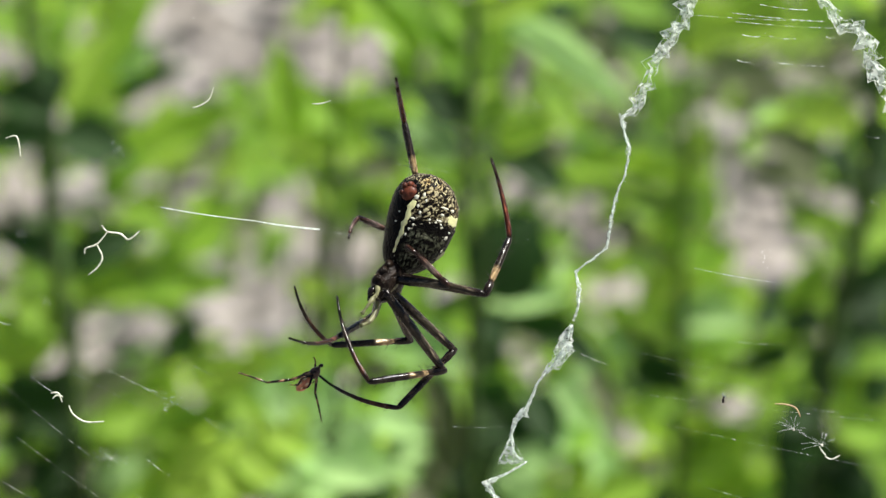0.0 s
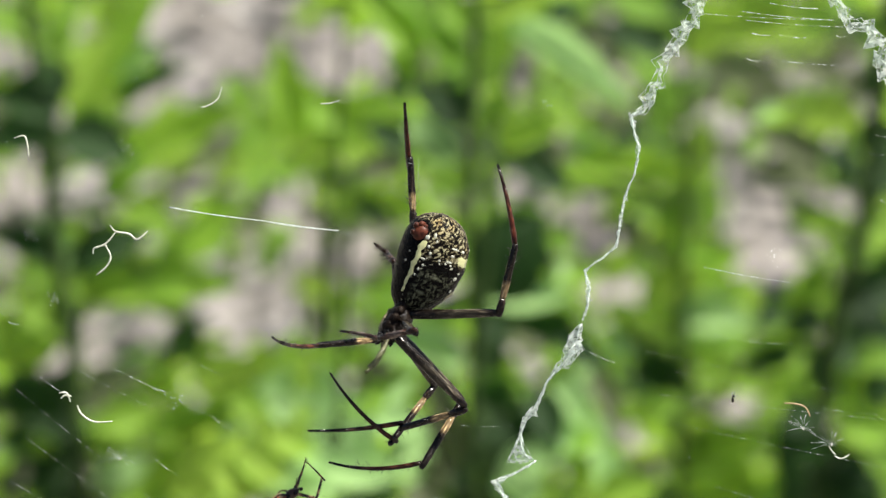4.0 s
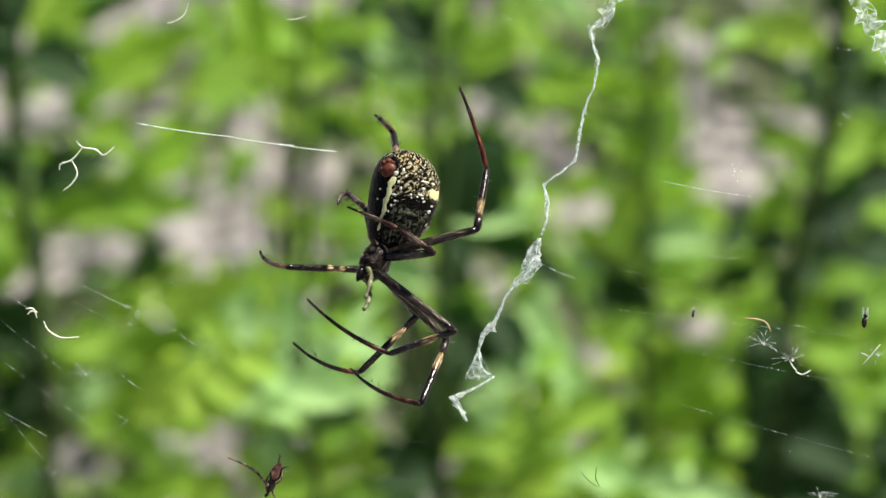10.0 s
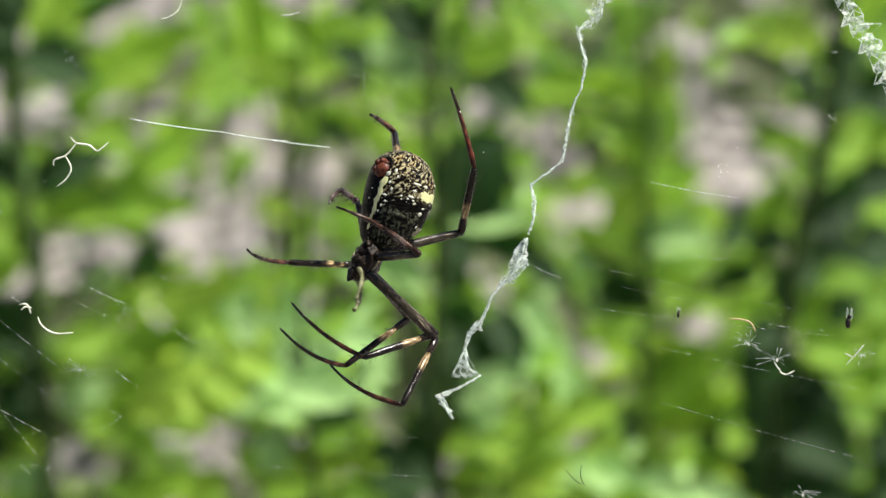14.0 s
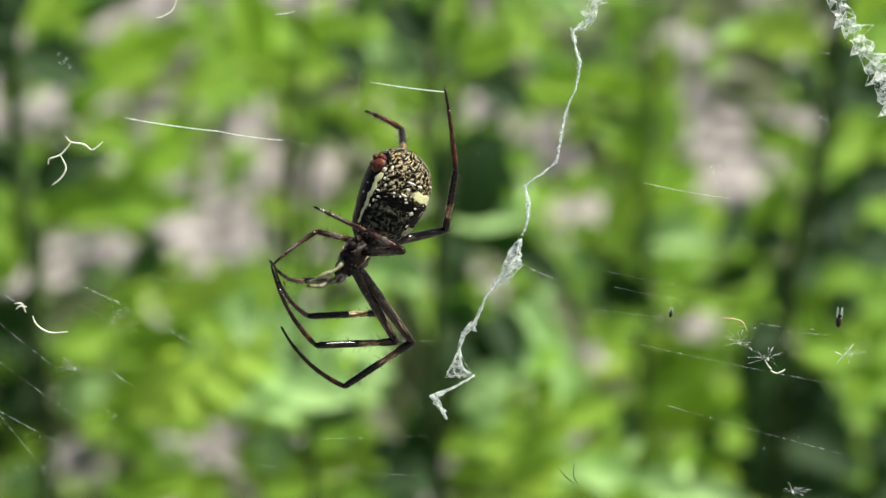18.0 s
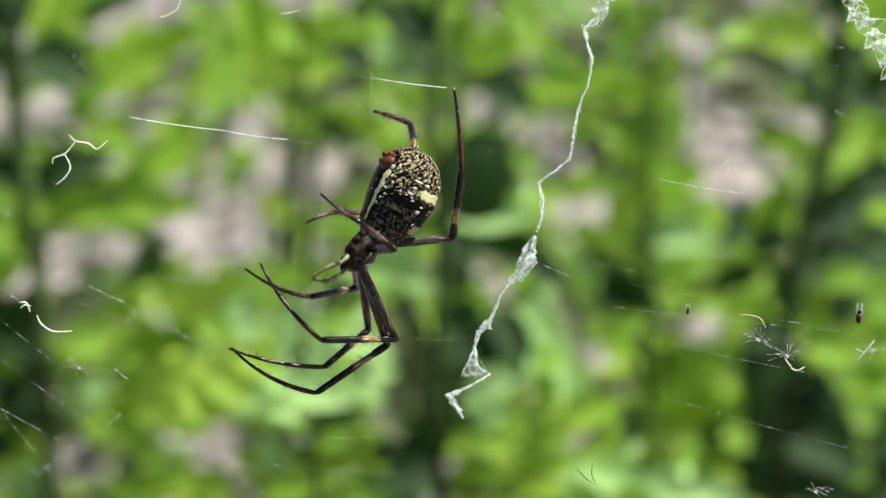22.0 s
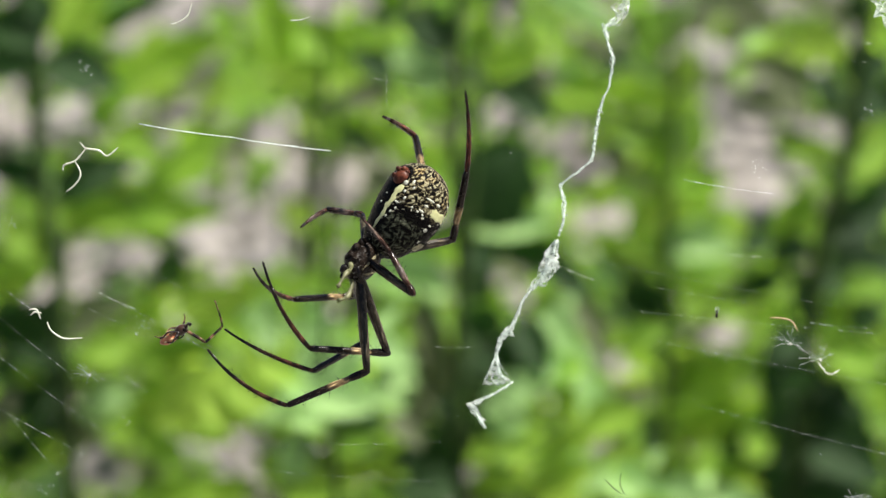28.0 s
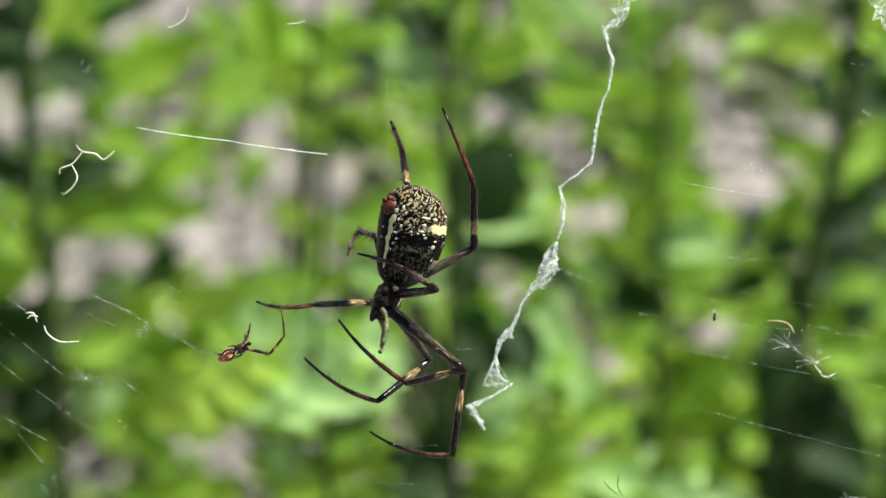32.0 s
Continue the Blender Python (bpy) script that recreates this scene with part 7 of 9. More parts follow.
    stride(spider_legs["near_hind"], [
        (0, -0.55, -0.55, 1.76, 10.49, -2.77, 6.21, 13.51, 4.1, 1.36, 11.26, 13.92, -1.85),
        (0.5, -0.62, -0.6, 1.64, 10.98, -2.64, 4.46, 13.78, 4.37, -0.31, 11.12, 14.33, -2.65),
        (1, -0.56, -0.55, 1.76, 10.02, -2.74, 7.22, 13.11, 4.62, 3.2, 11.22, 14.09, -1.1),
        (1.5, -0.47, -0.46, 1.89, 9.13, -3.84, 8.45, 12.35, 3.46, 4.42, 11.93, 12.99, -0.12),
        (2, -0.44, -0.32, 1.97, 8.66, -3.34, 9.37, 11.46, 4.16, 5.41, 12.02, 13.28, 0.09),
        (2.5, -0.52, -0.42, 1.88, 10.22, -1.04, 7.44, 12.67, 6.88, 4.12, 11.69, 16.84, 0.71),
        (3, -0.52, -0.44, 1.86, 10.72, -0.82, 6.36, 12.47, 7.94, 6.36, 11.21, 17.41, 1.84),
        (3.5, -0.54, -0.71, 1.59, 11.33, -1.11, 3.96, 13.44, 7.31, 6.11, 11.47, 17.26, 3.16),
        (5.5, -0.51, -0.69, 1.65, 10.62, 2.01, 5.58, 11.81, 10.21, 2.24, 9.57, 20.17, -0.5),
        (6, -0.53, -0.67, 1.66, 10.66, 1.9, 5.49, 12.42, 10.32, 3.05, 9.75, 19.99, -0.27),
        (7, -0.48, -0.68, 1.7, 10.65, 1.74, 5.82, 12.33, 9.94, 2.7, 9.53, 19.76, -0.03),
        (8, -0.49, -0.72, 1.63, 10.85, 1.81, 5.05, 12.6, 9.73, 1.31, 9.34, 19.78, 1.31),
        (9, -0.53, -0.63, 1.7, 11.01, 2.1, 4.16, 12.2, 9.82, -0.19, 9.05, 19.9, -0.19),
        (10, -0.49, -0.61, 1.76, 11.13, 2.42, 3.27, 12.4, 9.92, -1.42, 9.08, 19.96, -1.42),
        (12, -0.52, -0.61, 1.73, 10.91, 2.36, 4.42, 12.24, 9.94, -0.14, 8.79, 19.93, -0.14),
        (14, -0.49, -0.63, 1.74, 10.37, 1.97, -2.95, 11.98, 9.82, 1, 9.11, 19.78, -1.07),
        (16.5, -0.53, -0.68, 1.65, 9.97, 1.37, -4.03, 11.51, 9.22, -0.06, 9.48, 19.32, 2.31),
        (17, -0.51, -0.62, 1.73, 9.87, 1.45, -4.16, 11.27, 9.17, 0.13, 9.59, 19.12, 3.25),
        (17.5, -0.45, -0.65, 1.75, 10.08, 0.97, -4.01, 11.27, 8.4, 0.8, 9.52, 18.71, 2.35),
        (18, -0.56, -0.62, 1.69, 9.63, 1.58, -4.48, 10.89, 8.8, 0.63, 9.56, 18.97, 3.19),
        (18.5, -0.5, -0.49, 1.84, 10.45, 0.19, -3.28, 11.29, 8.05, 0.9, 8.91, 17.86, 4.01),
        (19, -0.72, -0.62, 1.46, 10.76, -0.01, -2.35, 12.23, 7.91, 1.51, 9.78, 18.07, 3.03),
        (19.5, -0.52, -0.51, 1.82, 10.01, -0.95, -4.14, 10.93, 7.26, -0.72, 8.96, 17.21, 2.23),
        (20, -0.67, -0.38, 1.77, 9.26, 0.19, -5.13, 10.46, 8.6, -2.37, 9.54, 18.56, 1.06),
        (20.5, -0.56, -0.53, 1.77, 8.62, 0.62, -6.04, 10.52, 8.9, -3.25, 10.94, 18.85, 0.27),
        (21, -0.63, -0.39, 1.81, 9.14, 0.13, -5.34, 10.4, 8.2, -1.7, 9.7, 18.22, 1.56),
        (22, -0.58, -0.55, 1.74, 9.7, 0.28, -4.61, 10.75, 8.48, -1.22, 9.84, 18.65, 1.51),
        (23, -0.65, -0.52, 1.7, 9.54, 0.56, -4.77, 10.24, 8.62, -0.98, 8.9, 18.58, 2.3),
        (24, -0.57, -0.49, 1.8, 9.58, 0.68, -4.71, 10.49, 9.1, -1.85, 9.02, 18.7, 2.31),
        (25, -0.59, -0.54, 1.74, 9.32, 0.46, -5.15, 10.16, 8.87, -2.26, 8.97, 18.82, 1.07),
        (25.5, -0.63, -0.53, 1.71, 9.32, 0.44, -5.13, 10.12, 8.85, -2.22, 8.83, 18.78, 1.16),
        (27.5, -0.48, -0.59, 1.79, 9.87, 0.9, -4.33, 10.5, 9.32, -1.38, 8.82, 19.13, 2.15),
        (28, -0.63, -0.45, 1.77, 9.48, 1.59, -4.59, 11.23, 10, -2.14, 11.02, 19.82, 1.77),
        (28.5, -0.45, -0.62, 1.78, 6.87, 4.61, -6.33, 9.33, 13.02, -4.59, 10.1, 23.19, -1.81),
        (29, -0.33, -0.72, 1.75, 6.92, 4.11, -6.67, 6.92, 12.53, -3.66, 5.66, 22.69, -1.06),
        (29.5, -0.38, -0.79, 1.62, 7.91, 4.45, -5.49, 8.12, 12.52, -1.64, 5.66, 22.33, 1.41),
        (30, -0.45, -0.63, 1.77, 7.54, 3.52, -6.32, 7.75, 11.94, -3.32, 6.07, 21.89, -0.2),
        (31, -0.28, -0.73, 1.77, 9.62, 4.79, -2.51, 9.41, 12.5, 2, 5.63, 21.96, -0.79),
        (32, -0.43, -0.71, 1.7, 9.5, 4.52, -2.86, 9.43, 12.23, 1.65, 5.64, 21.7, -1.14)])
    stride(spider_legs["near_third"], [
        (0, -0.97, -0.97, 2.38, 5.94, -1.72, 7, 1.94, 2.28, 4.37, -1.71, 5.09, -0.85),
        (0.5, -1.09, -1.05, 2.18, 5.86, -2.15, 6.65, 2.35, 2.41, 4.24, -2.06, 5.42, -0.21),
        (1, -0.98, -0.96, 2.38, 4.77, -2.39, 8.24, 1.75, 1.47, 4.38, -1.75, 5.18, -0.34),
        (1.5, -0.83, -0.8, 2.6, 3.94, -4.26, 8.5, 1.62, 1.21, 6.6, -1.53, 4.72, 1.49),
        (2, -0.77, -0.56, 2.75, 3.54, -4.74, 8.53, 1.65, 1.2, 8.53, -0.67, 5.22, 3.34),
        (2.5, -0.92, -0.73, 2.59, 4.26, -3.35, 8.58, 0.75, 1.55, 10.16, -1.21, 6.32, 5.49),
        (3, -0.91, -0.78, 2.56, 3.15, -3.27, 9.4, -2.32, -0.27, 9.4, -8.59, 2.74, 9.4),
        (3.5, -0.94, -1.25, 2.09, 0.47, -2.86, 10.15, -3.74, -4.61, 5.89, -10.4, -5.45, 4.07),
        (5.5, -0.9, -1.21, 2.18, 5.71, -1.15, 7.26, 1.3, 2.15, 4.35, -4.1, 4.95, 0.97),
        (6, -0.93, -1.18, 2.2, 6.11, -0.76, 6.65, 1.76, 2.25, 3.35, -4.06, 4.85, 0.56),
        (7, -0.84, -1.18, 2.27, 5.88, -1.07, 7.21, 1.33, 2.23, 4.51, -4.49, 5.03, 1.94),
        (8, -0.86, -1.26, 2.15, 5.94, -0.44, 6.9, 1.38, 2.02, 3.42, -4.44, 5.03, 1.09),
        (9, -0.93, -1.11, 2.28, 5.89, -0.7, 7.06, 1.54, 2.1, 3.57, -4.63, 5.12, 2.47),
        (10, -0.86, -1.07, 2.38, 5.95, -0.45, 7.15, 1.53, 2.56, 3.94, -4.64, 5.15, 2.05),
        (12, -0.92, -1.06, 2.33, 5.79, -0.58, 7.26, 1.37, 2.57, 4.2, -4.73, 5.03, 1.93),
        (14, -0.86, -1.1, 2.34, 5.25, -0.7, 8, 0.9, 2.46, 4.83, -4.84, 5.05, 1.9),
        (16.5, -0.93, -1.19, 2.18, 4.71, -1.16, 8.32, 0.5, 2.21, 5.18, -4.96, 5.36, 2.27),
        (17, -0.89, -1.08, 2.33, 4.47, -1.35, 8.72, 0.4, 1.81, 5.2, -5, 5.52, 2.87),
        (17.5, -0.79, -1.13, 2.36, 3.91, -1.77, 9.22, -0.3, 0.83, 5.42, -5.56, 3.07, 1.46),
        (18, -0.97, -1.09, 2.26, 4.58, -1.01, 8.47, 0.03, 1.44, 5, -6.28, 4.38, 5),
        (18.5, -0.88, -0.86, 2.53, 4.49, -3.17, 8.47, 0.63, -0.37, 4.45, -3.22, 2.79, 9.31),
        (19, -1.27, -1.08, 1.85, 4.45, -1.7, 7.89, -0.36, 2.28, 7.89, -6.34, 5.83, 7.89),
        (19.5, -0.91, -0.9, 2.48, 1.95, -1.86, 10.25, -2.96, 0.95, 7.62, -8.57, 4.8, 6.19),
        (20, -1.18, -0.67, 2.4, 4.5, -5.07, 6.64, 0.99, -0.16, 8.22, -3.08, 3.55, 3.98),
        (20.5, -0.98, -0.93, 2.39, 2.31, -2.32, 9.92, -0.7, 1.18, 5.74, -4.42, 5.53, 1.78),
        (21, -1.1, -0.69, 2.46, 2.48, -1.27, 9.97, -1.73, 1.89, 6.62, -6.29, 5.88, 3.21),
        (22, -1.02, -0.96, 2.34, 2.69, -1.12, 9.81, -1.52, 2.17, 6.59, -6.43, 5.68, 3.13),
        (23, -1.13, -0.91, 2.27, 3.08, -1.19, 9.46, -1.12, 1.96, 6.11, -6.73, 5.47, 3.96),
        (24, -0.99, -0.86, 2.44, 3.27, -0.72, 9.61, -1.43, 2.79, 7.48, -6.76, 5.45, 3.89),
        (25, -1.03, -0.94, 2.34, 2.66, -0.95, 9.82, -1.9, 2.56, 7.4, -7.16, 5.57, 3.99),
        (25.5, -1.1, -0.93, 2.29, 2.79, -1.13, 9.67, -1.8, 2.4, 7.35, -7.12, 5.26, 3.92),
        (27.5, -0.84, -1.03, 2.42, 3.84, -1.34, 9.32, -0.86, 2.3, 7.44, -6.47, 4.55, 3.99),
        (28, -1.1, -0.79, 2.39, 4.71, -5.07, 6.58, 1.76, 0.19, 4.98, -2.09, 4.74, 1.41),
        (28.5, -0.78, -1.08, 2.41, 6.17, -3.45, 6.36, 1.61, 0.05, 3.94, -2.59, 2.72, -0.91),
        (29, -0.57, -1.26, 2.36, 3.06, -1.5, 9.86, -0.94, 1.66, 6.26, -5, 3.97, 1.11),
        (29.5, -0.67, -1.39, 2.13, 3.7, -2.21, 9.18, -0.51, 1.3, 6.2, -4.71, 4.81, 1.91),
        (30, -0.79, -1.1, 2.4, 1.58, -1.03, 10.39, -2.27, 1.77, 6.37, -8.43, 5.01, 6.37),
        (31, -0.49, -1.27, 2.39, 5.77, -0.47, 7.85, 1.56, 1.28, 3.59, -4.4, 3.38, 0.69),
        (32, -0.75, -1.24, 2.27, 4.94, -0.53, 8.33, 0.88, 2.07, 4.37, -4.73, 3.82, 0.65)])
    stride(spider_legs["far_third"], [
        (0, -0.97, -0.97, 0, -0.87, 4.81, -6.02, -5.28, 6.7, -9.99, -6.33, 4.1, -3.62),
        (0.5, -1.09, -1.05, -0.21, -1.85, 5.07, -5.82, -5.15, 7.31, -10.62, -5.5, 4.02, -4.5),
        (1, -0.98, -0.96, -0.01, -1.19, 6.37, -3.97, -3.86, 7.99, -9.37, -5.12, 4.97, -3.23),
        (1.5, -0.83, -0.8, 0.22, 0.21, 7.47, 0.22, -2.58, 8.92, -5.16, -5.25, 5.07, -0.02),
        (2, -0.77, -0.56, 0.37, 1.99, 6.48, -3.15, -1.86, 7.88, -7.85, -5.37, 6.69, -1.96),
        (2.5, -0.92, -0.73, 0.2, -0.51, 4.92, -5.92, -1.56, 6.67, -11.81, -3.18, 8.22, -5.22),
        (3, -0.91, -0.78, 0.18, -0.85, 7.56, 0.18, -1.9, 9, -5.8, -3.86, 10.05, 0.79),
        (3.5, -0.94, -1.25, -0.3, -1.29, 6.61, -3.08, -2.34, 8.01, -9.06, -3.74, 9.55, -2.43),
        (5.5, -0.9, -1.21, -0.2, -2.21, 3.9, -6.66, -4.66, 5.65, -12.12, -6.06, 4.95, -5.34),
        (6, -0.93, -1.18, -0.19, -2.31, 2.95, -7.3, -5.81, 6.46, -11.08, -6.3, 5.06, -4.29),
        (7, -0.84, -1.18, -0.11, -2.53, 5.38, -4.96, -5.47, 7.28, -10.12, -6.04, 5.74, -3.36),
        (8, -0.86, -1.26, -0.23, -2.47, 4.68, -5.86, -5.28, 6.57, -11.1, -5.98, 5.52, -4.26),
        (9, -0.93, -1.11, -0.11, -2.66, 4.77, -5.76, -5.33, 6.87, -11, -6.17, 5.47, -4.23),
        (10, -0.86, -1.07, -0.01, -2.68, 5.15, -5.25, -5.13, 7.12, -10.64, -6.04, 5.58, -3.92),
        (12, -0.92, -1.06, -0.05, -2.77, 5.17, -5.27, -5.43, 7.13, -10.56, -6.13, 5.59, -3.81),
        (14, -0.86, -1.1, -0.04, -2.46, 5.76, -4.51, -4.7, 7.37, -10.1, -5.97, 5.61, -3.49),
        (16.5, -0.93, -1.19, -0.2, -1.39, 6.06, -4.28, -3.91, 7.47, -9.81, -5.81, 6.06, -3.27),
        (17, -0.89, -1.08, -0.05, -1.49, 6.57, -3.29, -3.8, 8.12, -8.87, -5.91, 6.36, -2.48),
        (17.5, -0.79, -1.13, -0.02, -1.7, 3.28, -7.04, -5.21, 3.28, -1.88, -8.71, 0.27, 3.32),
        (18, -0.97, -1.09, -0.13, -2.08, 0.39, -8.26, -6.28, 1.44, -3.78, -11.54, -2.56, -1.6),
        (18.5, -0.88, -0.86, 0.14, -1.68, 3.98, -6.6, -5.68, 3.14, -1.89, -10.73, 0.33, 1.99),
        (19, -1.27, -1.08, -0.54, 0.45, 2.3, -7.96, -2, 4.75, -2.78, -6.21, 6.51, 2.47),
        (19.5, -0.91, -0.9, 0.1, -0.85, 5.15, -5.64, -4.01, 6.55, -0.45, -7.37, 5.85, 5.6),
        (20, -1.18, -0.67, 0.02, -0.41, 4.75, -6.28, -2.87, 6.15, -0.72, -4.62, 4.75, 5.86),
        (20.5, -0.98, -0.93, 0.01, -1.05, 2.94, -7.38, -4.56, 3.29, -2.23, -8.42, 2.02, 3.42),
        (21, -1.1, -0.69, 0.08, -1.03, 5.04, -5.98, -4.54, 5.04, -0.82, -8.04, 2.59, 4.66),
        (22, -1.02, -0.96, -0.04, -0.82, 3.57, -7.04, -4.32, 3.57, -1.88, -8.18, 2.17, 3.73),
        (23, -1.13, -0.91, -0.11, -1.12, 4.07, -6.8, -4.28, 4.07, -1.42, -8.27, 2.31, 3.99),
        (24, -0.99, -0.86, 0.06, -1.29, 4.54, -6.28, -5.85, 4.33, -2.03, -9.14, 1.95, 3.61),
        (25, -1.03, -0.94, -0.04, -1.9, 4.66, -6.15, -5.75, 4.66, -1.25, -9.47, 2.21, 4.09),
        (25.5, -1.1, -0.93, -0.09, -1.73, 4.36, -6.5, -6.07, 4.29, -2.03, -9.63, 1.8, 3.4),
        (27.5, -0.84, -1.03, 0.04, -0.51, 3.71, -6.81, -6.73, 3.36, -6.81, -9.76, 0.69, -1.15),
        (28, -1.1, -0.79, 0.01, -1.74, 4.74, -6.19, -6.3, 5.44, -10.39, -9.31, 3.2, -4.54),
        (28.5, -0.78, -1.08, 0.03, -2.19, 7.13, 0.03, -4.21, 7.76, -5.84, -4.7, 3.21, -0.61),
        (29, -0.57, -1.26, -0.02, -1.64, 6.92, 1.22, -3.39, 7.13, -4.76, -5.98, 4.11, 0.94),
        (29.5, -0.67, -1.39, -0.25, -2.26, 6.21, 2.8, -4.71, 6.21, -2.93, -6.12, 2.14, 2.53),
        (30, -0.79, -1.1, 0.01, -1.92, 7.16, 0.01, -4.03, 7.03, -5.86, -5.57, 2.68, -0.65),
        (31, -0.49, -1.27, 0.01, -3, 6.4, -2.09, -4.75, 6.89, -8.06, -5.45, 3.17, -2.22),
        (32, -0.75, -1.24, -0.11, -2.63, 5.92, -3.95, -4.94, 6.76, -9.67, -6.14, 3.68, -3.56)])
    stride(spider_legs["near_second"], [
        (0, -2.07, -2.08, 3.66, 5.44, -12.23, 0.14, -3.67, -13.42, 5.56, -7.67, -3.12, 0.52),
        (0.5, -2.33, -2.24, 3.22, 5.16, -12.46, -0.18, -4.1, -14, 4.91, -7.81, -3.34, 0.41),
        (1, -2.11, -2.06, 3.65, 0.35, -13.26, -2.71, -9.12, -10.24, 1.19, -8.21, 0.97, -3.38),
        (1.5, -1.78, -1.72, 4.13, 0.22, -13.37, -1.55, -9.59, -12.25, 2.49, -12.05, -0.54, 0.38),
        (2, -1.66, -1.19, 4.45, -4.67, -12.1, -2.18, -12.59, -6.14, 1.77, -11.19, 4.37, -4.14),
        (2.5, -1.97, -1.57, 4.1, 2.99, -11.77, -2.49, -3.81, -8.75, 5.16, -4.72, 2.68, 1.15),
        (3, -1.95, -1.67, 4.04, 0.7, -14.51, 4.04, -8.21, -18.84, 0.06, -19.22, -14.98, 3.46),
        (3.5, -2.02, -2.67, 3.03, 5.2, -13.62, 3.03, -3.04, -16.53, -3.1, -14.26, -18.64, 1.06),
        (5.5, -1.92, -2.6, 3.23, 8.52, -9.98, 6.14, 1.3, -12.23, -1.39, -9.18, -6.08, -1.39),
        (6, -2, -2.52, 3.26, 8.77, -10.02, 3.26, 1.55, -12.47, -4.2, -8.79, -6.09, -4.2),
        (7, -1.79, -2.53, 3.43, 8.34, -9.69, 7.7, 0.63, -12.49, 0.87, -9.4, -6.04, -1.46),
        (8, -1.85, -2.69, 3.17, 8.6, -9.9, 6.44, 1.03, -12.71, -0.54, -9.14, -6.19, 0.76),
        (9, -2, -2.37, 3.44, 8.41, -10.03, 5.69, 0.84, -12.76, -1.32, -9.46, -6.32, -1.32),
        (10, -1.85, -2.29, 3.65, 8.4, -9.92, 6.59, 0.48, -12.86, 0.07, -9.55, -6.2, 1.71),
        (12, -1.97, -2.28, 3.56, 8.1, -10.05, 6.77, 0.53, -13.06, -0.12, -9.64, -6.54, 1.19),
        (14, -1.84, -2.36, 3.57, 7.22, -10.51, -1.28, -1.55, -13.32, 4.13, -10.45, -6.8, -0.95),
        (16.5, -1.99, -2.55, 3.23, 6.6, -11.46, -1.09, -3.83, -13.7, -1.09, -11.41, -6.21, 4.73),
        (17, -1.9, -2.32, 3.56, 6.57, -10.96, -1.51, -3.73, -13.74, -1.51, -11.52, -5.77, 3.33),
        (17.5, -1.69, -2.43, 3.62, 7.76, -10.74, -0.05, -2.26, -13.69, -2.22, -8.85, -5.13, 3.35),
        (18, -2.08, -2.34, 3.39, 3.53, -12.23, -3.13, -6.28, -12.58, 1.04, -11.54, -2.77, 5.89),
        (18.5, -1.89, -1.85, 3.97, 6.94, -10.89, 0.45, -2.52, -12.78, 5, -6.94, -3.17, -0.98),
        (19, -2.72, -2.32, 2.51, 6.2, -11.02, -1.6, -1.65, -11.37, 5.62, -6.91, -1.35, 1.22),
        (19.5, -1.96, -1.92, 3.87, 7.21, -10.62, 0.37, -0.01, -13.22, 7.79, -8.43, -4.66, 5.89),
        (20, -2.52, -1.43, 3.7, 0.99, -12.22, -2.88, -6.02, -11.38, 5.12, -13.59, -2.05, 3.31),
        (20.5, -2.11, -2, 3.68, 2.45, -12.14, -3.28, -5.61, -11.09, 3.63, -13.22, -1.61, 3.63),
        (21, -2.35, -1.48, 3.83, 2.13, -12.14, -2.36, -6.29, -12.14, 4.2, -13.81, -2.59, 4.2),
        (22, -2.19, -2.06, 3.57, 2.69, -12.2, -3.16, -6.43, -12.2, 2.4, -13.93, -2.88, 0.31),
        (23, -2.42, -1.94, 3.43, 2.38, -12.27, -3.07, -6.03, -12.97, 3.46, -13.88, -4, 1.14),
        (24, -2.12, -1.85, 3.79, 3.27, -11.59, -3.15, -5.49, -12.85, 2.81, -13.77, -4.08, 1.28),
        (25, -2.21, -2.02, 3.57, 2.31, -11.81, -3.89, -6.46, -12.87, 2.11, -14.76, -4, 2.11),
        (25.5, -2.35, -1.99, 3.47, 2.27, -12.04, -3.57, -6.56, -13.23, 2.3, -14.73, -4.24, 2.3),
        (27.5, -1.8, -2.21, 3.75, 2.65, -12.42, -3.18, -6.47, -14.17, 2.09, -13.97, -4.71, 3.39),
        (28, -2.36, -1.7, 3.68, 1.41, -12.43, -2.85, -8.05, -11.73, 2.03, -13.66, -1.22, 4.38),
        (28.5, -1.68, -2.32, 3.73, 8.27, -10.11, 0.23, 1.96, -13.62, 8.09, -6.94, -5.77, 5.51),
        (29, -1.23, -2.7, 3.62, 6.08, -9.91, -4.55, -2.34, -12.37, 1.54, -10.05, -3.95, 5.7),
        (29.5, -1.43, -2.97, 3.12, 2.65, -9.01, -7.78, -7.5, -5.72, -7.78, -10.32, 1.86, 1.28),
        (30, -1.7, -2.36, 3.69, 5.09, -10.5, -4.03, -5.43, -9.8, -5.7, -9.99, -0.82, 1.1),
        (31, -1.04, -2.72, 3.68, 10.18, -8.54, 7.17, 3.66, -12.04, -0.52, -5.8, -4.82, 1.9),
        (32, -1.6, -2.66, 3.43, 8.24, -10.2, 7.69, 1.23, -12.17, -0.11, -7.05, -4.25, 3.93)])
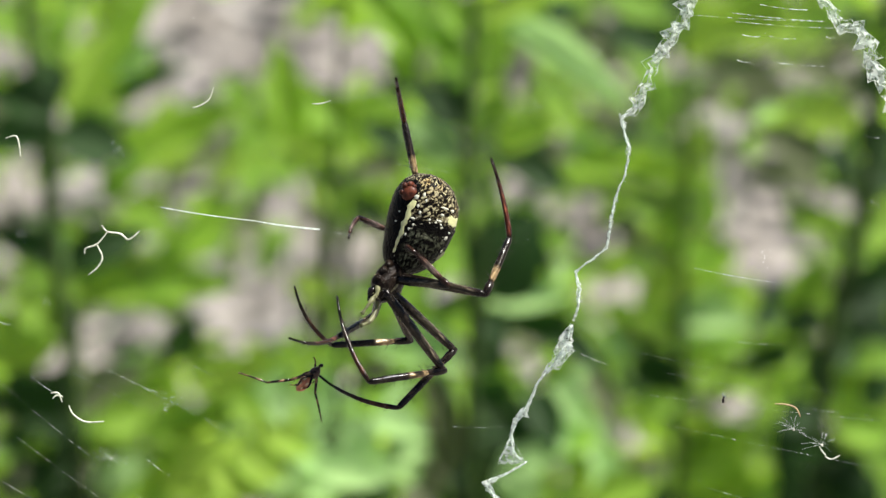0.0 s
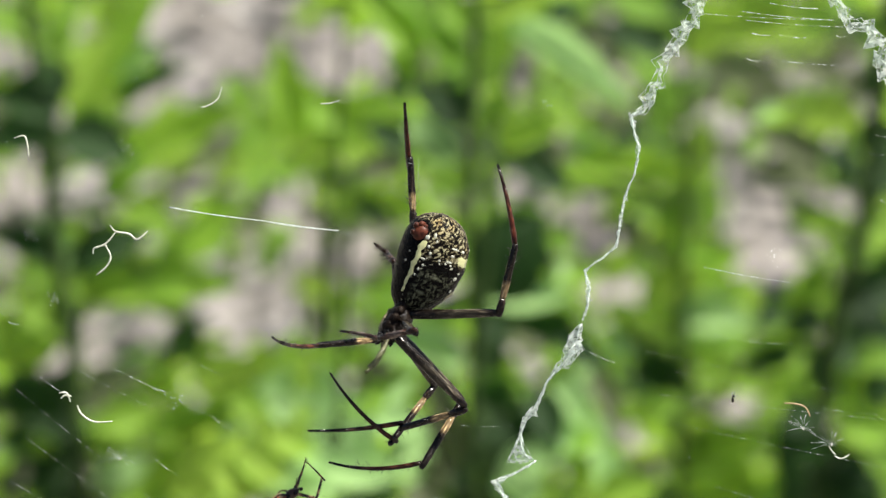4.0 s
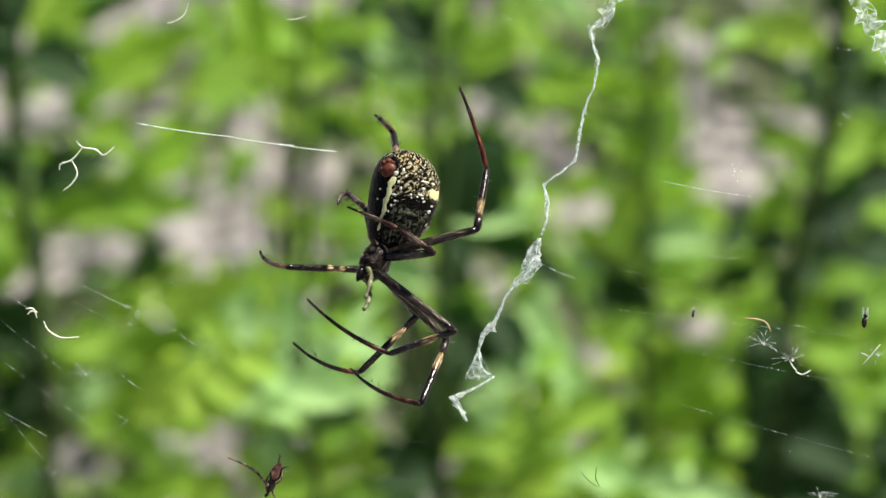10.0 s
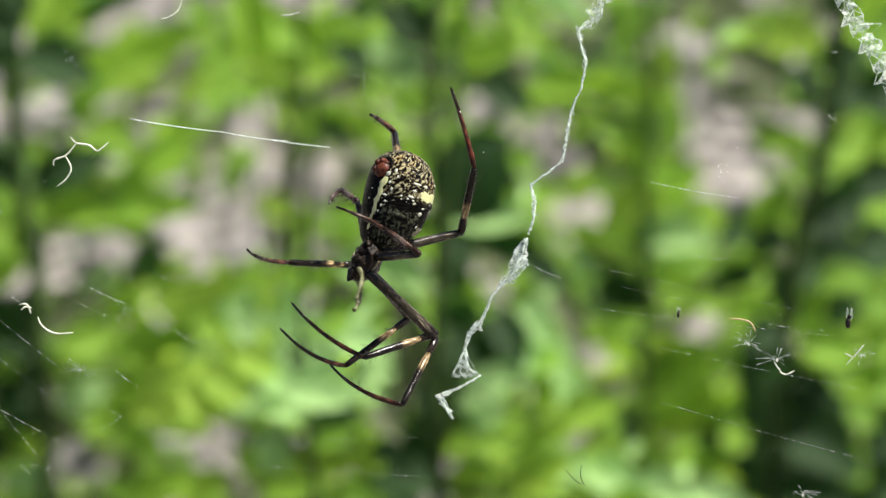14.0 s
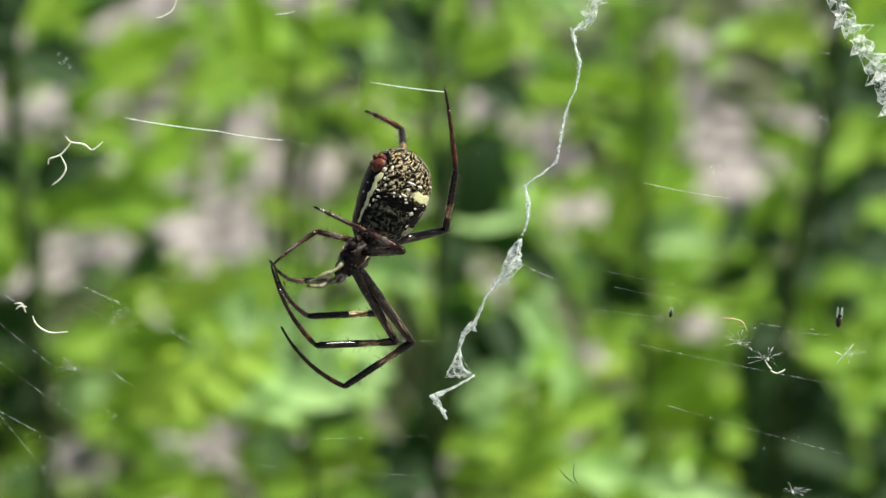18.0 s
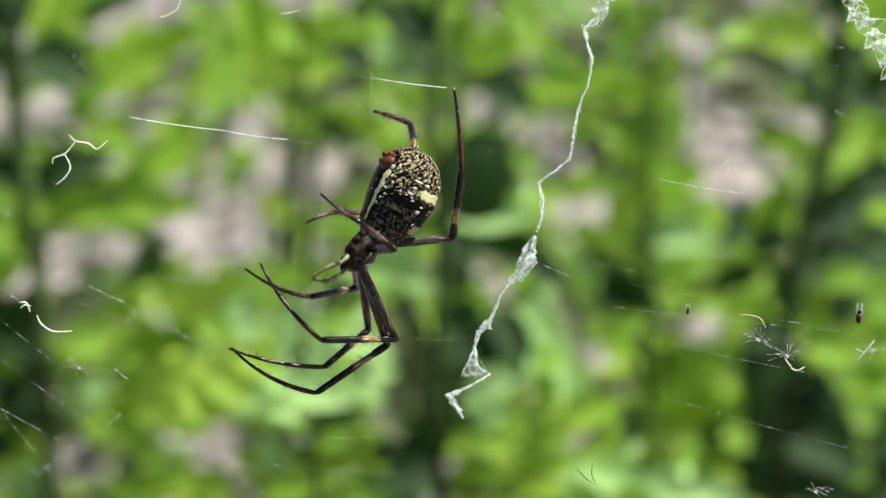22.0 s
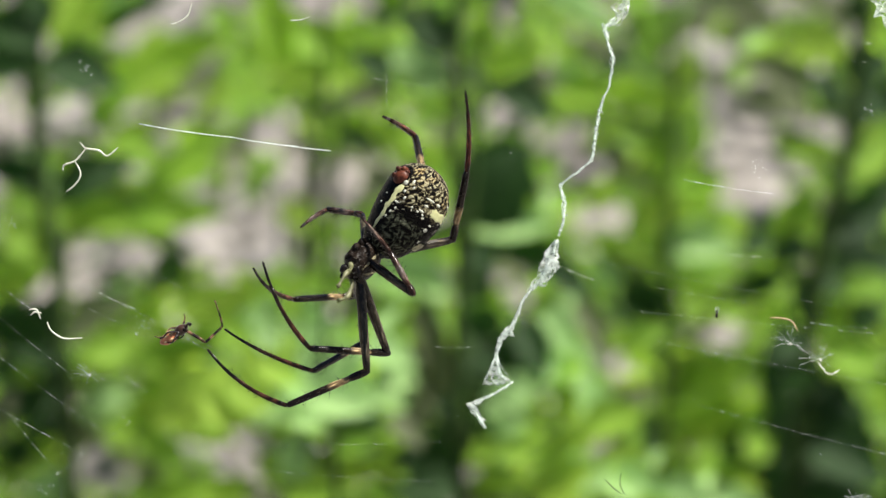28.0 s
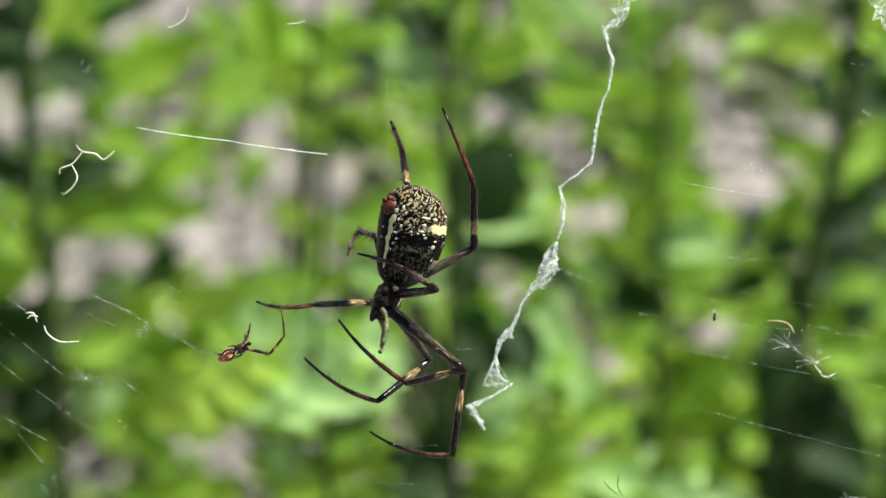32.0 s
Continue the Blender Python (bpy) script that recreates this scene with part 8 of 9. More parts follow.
    stride(spider_legs["far_second"], [
        (0, -1.66, -1.66, 0.94, 1.24, -8.73, -9.73, -8.44, -9.22, -5.25, -12.79, -1.93, 3.44),
        (0.5, -1.87, -1.79, 0.58, 4.46, -7.9, -9.15, -3.61, -12.11, -3.56, -10.97, -6.85, 4.54),
        (1, -1.69, -1.64, 0.93, 0.7, -9.05, -9.63, -9.12, -10.45, -5.68, -13.88, -3.58, 3.13),
        (1.5, -1.42, -1.37, 1.31, 3.03, -8.95, -8.42, -6.09, -9.8, -2.94, -11.84, -2.43, 4.83),
        (2, -1.33, -0.95, 1.57, 4.94, -9.09, -6.59, -1.51, -12.8, 1.06, -5.37, -12.45, 12.57),
        (2.5, -1.57, -1.25, 1.29, -0.16, -8.05, -9.84, -9.63, -9.66, -5.18, -12.43, -2.23, 4.01),
        (3, -1.56, -1.33, 1.24, 2.31, -9.23, -8.48, -7.16, -10.78, -3.8, -11.58, -2.43, 3.84),
        (3.5, -1.61, -2.14, 0.43, 2.57, -10.22, -9.01, -3.74, -16.88, -3.56, -10.05, -6.72, -1.46),
        (5.5, -1.54, -2.08, 0.6, 6.21, -7.32, -8.6, 1.3, -14.68, -2.63, -8.03, -12.93, 4.95),
        (6, -1.6, -2.02, 0.62, 4.56, -7.91, -9.34, -1.25, -15.28, -4.26, -9.67, -12.47, 4.04),
        (7, -1.43, -2.03, 0.75, 4.83, -7.59, -9.34, -1.48, -14.25, -3.89, -9.89, -11.3, 4.36),
        (8, -1.48, -2.15, 0.54, 4.54, -8.15, -9.45, -2.12, -15.16, -4.94, -10.19, -11.87, 3.53),
        (9, -1.6, -1.9, 0.76, 4, -8.55, -9.06, -2.66, -15.43, -4.34, -10.87, -11.78, 3.85),
        (10, -1.48, -1.83, 0.93, 3.84, -8.31, -9.16, -3.38, -15.32, -5.61, -11.3, -11.46, 2.75),
        (12, -1.57, -1.82, 0.85, 3.33, -8.64, -9.22, -4.03, -14.95, -4.76, -11.74, -11.1, 3.8),
        (14, -1.48, -1.89, 0.87, 3.85, -8.76, -8.96, -4, -14.58, -4.67, -11.72, -9.81, 3.41),
        (16.5, -1.59, -2.04, 0.6, 2.96, -10.41, -8.42, -5.1, -13.92, -2.37, -12.12, -8.45, 5.91),
        (17, -1.52, -1.86, 0.85, 3.21, -9.06, -9.03, -5.21, -12.57, -3.48, -12.36, -7.66, 5.02),
        (17.5, -1.36, -1.94, 0.9, 4.96, -8.99, -8.18, -3.45, -12.28, -2.5, -10.33, -7.24, 6.15),
        (18, -1.67, -1.87, 0.72, 1.78, -8.73, -9.91, -7.34, -9.08, -4.37, -11.19, -2.77, 5.26),
        (18.5, -1.51, -1.48, 1.18, 4.49, -7.38, -8.88, -3.57, -10.89, -2.83, -11.99, -6.68, 4.86),
        (19, -2.17, -1.86, 0.02, 1.5, -12.07, -7.34, -6.21, -15.23, -0.67, -15.82, -10.53, 5.09),
        (19.5, -1.57, -1.54, 1.11, 5.46, -9.57, -6.52, -3.66, -11.32, -1.25, -8.08, -7.96, 9.55),
        (20, -2.02, -1.15, 0.97, -1.11, -9.63, -9, -9.88, -10.19, -2.93, -15, -2.26, 4.72),
        (20.5, -1.69, -1.6, 0.96, 4.91, -10.74, -5.76, -2.46, -14.94, 0.72, -10.52, -9.12, 7.7),
        (21, -1.88, -1.18, 1.08, -1.03, -10.03, -8.57, -6.99, -13.05, -0.24, -17.16, -9.82, 5.57),
        (22, -1.75, -1.64, 0.87, -0.82, -11.15, -8.12, -6.08, -15.57, 0.05, -17.65, -13.25, 2.94),
        (23, -1.94, -1.55, 0.75, -1.47, -10.66, -8.68, -6.73, -14.51, -0.23, -17.95, -12.76, 4.09),
        (24, -1.7, -1.48, 1.04, -0.24, -9.83, -8.97, -6.2, -15.09, -1.84, -17.76, -13.69, 1.59),
        (25, -1.77, -1.62, 0.87, -0.5, -10.76, -8.45, -6.46, -15.67, -1.08, -17.81, -13.92, 2.85),
        (25.5, -1.88, -1.59, 0.79, -0.53, -10.78, -8.47, -6.45, -15.94, -1.24, -17.82, -14.29, 2.69),
        (27.5, -1.44, -1.77, 1.01, -0.16, -10.32, -8.86, -5.91, -16.49, -2.31, -17.33, -15.22, 1.61),
        (28, -1.88, -1.36, 0.96, -1.74, -11.38, -7.5, -7.7, -14.54, 0.77, -18.57, -9.49, -1.23),
        (28.5, -1.34, -1.86, 0.99, 6.17, -5.21, -9.22, 1.61, -8.36, -0.1, -9.61, -5.35, -3.66),
        (29, -0.98, -2.16, 0.9, 7.48, -7.46, -7.6, 3.27, -12.37, 0.89, -5.14, -9.91, -7.52),
        (29.5, -1.15, -2.38, 0.51, 6.15, -8.52, -8.49, 1.95, -13.99, -0.35, -9.06, -10.48, -4.11),
        (30, -1.36, -1.88, 0.96, 6.84, -8.4, -6.93, 1.58, -13.3, 0.95, -8.93, -9.24, -3.57),
        (31, -0.83, -2.18, 0.95, 5.77, -6.78, -9.41, 0.86, -10.99, -0.91, -9.1, -8.19, 5.46),
        (32, -1.28, -2.12, 0.75, 4.03, -9.5, -8.7, -2.42, -14.41, -1.75, -11.18, -8.94, 4.64)])
    stride(spider_legs["near_first"], [
        (0, -1.79, -1.8, 2.64, 6.71, -9.78, -3.37, -0.16, -16.79, 0.82, -10.12, -12.93, -4.98),
        (0.5, -2.02, -1.94, 2.26, 6.56, -10.7, -2.39, -0.8, -17.23, 1.76, -11.32, -14.56, -3.71),
        (1, -1.83, -1.78, 2.63, 3.85, -11.86, -3.56, -4.91, -16.55, 0.32, -14.73, -11.65, -4.89),
        (1.5, -1.54, -1.49, 3.04, 3.73, -12.25, -2.29, -5.18, -14.21, 3.25, -10.65, -7.2, -5.02),
        (2, -1.44, -1.03, 3.32, 1.29, -13.15, -0.88, -8.17, -12.45, 4, -9.57, -1.59, -1.24),
        (2.5, -1.7, -1.36, 3.02, 4.05, -11.21, -3.46, -5.07, -14.36, 1.11, -13.48, -6.79, -3.3),
        (3, -1.69, -1.44, 2.97, 5.67, -11.34, -1.49, -2.95, -16.95, 1.35, -11.37, -10.29, -4.35),
        (3.5, -1.75, -2.31, 2.09, 6.08, -11.62, -2.82, -0.59, -18.99, 1.1, -12.15, -19.48, -2.58),
        (5.5, -1.66, -2.25, 2.27, 8.28, -10.8, 2.27, 5.36, -17.84, 9.75, -3.61, -15.24, 1.98),
        (6, -1.73, -2.18, 2.3, 7.86, -10.37, -1.32, 5.06, -18.08, 5.5, -3.36, -14.93, -2.67),
        (7, -1.55, -2.2, 2.44, 7.64, -10.39, -2.08, 4.83, -17.75, 5.12, -4.07, -14.46, -2.46),
        (8, -1.61, -2.33, 2.21, 7.69, -10.6, -1.93, 4.89, -18.46, 4.73, -3.74, -14.81, -3.01),
        (9, -1.73, -2.05, 2.45, 7.5, -10.87, -0.57, 4.49, -18.79, 5.91, -4.07, -14.86, -1.77),
        (10, -1.61, -1.98, 2.63, 7.49, -11.11, 0.18, 4.33, -18.82, 6.85, -4.29, -14.76, -0.67),
        (12, -1.7, -1.98, 2.55, 7.33, -11.1, -0.13, 3.9, -18.95, 6.23, -4.87, -14.6, -0.97),
        (14, -1.6, -2.05, 2.56, 7.22, -11.21, -0.65, 3.15, -19.07, 5.32, -5.76, -14.37, -1.47),
        (16.5, -1.72, -2.21, 2.27, 6.82, -11.81, -0.35, 1.42, -19.32, 4.98, -7.21, -13.57, -1.35),
        (17, -1.65, -2.02, 2.55, 6.36, -11.52, -1.64, 1.1, -18.74, 4.2, -7.31, -13.06, -2.47),
        (17.5, -1.47, -2.11, 2.6, 7.58, -11.6, 2.6, 2.01, -18.95, -2.78, -6.96, -12.64, 2.44),
        (18, -1.81, -2.03, 2.41, 5.49, -12.23, -1.41, -2.92, -17.84, -4.82, -10.49, -10.34, 1),
        (18.5, -1.64, -1.61, 2.91, 6.59, -11.59, 0.75, -0.07, -17.34, -5.29, -9.04, -14.04, 2.21),
        (19, -2.35, -2.02, 1.65, 3.61, -13.13, 5.26, -4.46, -16.98, -0.57, -8.87, -6.47, 3.61),
        (19.5, -1.7, -1.66, 2.82, 7.21, -10.97, 0.37, -0.29, -18.2, -1.97, -7.51, -9.57, 2.62),
        (20, -2.18, -1.24, 2.67, 1.34, -12.78, -2.47, -8.83, -15.94, -3.23, -18.29, -9.42, 0.7),
        (20.5, -1.83, -1.74, 2.66, 1.4, -13.89, -1.06, -8.06, -17.75, -4.13, -17.74, -11.44, -0.37),
        (21, -2.03, -1.28, 2.79, 0.72, -13.19, -1.97, -8.74, -17.39, -4.54, -18.56, -11.78, -0.1),
        (22, -1.9, -1.78, 2.56, 1.64, -12.9, -3.42, -7.2, -18.89, -3.42, -17.51, -13.25, -0.31),
        (23, -2.1, -1.68, 2.44, 2.03, -12.41, -3.87, -6.45, -18.89, -3.87, -17.04, -13.81, -0.76),
        (24, -1.84, -1.61, 2.75, 2.57, -12.64, -2.8, -5.93, -19.1, -2.8, -16.5, -14.18, 0.6),
        (25, -1.92, -1.76, 2.56, 1.75, -13.22, -2.65, -6.81, -19.53, -1.7, -17.53, -13.92, -0.68),
        (25.5, -2.03, -1.72, 2.48, 1.65, -13.58, -1.73, -6.91, -19.83, -0.48, -17.6, -14.29, 1.17),
        (27.5, -1.56, -1.92, 2.72, 1.81, -14.52, 1.39, -6.82, -20.48, 3.39, -17.33, -15.22, 0.34),
        (28, -2.04, -1.48, 2.66, -1.04, -14.54, 2.03, -10.85, -18.74, 2.03, -20.67, -11.94, -0.18),
        (28.5, -1.46, -2.02, 2.7, 8.27, -10.81, 2.7, 6.17, -18.88, -3.97, -3.44, -18.18, 3.44),
        (29, -1.07, -2.34, 2.6, 7.64, -12.15, 2.6, 3.27, -20.43, -2.53, -7.25, -17.27, 2.67),
        (29.5, -1.24, -2.57, 2.17, 8.26, -11.32, -0.12, 5.45, -20.79, -4.18, -5.41, -20.09, 1.2),
        (30, -1.48, -2.04, 2.67, 7.54, -11.2, 0.06, 4.04, -21.02, -2.24, -6.69, -18.77, 3),
        (31, -0.9, -2.36, 2.65, 9.97, -9.59, 1.44, 9.62, -18.35, -4.64, 0.37, -18.14, 3.23),
        (32, -1.39, -2.3, 2.44, 8.24, -10.56, -0.9, 6.84, -21.07, -2.05, -3.19, -17.92, 4.04)])
    stride(spider_legs["far_first"], [
        (0, -2.21, -2.22, 1.44, -3.32, -5.57, -11.19, -7.53, -8.03, -1.7, -13.28, -8.03, 9.01),
        (0.5, -2.49, -2.39, 0.97, -3.61, -4.04, -12, -9.56, -6.5, -3.49, -13.21, -5.1, 8.01),
        (1, -2.25, -2.19, 1.42, -2.81, -4.14, -11.54, -6.31, -3.93, -1.46, -13.81, -0.43, 7.43),
        (1.5, -1.9, -1.83, 1.93, -1.53, -5.1, -10.76, -2.23, -9.66, -1.14, -7.84, -10.43, 9.61),
        (2, -1.77, -1.27, 2.28, -1.51, -3.69, -10.61, -6.07, -3.2, -0.97, -9.78, 1.22, 9.72),
        (2.5, -2.1, -1.67, 1.9, -3.32, -1.04, -11.14, -9.28, 0.01, -2.35, -9.77, 1.77, 9.66),
        (3, -2.08, -1.78, 1.85, -2.6, -3.97, -11.07, -6.81, -5.94, -1.46, -14.87, -3.62, 7.32),
        (3.5, -2.15, -2.85, 0.77, -2.69, -4.26, -12.26, -11.1, -5.66, -5.85, -18.6, -4.05, 3.57),
        (5.5, -2.05, -2.77, 0.98, -2.91, -2.2, -12.09, -11.32, -1.57, -5.56, -14.13, -0.17, 6.18),
        (6, -2.13, -2.69, 1.01, -3.15, -2.45, -12.06, -12.96, -1.95, -7.9, -14.79, -0.34, 4),
        (7, -1.91, -2.7, 1.19, -2.88, -1.28, -11.81, -12, -0.93, -6.27, -14.66, 0.34, 5.51),
        (8, -1.98, -2.87, 0.91, -2.82, -2.19, -12.16, -12.29, -1.98, -7.23, -14.74, -0.3, 4.54),
        (9, -2.13, -2.53, 1.2, -3.37, -2.66, -11.86, -12.13, -2.24, -5.78, -15.28, -0.49, 5.82),
        (10, -1.98, -2.44, 1.42, -3.38, -2.56, -11.62, -12.49, -2.21, -6.08, -15.23, -0.24, 5.6),
        (12, -2.1, -2.43, 1.33, -3.33, -2.33, -11.73, -12.44, -2.19, -6.18, -16.3, -0.72, 5.24),
        (14, -1.97, -2.52, 1.34, -2.6, -2.1, -11.75, -11.01, -1.75, -5.19, -15.71, -0.13, 5.89),
        (16.5, -2.12, -2.72, 0.98, -3, -2, -12.08, -10.36, -1.09, -4.41, -15.62, 0.67, 6.4),
        (17, -2.03, -2.48, 1.33, -2.75, -1.35, -11.72, -10.33, -0.3, -4.27, -15.51, 1.31, 6.59),
        (17.5, -1.81, -2.59, 1.39, -1.7, -1.77, -11.7, -7.66, -0.93, -2.89, -11.87, 0.13, 8.46),
        (18, -2.22, -2.5, 1.15, -3.48, -4.66, -11.72, -7.69, -4.66, -1.92, -11.54, -2.21, 9.34),
        (18.5, -2.02, -1.98, 1.77, -1.12, -1.77, -11.32, -4.27, -0.93, -1.16, -12.13, 1.38, 7.82),
        (19, -2.9, -2.48, 0.21, -2.35, -7.03, -12.08, -9.01, -7.38, -3.74, -15.54, -2.47, 5.25),
        (19.5, -2.09, -2.05, 1.66, -0.85, -5.36, -10.97, -4.36, -5.01, -0.89, -9.62, -2.21, 9.69),
        (20, -2.69, -1.53, 1.48, -1.46, -5.42, -10.99, -3.92, -5.63, -0.6, -12.82, -0.51, 5.89),
        (20.5, -2.25, -2.14, 1.46, -1.75, -6.18, -11, -7.36, -6.88, -1.95, -15.92, -3.87, 6.13),
        (21, -2.5, -1.58, 1.62, -4.54, -3.72, -11.16, -9.44, -4.42, -1.71, -15.26, -2.18, 8.72),
        (22, -2.34, -2.19, 1.34, -2.22, -5.89, -11.24, -7.83, -6.94, -2.22, -15.54, -3.44, 6.48),
        (23, -2.58, -2.07, 1.19, -2.88, -4.7, -11.66, -7.43, -5.26, -2.02, -16.06, -3.09, 6.25),
        (24, -2.26, -1.98, 1.57, -2.69, -5.28, -11.11, -7.6, -5.98, -1.66, -15.87, -3.52, 6.89),
        (25, -2.36, -2.16, 1.34, -2.6, -5.5, -11.34, -7.86, -6.56, -2.11, -16.06, -3.89, 6.44),
        (25.5, -2.5, -2.12, 1.24, -2.64, -5.8, -11.35, -8.18, -6.99, -2.3, -16.35, -4.37, 6.29),
        (27.5, -1.92, -2.36, 1.53, -2.26, -6.46, -10.92, -8.92, -8.21, -2.77, -16.98, -5.76, 5.98),
        (28, -2.51, -1.82, 1.46, -2.79, -5.42, -11.14, -10.16, -5.77, -3.43, -14.71, -1.92, 7.15),
        (28.5, -1.79, -2.48, 1.51, -1.54, -0.44, -11.44, -11.71, -1, -8.24, -18.16, -0.51, 2.04),
        (29, -1.31, -2.88, 1.39, -1.99, -2.2, -11.69, -10.75, -3.25, -5.69, -19.17, -3.11, 3.07),
        (29.5, -1.53, -3.17, 0.86, -2.26, -2.91, -12.23, -10.67, -5.36, -6.14, -18.74, -6.41, 2.89),
        (30, -1.82, -2.51, 1.47, -1.92, -2.08, -11.64, -9.64, -3.84, -4.47, -18.05, -4.75, 4.24),
        (31, -1.11, -2.9, 1.45, -1.25, -0.12, -11.36, -8.61, -0.82, -3.67, -15.27, -2.58, 6.34),
        (32, -1.71, -2.83, 1.19, -2.42, -2.28, -11.89, -10.34, -2.49, -4.75, -17, -2, 5.4)])
    for palp, s in zip(spider_palps, (-1, 1)):
        walk(palp, [(t, pose(s * 0.0009, 0.0044, -0.0004, bend, 0, s * turn)) for t, bend, turn in (
            (0, 35, 0), (2, 10, 5), (6, 50, 0), (13, 50, 0), (17.5, 20, 5), (18.8, -22, 12), (20.5, -28, 10), (22, 5, 8), (25, 20, 5), (28, 45, 0), (32, 50, 0))])
    # before 18 s and after 27 s its place along the web imitates a glint
    walk(glint_piece, [
        (0, pose(-0.01528, 0.49202, 0.57353, 70.000, 0, 0.000)),
        (0.5, pose(-0.01528, 0.49216, 0.57393, 70.000, 0, 0.000)),
        (1, pose(-0.01549, 0.49228, 0.57426, 69.992, 0, 0.000)),
        (1.5, pose(-0.01619, 0.49243, 0.57465, 69.992, 0, -0.008)),
        (2, pose(-0.01724, 0.49255, 0.57498, 69.985, 0, -0.025)),
        (2.5, pose(-0.01535, 0.49224, 0.57413, 69.992, 0, -0.016)),
        (3, pose(-0.01381, 0.49189, 0.57320, 70.000, 0, 0.016)),
        (3.5, pose(-0.01451, 0.49203, 0.57360, 70.000, 0, 0.033)),
        (5.5, pose(-0.00612, 0.49146, 0.57201, 69.992, 0, 0.008)),
        (6, pose(-0.00615, 0.49151, 0.57215, 69.985, 0, 0.025)),
        (6.5, pose(-0.00543, 0.49168, 0.57259, 69.754, 0, 0.065)),
        (7, pose(-0.00562, 0.49190, 0.57297, 69.201, 0, 0.061)),
        (7.5, pose(-0.00599, 0.49205, 0.57327, 69.001, 0, -0.033)),
        (8, pose(-0.00571, 0.49201, 0.57311, 68.936, 0, -0.114)),
        (9, pose(-0.00910, 0.49216, 0.57330, 68.925, 0, -0.441)),
        (10, pose(-0.00900, 0.49218, 0.57330, 68.925, 0, -0.490)),
        (11, pose(-0.00897, 0.49221, 0.57340, 68.925, 0, -0.495)),
        (12, pose(-0.00904, 0.49225, 0.57350, 68.925, 0, -0.499)),
        (13, pose(-0.00943, 0.49221, 0.57338, 68.923, 0, -0.503)),
        (14, pose(-0.00961, 0.49236, 0.57377, 68.921, 0, -0.507)),
        (14.5, pose(-0.00981, 0.49236, 0.57375, 68.918, 0, -0.508)),
        (16.5, pose(-0.01040, 0.49257, 0.57427, 68.909, 0, -0.515)),
        (17.5, pose(-0.01029, 0.49264, 0.57447, 68.909, 0, -0.515)),
        (18, pose(0.00458, 0.49448, 0.58015, 68.909, 0, -0.515)),
        (18.5, pose(0.00469, 0.49451, 0.58021, 68.909, 0, -0.511)),
        (19.5, pose(0.00462, 0.49446, 0.58008, 68.909, 0, -0.503)),
        (20, pose(0.00423, 0.49461, 0.58048, 68.909, 0, -0.499)),
        (21, pose(0.00325, 0.49468, 0.58064, 68.913, 0, -0.490)),
        (22.5, pose(0.00542, 0.49469, 0.58071, 68.921, 0, -0.466)),
        (23.5, pose(0.00582, 0.49460, 0.58050, 68.927, 0, -0.447)),
        (24.5, pose(0.00605, 0.49452, 0.58028, 68.932, 0, -0.441)),
        (25.5, pose(0.00513, 0.49455, 0.58035, 68.925, 0, -0.343)),
        (27.5, pose(-0.01214, 0.49265, 0.57475, 69.048, 0, -0.180)),
        (28, pose(-0.01236, 0.49246, 0.57426, 69.024, 0, -0.180)),
        (28.5, pose(-0.01190, 0.49271, 0.57492, 69.078, 0, -0.221)),
        (29, pose(-0.01341, 0.49247, 0.57445, 69.094, 0, 0.041)),
        (29.5, pose(-0.01253, 0.49228, 0.57382, 69.009, 0, -0.074)),
        (30, pose(-0.01289, 0.49262, 0.57472, 69.078, 0, -0.155)),
        (30.5, pose(-0.01247, 0.49221, 0.57357, 68.932, 0, -0.131)),
        (31, pose(-0.01324, 0.49219, 0.57360, 68.948, 0, -0.016)),
        (31.5, pose(-0.01200, 0.49237, 0.57402, 69.032, 0, -0.196)),
        (32, pose(-0.01173, 0.49226, 0.57366, 69.001, 0, -0.302))
    ])
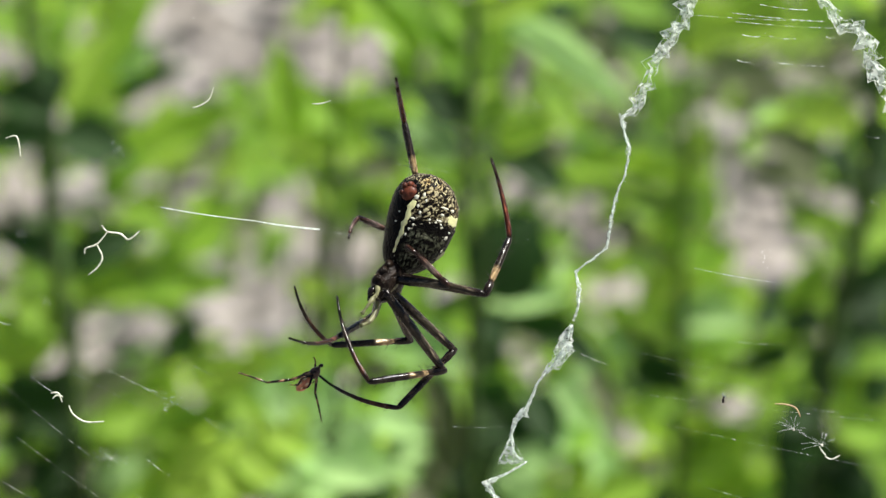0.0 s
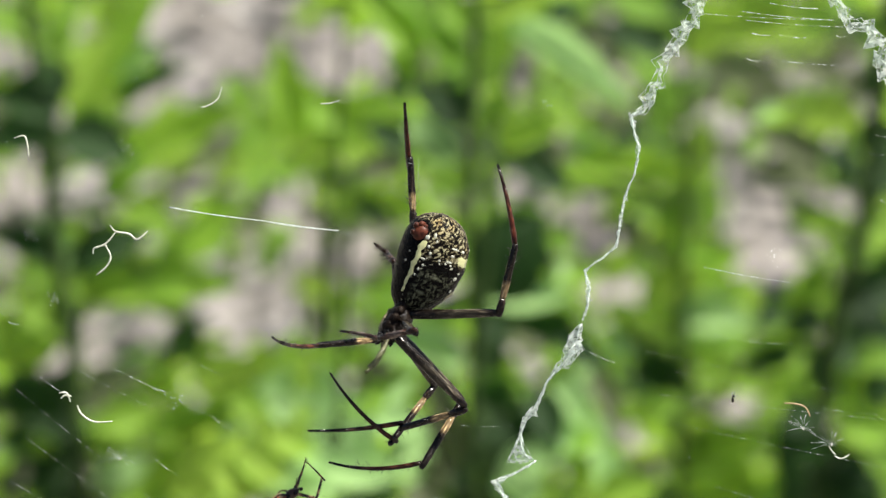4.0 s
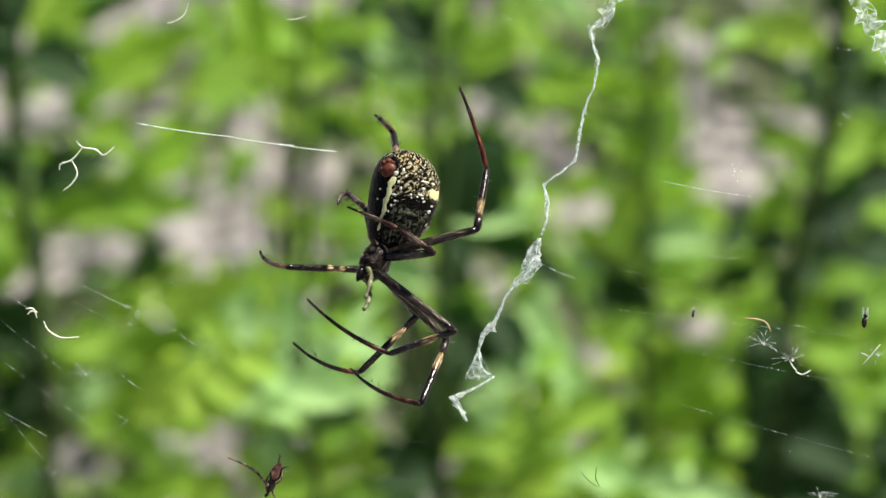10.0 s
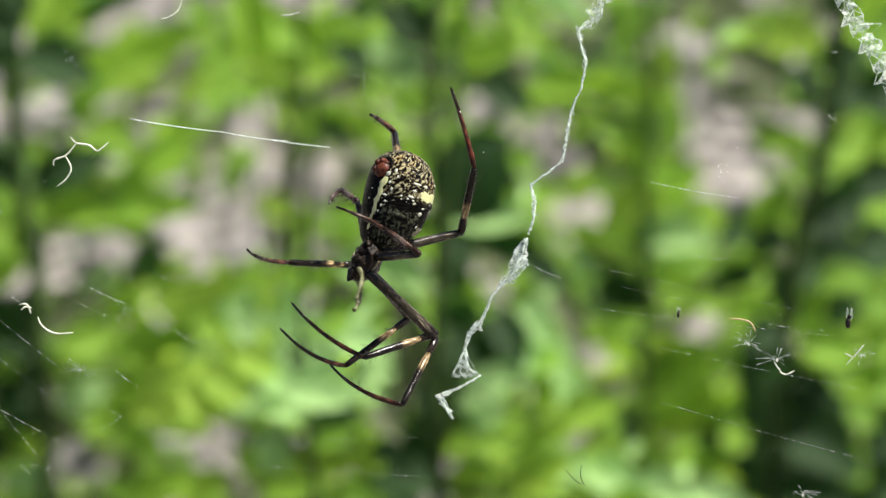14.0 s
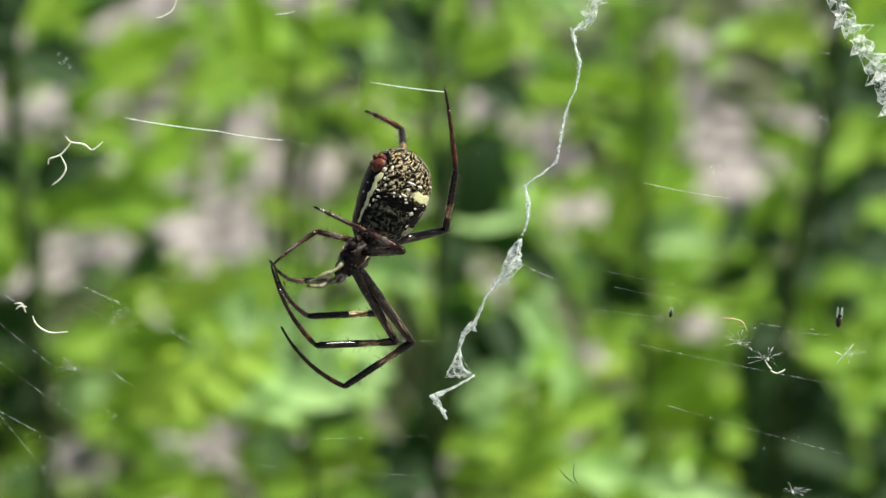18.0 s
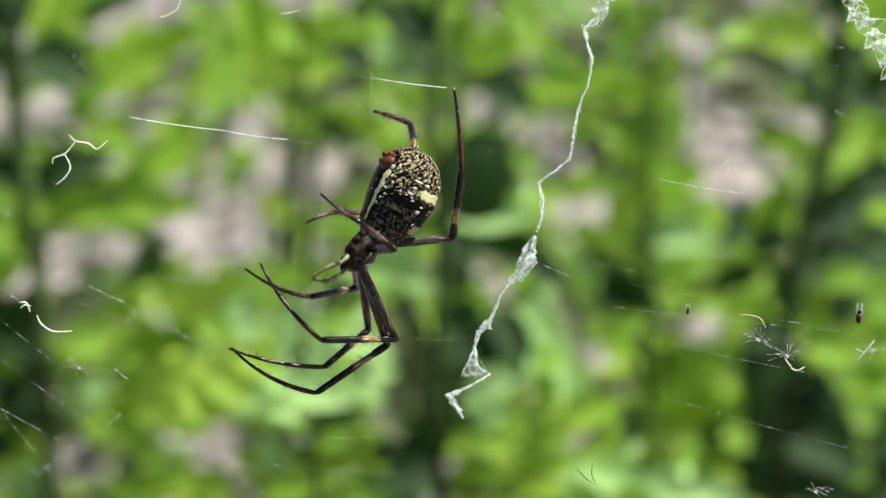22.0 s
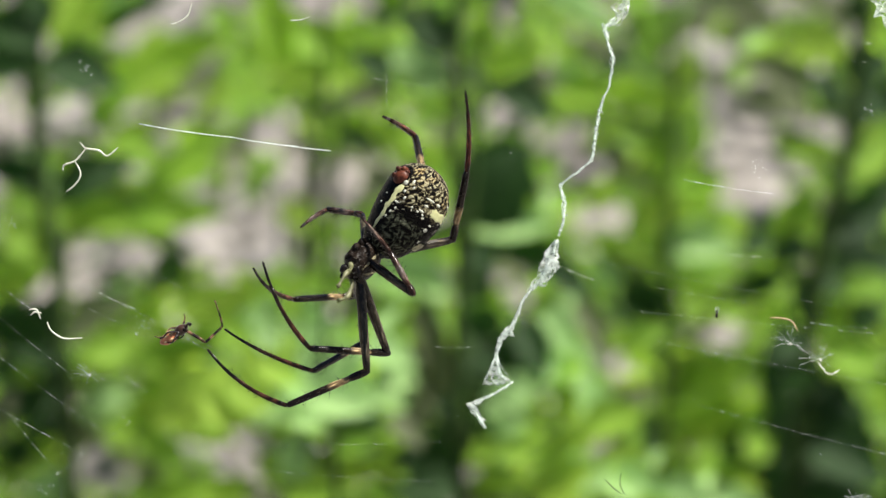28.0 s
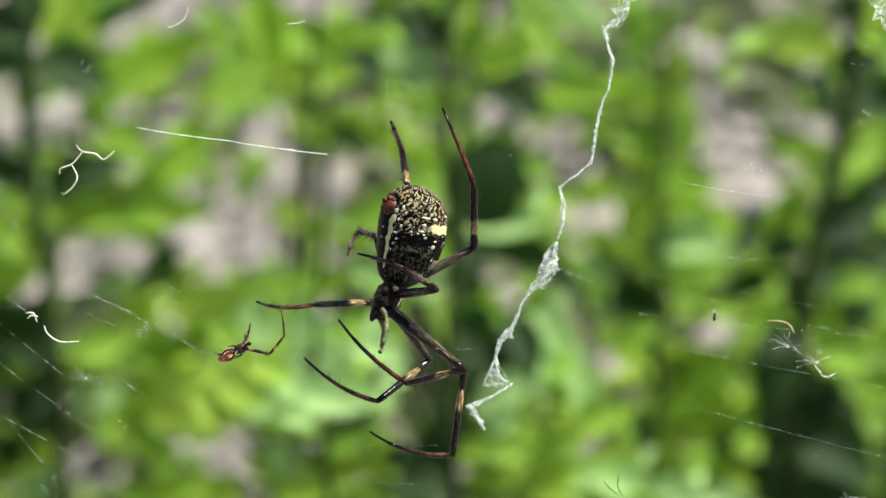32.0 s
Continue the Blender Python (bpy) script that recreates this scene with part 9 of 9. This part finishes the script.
    amble(male_body, male_legs, [
        (0, -0.01592, 0.48618, 0.55663, 70.000, 0.000, 44, -4, -1.12, -8.13, -1.4, -11.29, 0.7, -0.14, -5.68, 1.68, -9.88),
        (0.04, -0.01592, 0.48618, 0.55663, 70.000, 0.000, 44, -4, -1.12, -8.13, -1.4, -11.29, 0.7, -0.14, -5.68, 1.68, -9.88),
        (0.1, -0.01991, 0.48602, 0.55617, 70.000, 0.000, 100, -2.1, -1.54, -4.21, -4, -7.01, -6.24, 0.35, 1.96, 1.4, 4.42),
        (0.2, -0.01844, 0.48410, 0.55090, 70.000, 0.000, 125, 0.42, -2.59, -0.42, -5.05, -2.17, -7.5, 2.38, -0.7, 5.54, 4.21),
        (0.3, -0.01795, 0.48343, 0.54905, 70.000, 0.000, 95, -2.31, -1.68, -4.42, -3.79, -7.71, -6.24, 2.94, -2.38, 7.15, -5.75),
        (0.4, -0.01851, 0.48033, 0.54055, 70.000, 0.000, 80, 2.8, -0.35, 4.21, 1.75, 3.5, 5.26, 0.56, 1.54, 1.26, 3.86),
        (0.6, -0.01886, 0.47889, 0.53659, 69.998, 0.000, 60, 2.8, -0.35, 4.21, 1.75, 3.5, 5.26, 0.56, 1.54, 1.26, 3.86),
        (2.8, -0.01854, 0.47876, 0.53624, 69.997, 0.003, 70, 2.8, -0.35, 4.21, 1.75, 3.5, 5.26, 0.56, 1.54, 1.26, 3.86),
        (3.3, -0.01768, 0.47984, 0.53924, 70.000, 0.026, 100, 2.8, -0.35, 4.21, 1.75, 3.5, 5.26, 0.56, 1.54, 1.26, 3.86),
        (3.4, -0.01735, 0.48133, 0.54332, 70.000, 0.029, 90, -3.72, -0.14, -2.8, 2.52, 0.7, 2.17, 0.56, 1.96, 1.05, 4.63),
        (3.5, -0.02047, 0.48308, 0.54813, 70.000, 0.033, 21, 3.29, -0.63, 3.08, 1.82, 0.07, 1.4, 1.12, 2.31, 2.24, 5.19),
        (4.5, -0.01728, 0.47899, 0.53690, 69.996, 0.020, 30, 2.8, -0.35, 4.21, 1.75, 3.5, 5.26, 0.56, 1.54, 1.26, 3.86),
        (6, -0.01696, 0.47919, 0.53746, 69.985, 0.025, 30, 2.8, -0.35, 4.21, 1.75, 3.5, 5.26, 0.56, 1.54, 1.26, 3.86),
        (6.5, -0.01590, 0.47893, 0.53718, 69.754, 0.065, 35, 2.45, 1.75, 3.01, 4, 1.05, 4.14, 0.56, 1.54, 1.26, 3.86),
        (6.8, -0.01497, 0.47818, 0.53572, 69.422, 0.063, 45, 2.24, 1.89, 2.31, 4.42, -0.14, 4.42, 0.56, 1.54, 1.26, 3.86),
        (7, -0.01650, 0.47882, 0.53774, 69.201, 0.061, 40, 2.38, -0.7, 3.36, 1.4, 1.54, 2.24, 0.7, 1.47, 1.12, 3.22),
        (7.2, -0.01380, 0.47736, 0.53400, 69.121, 0.024, 110, 2.8, 1.19, 2.8, 4.07, -0.42, 5.33, -0.7, 1.61, -1.33, 3.15),
        (7.6, -0.01747, 0.47801, 0.53584, 68.988, -0.049, 192, -2.38, -1.54, -4.7, -0.84, -5.82, 3.08, 2.94, 0.7, 1.33, 2.31),
        (8, -0.01461, 0.47775, 0.53520, 68.936, -0.114, 216, -2.59, -0.7, -2.94, 1.82, -3.08, 5.26, 3.01, 1.05, 1.82, 2.66),
        (8.5, -0.01673, 0.47723, 0.53367, 68.932, -0.323, 223, 0.56, 1.19, -1.33, 2.38, -3.72, 4.77, 2.8, 2.1, 1.47, 4.07),
        (9, -0.01554, 0.47713, 0.53334, 68.925, -0.441, 246, -0.35, 1.61, -1.75, 2.31, -3.58, 2.66, 0.56, 1.54, 1.26, 3.86),
        (10, -0.01737, 0.47764, 0.53458, 68.925, -0.490, 244, -1.05, 1.33, -2.66, 2.38, -5.12, 3.58, 0.56, 1.54, 1.26, 3.86),
        (11, -0.01769, 0.47737, 0.53386, 68.925, -0.494, 240, -0.56, 1.4, -1.96, 1.96, -4, 2.38, 0.56, 1.54, 1.26, 3.86),
        (12, -0.01821, 0.47748, 0.53413, 68.925, -0.499, 235, 0.49, 2.8, -0.21, 3.08, -1.26, 3.15, 0.56, 1.54, 1.26, 3.86),
        (12.5, -0.02128, 0.47795, 0.53530, 68.924, -0.501, 234, 0.14, 2.87, -0.77, 3.36, -2.59, 3.86, 0.56, 1.54, 1.26, 3.86),
        (13, -0.02581, 0.47840, 0.53633, 68.923, -0.503, 236, 0.21, 2.59, -0.56, 2.94, -2.03, 3.43, 0.56, 1.54, 1.26, 3.86),
        (14, -0.03464, 0.47524, 0.52794, 68.921, -0.507, 236, 2.8, -0.35, 4.21, 1.75, 3.5, 5.26, 0.56, 1.54, 1.26, 3.86),
        (20, -0.04243, 0.47438, 0.52556, 68.909, -0.499, 300, 2.8, -0.35, 4.21, 1.75, 3.5, 5.26, 0.56, 1.54, 1.26, 3.86),
        (25.5, -0.04441, 0.47571, 0.52928, 68.925, -0.343, 365, 2.8, -0.35, 4.21, 1.75, 3.5, 5.26, 0.56, 1.54, 1.26, 3.86),
        (26.5, -0.04016, 0.47862, 0.53699, 68.986, -0.262, 372, 2.8, -0.35, 4.21, 1.75, 3.5, 5.26, 0.56, 1.54, 1.26, 3.86),
        (27.5, -0.03488, 0.48234, 0.54681, 69.047, -0.180, 378, 3.15, 0, 4.49, 2.66, 2.45, 5.26, -0.49, -1.19, -0.7, -2.1),
        (28, -0.03094, 0.48483, 0.55336, 69.025, -0.180, 392, 3.08, -1.47, 5.19, 0.56, 4.28, 3.79, -1.12, -1.4, -1.47, -0.35),
        (28.5, -0.02975, 0.48511, 0.55401, 69.078, -0.221, 393, 2.52, -2.03, 3.5, 0.14, 1.19, 2.52, -0.35, 1.54, 0.63, 4.14),
        (29, -0.02769, 0.48377, 0.55086, 69.094, 0.041, 385, 3.08, 0.7, 3.58, 2.87, 1.54, 4.49, 0.42, -1.61, 0, -3.15),
        (29.3, -0.02480, 0.48332, 0.54965, 69.043, -0.028, 402, 3.43, -1.26, 3.72, 1.05, 1.05, 2.17, 1.47, 1.82, 2.38, 4.7),
        (29.9, -0.02407, 0.48377, 0.55068, 69.064, -0.139, 386, 3.22, -1.68, 5.61, -0.56, 5.96, 2.31, 0.56, 1.61, 1.75, 3.79),
        (30.2, -0.02226, 0.48362, 0.55030, 69.020, -0.146, 384, 2.31, -3.29, 5.61, -4.07, 8.27, -2.94, 0.77, 1.61, 1.61, 3.79),
        (30.6, -0.01935, 0.48421, 0.55195, 68.935, -0.108, 407, 3.22, 1.4, 3.36, 3.79, 1.26, 5.19, 0.7, -1.75, 0.21, -2.73),
        (31, -0.02286, 0.48319, 0.54937, 68.948, -0.016, 397, 3.01, -1.47, 6.24, -0.21, 8.27, 2.66, 0.42, 1.68, 0.98, 3.79),
        (31.5, -0.02183, 0.48416, 0.55165, 69.032, -0.196, 390, 4, -0.49, 5.12, 1.68, 4.49, 4.98, 0.49, 1.19, 0.98, 2.94),
        (32, -0.02255, 0.48395, 0.55100, 69.001, -0.302, 386, 3.58, -0.63, 5.4, 1.61, 5.05, 5.05, 0.56, 1.26, 1.19, 3.22)
    ])


motions()
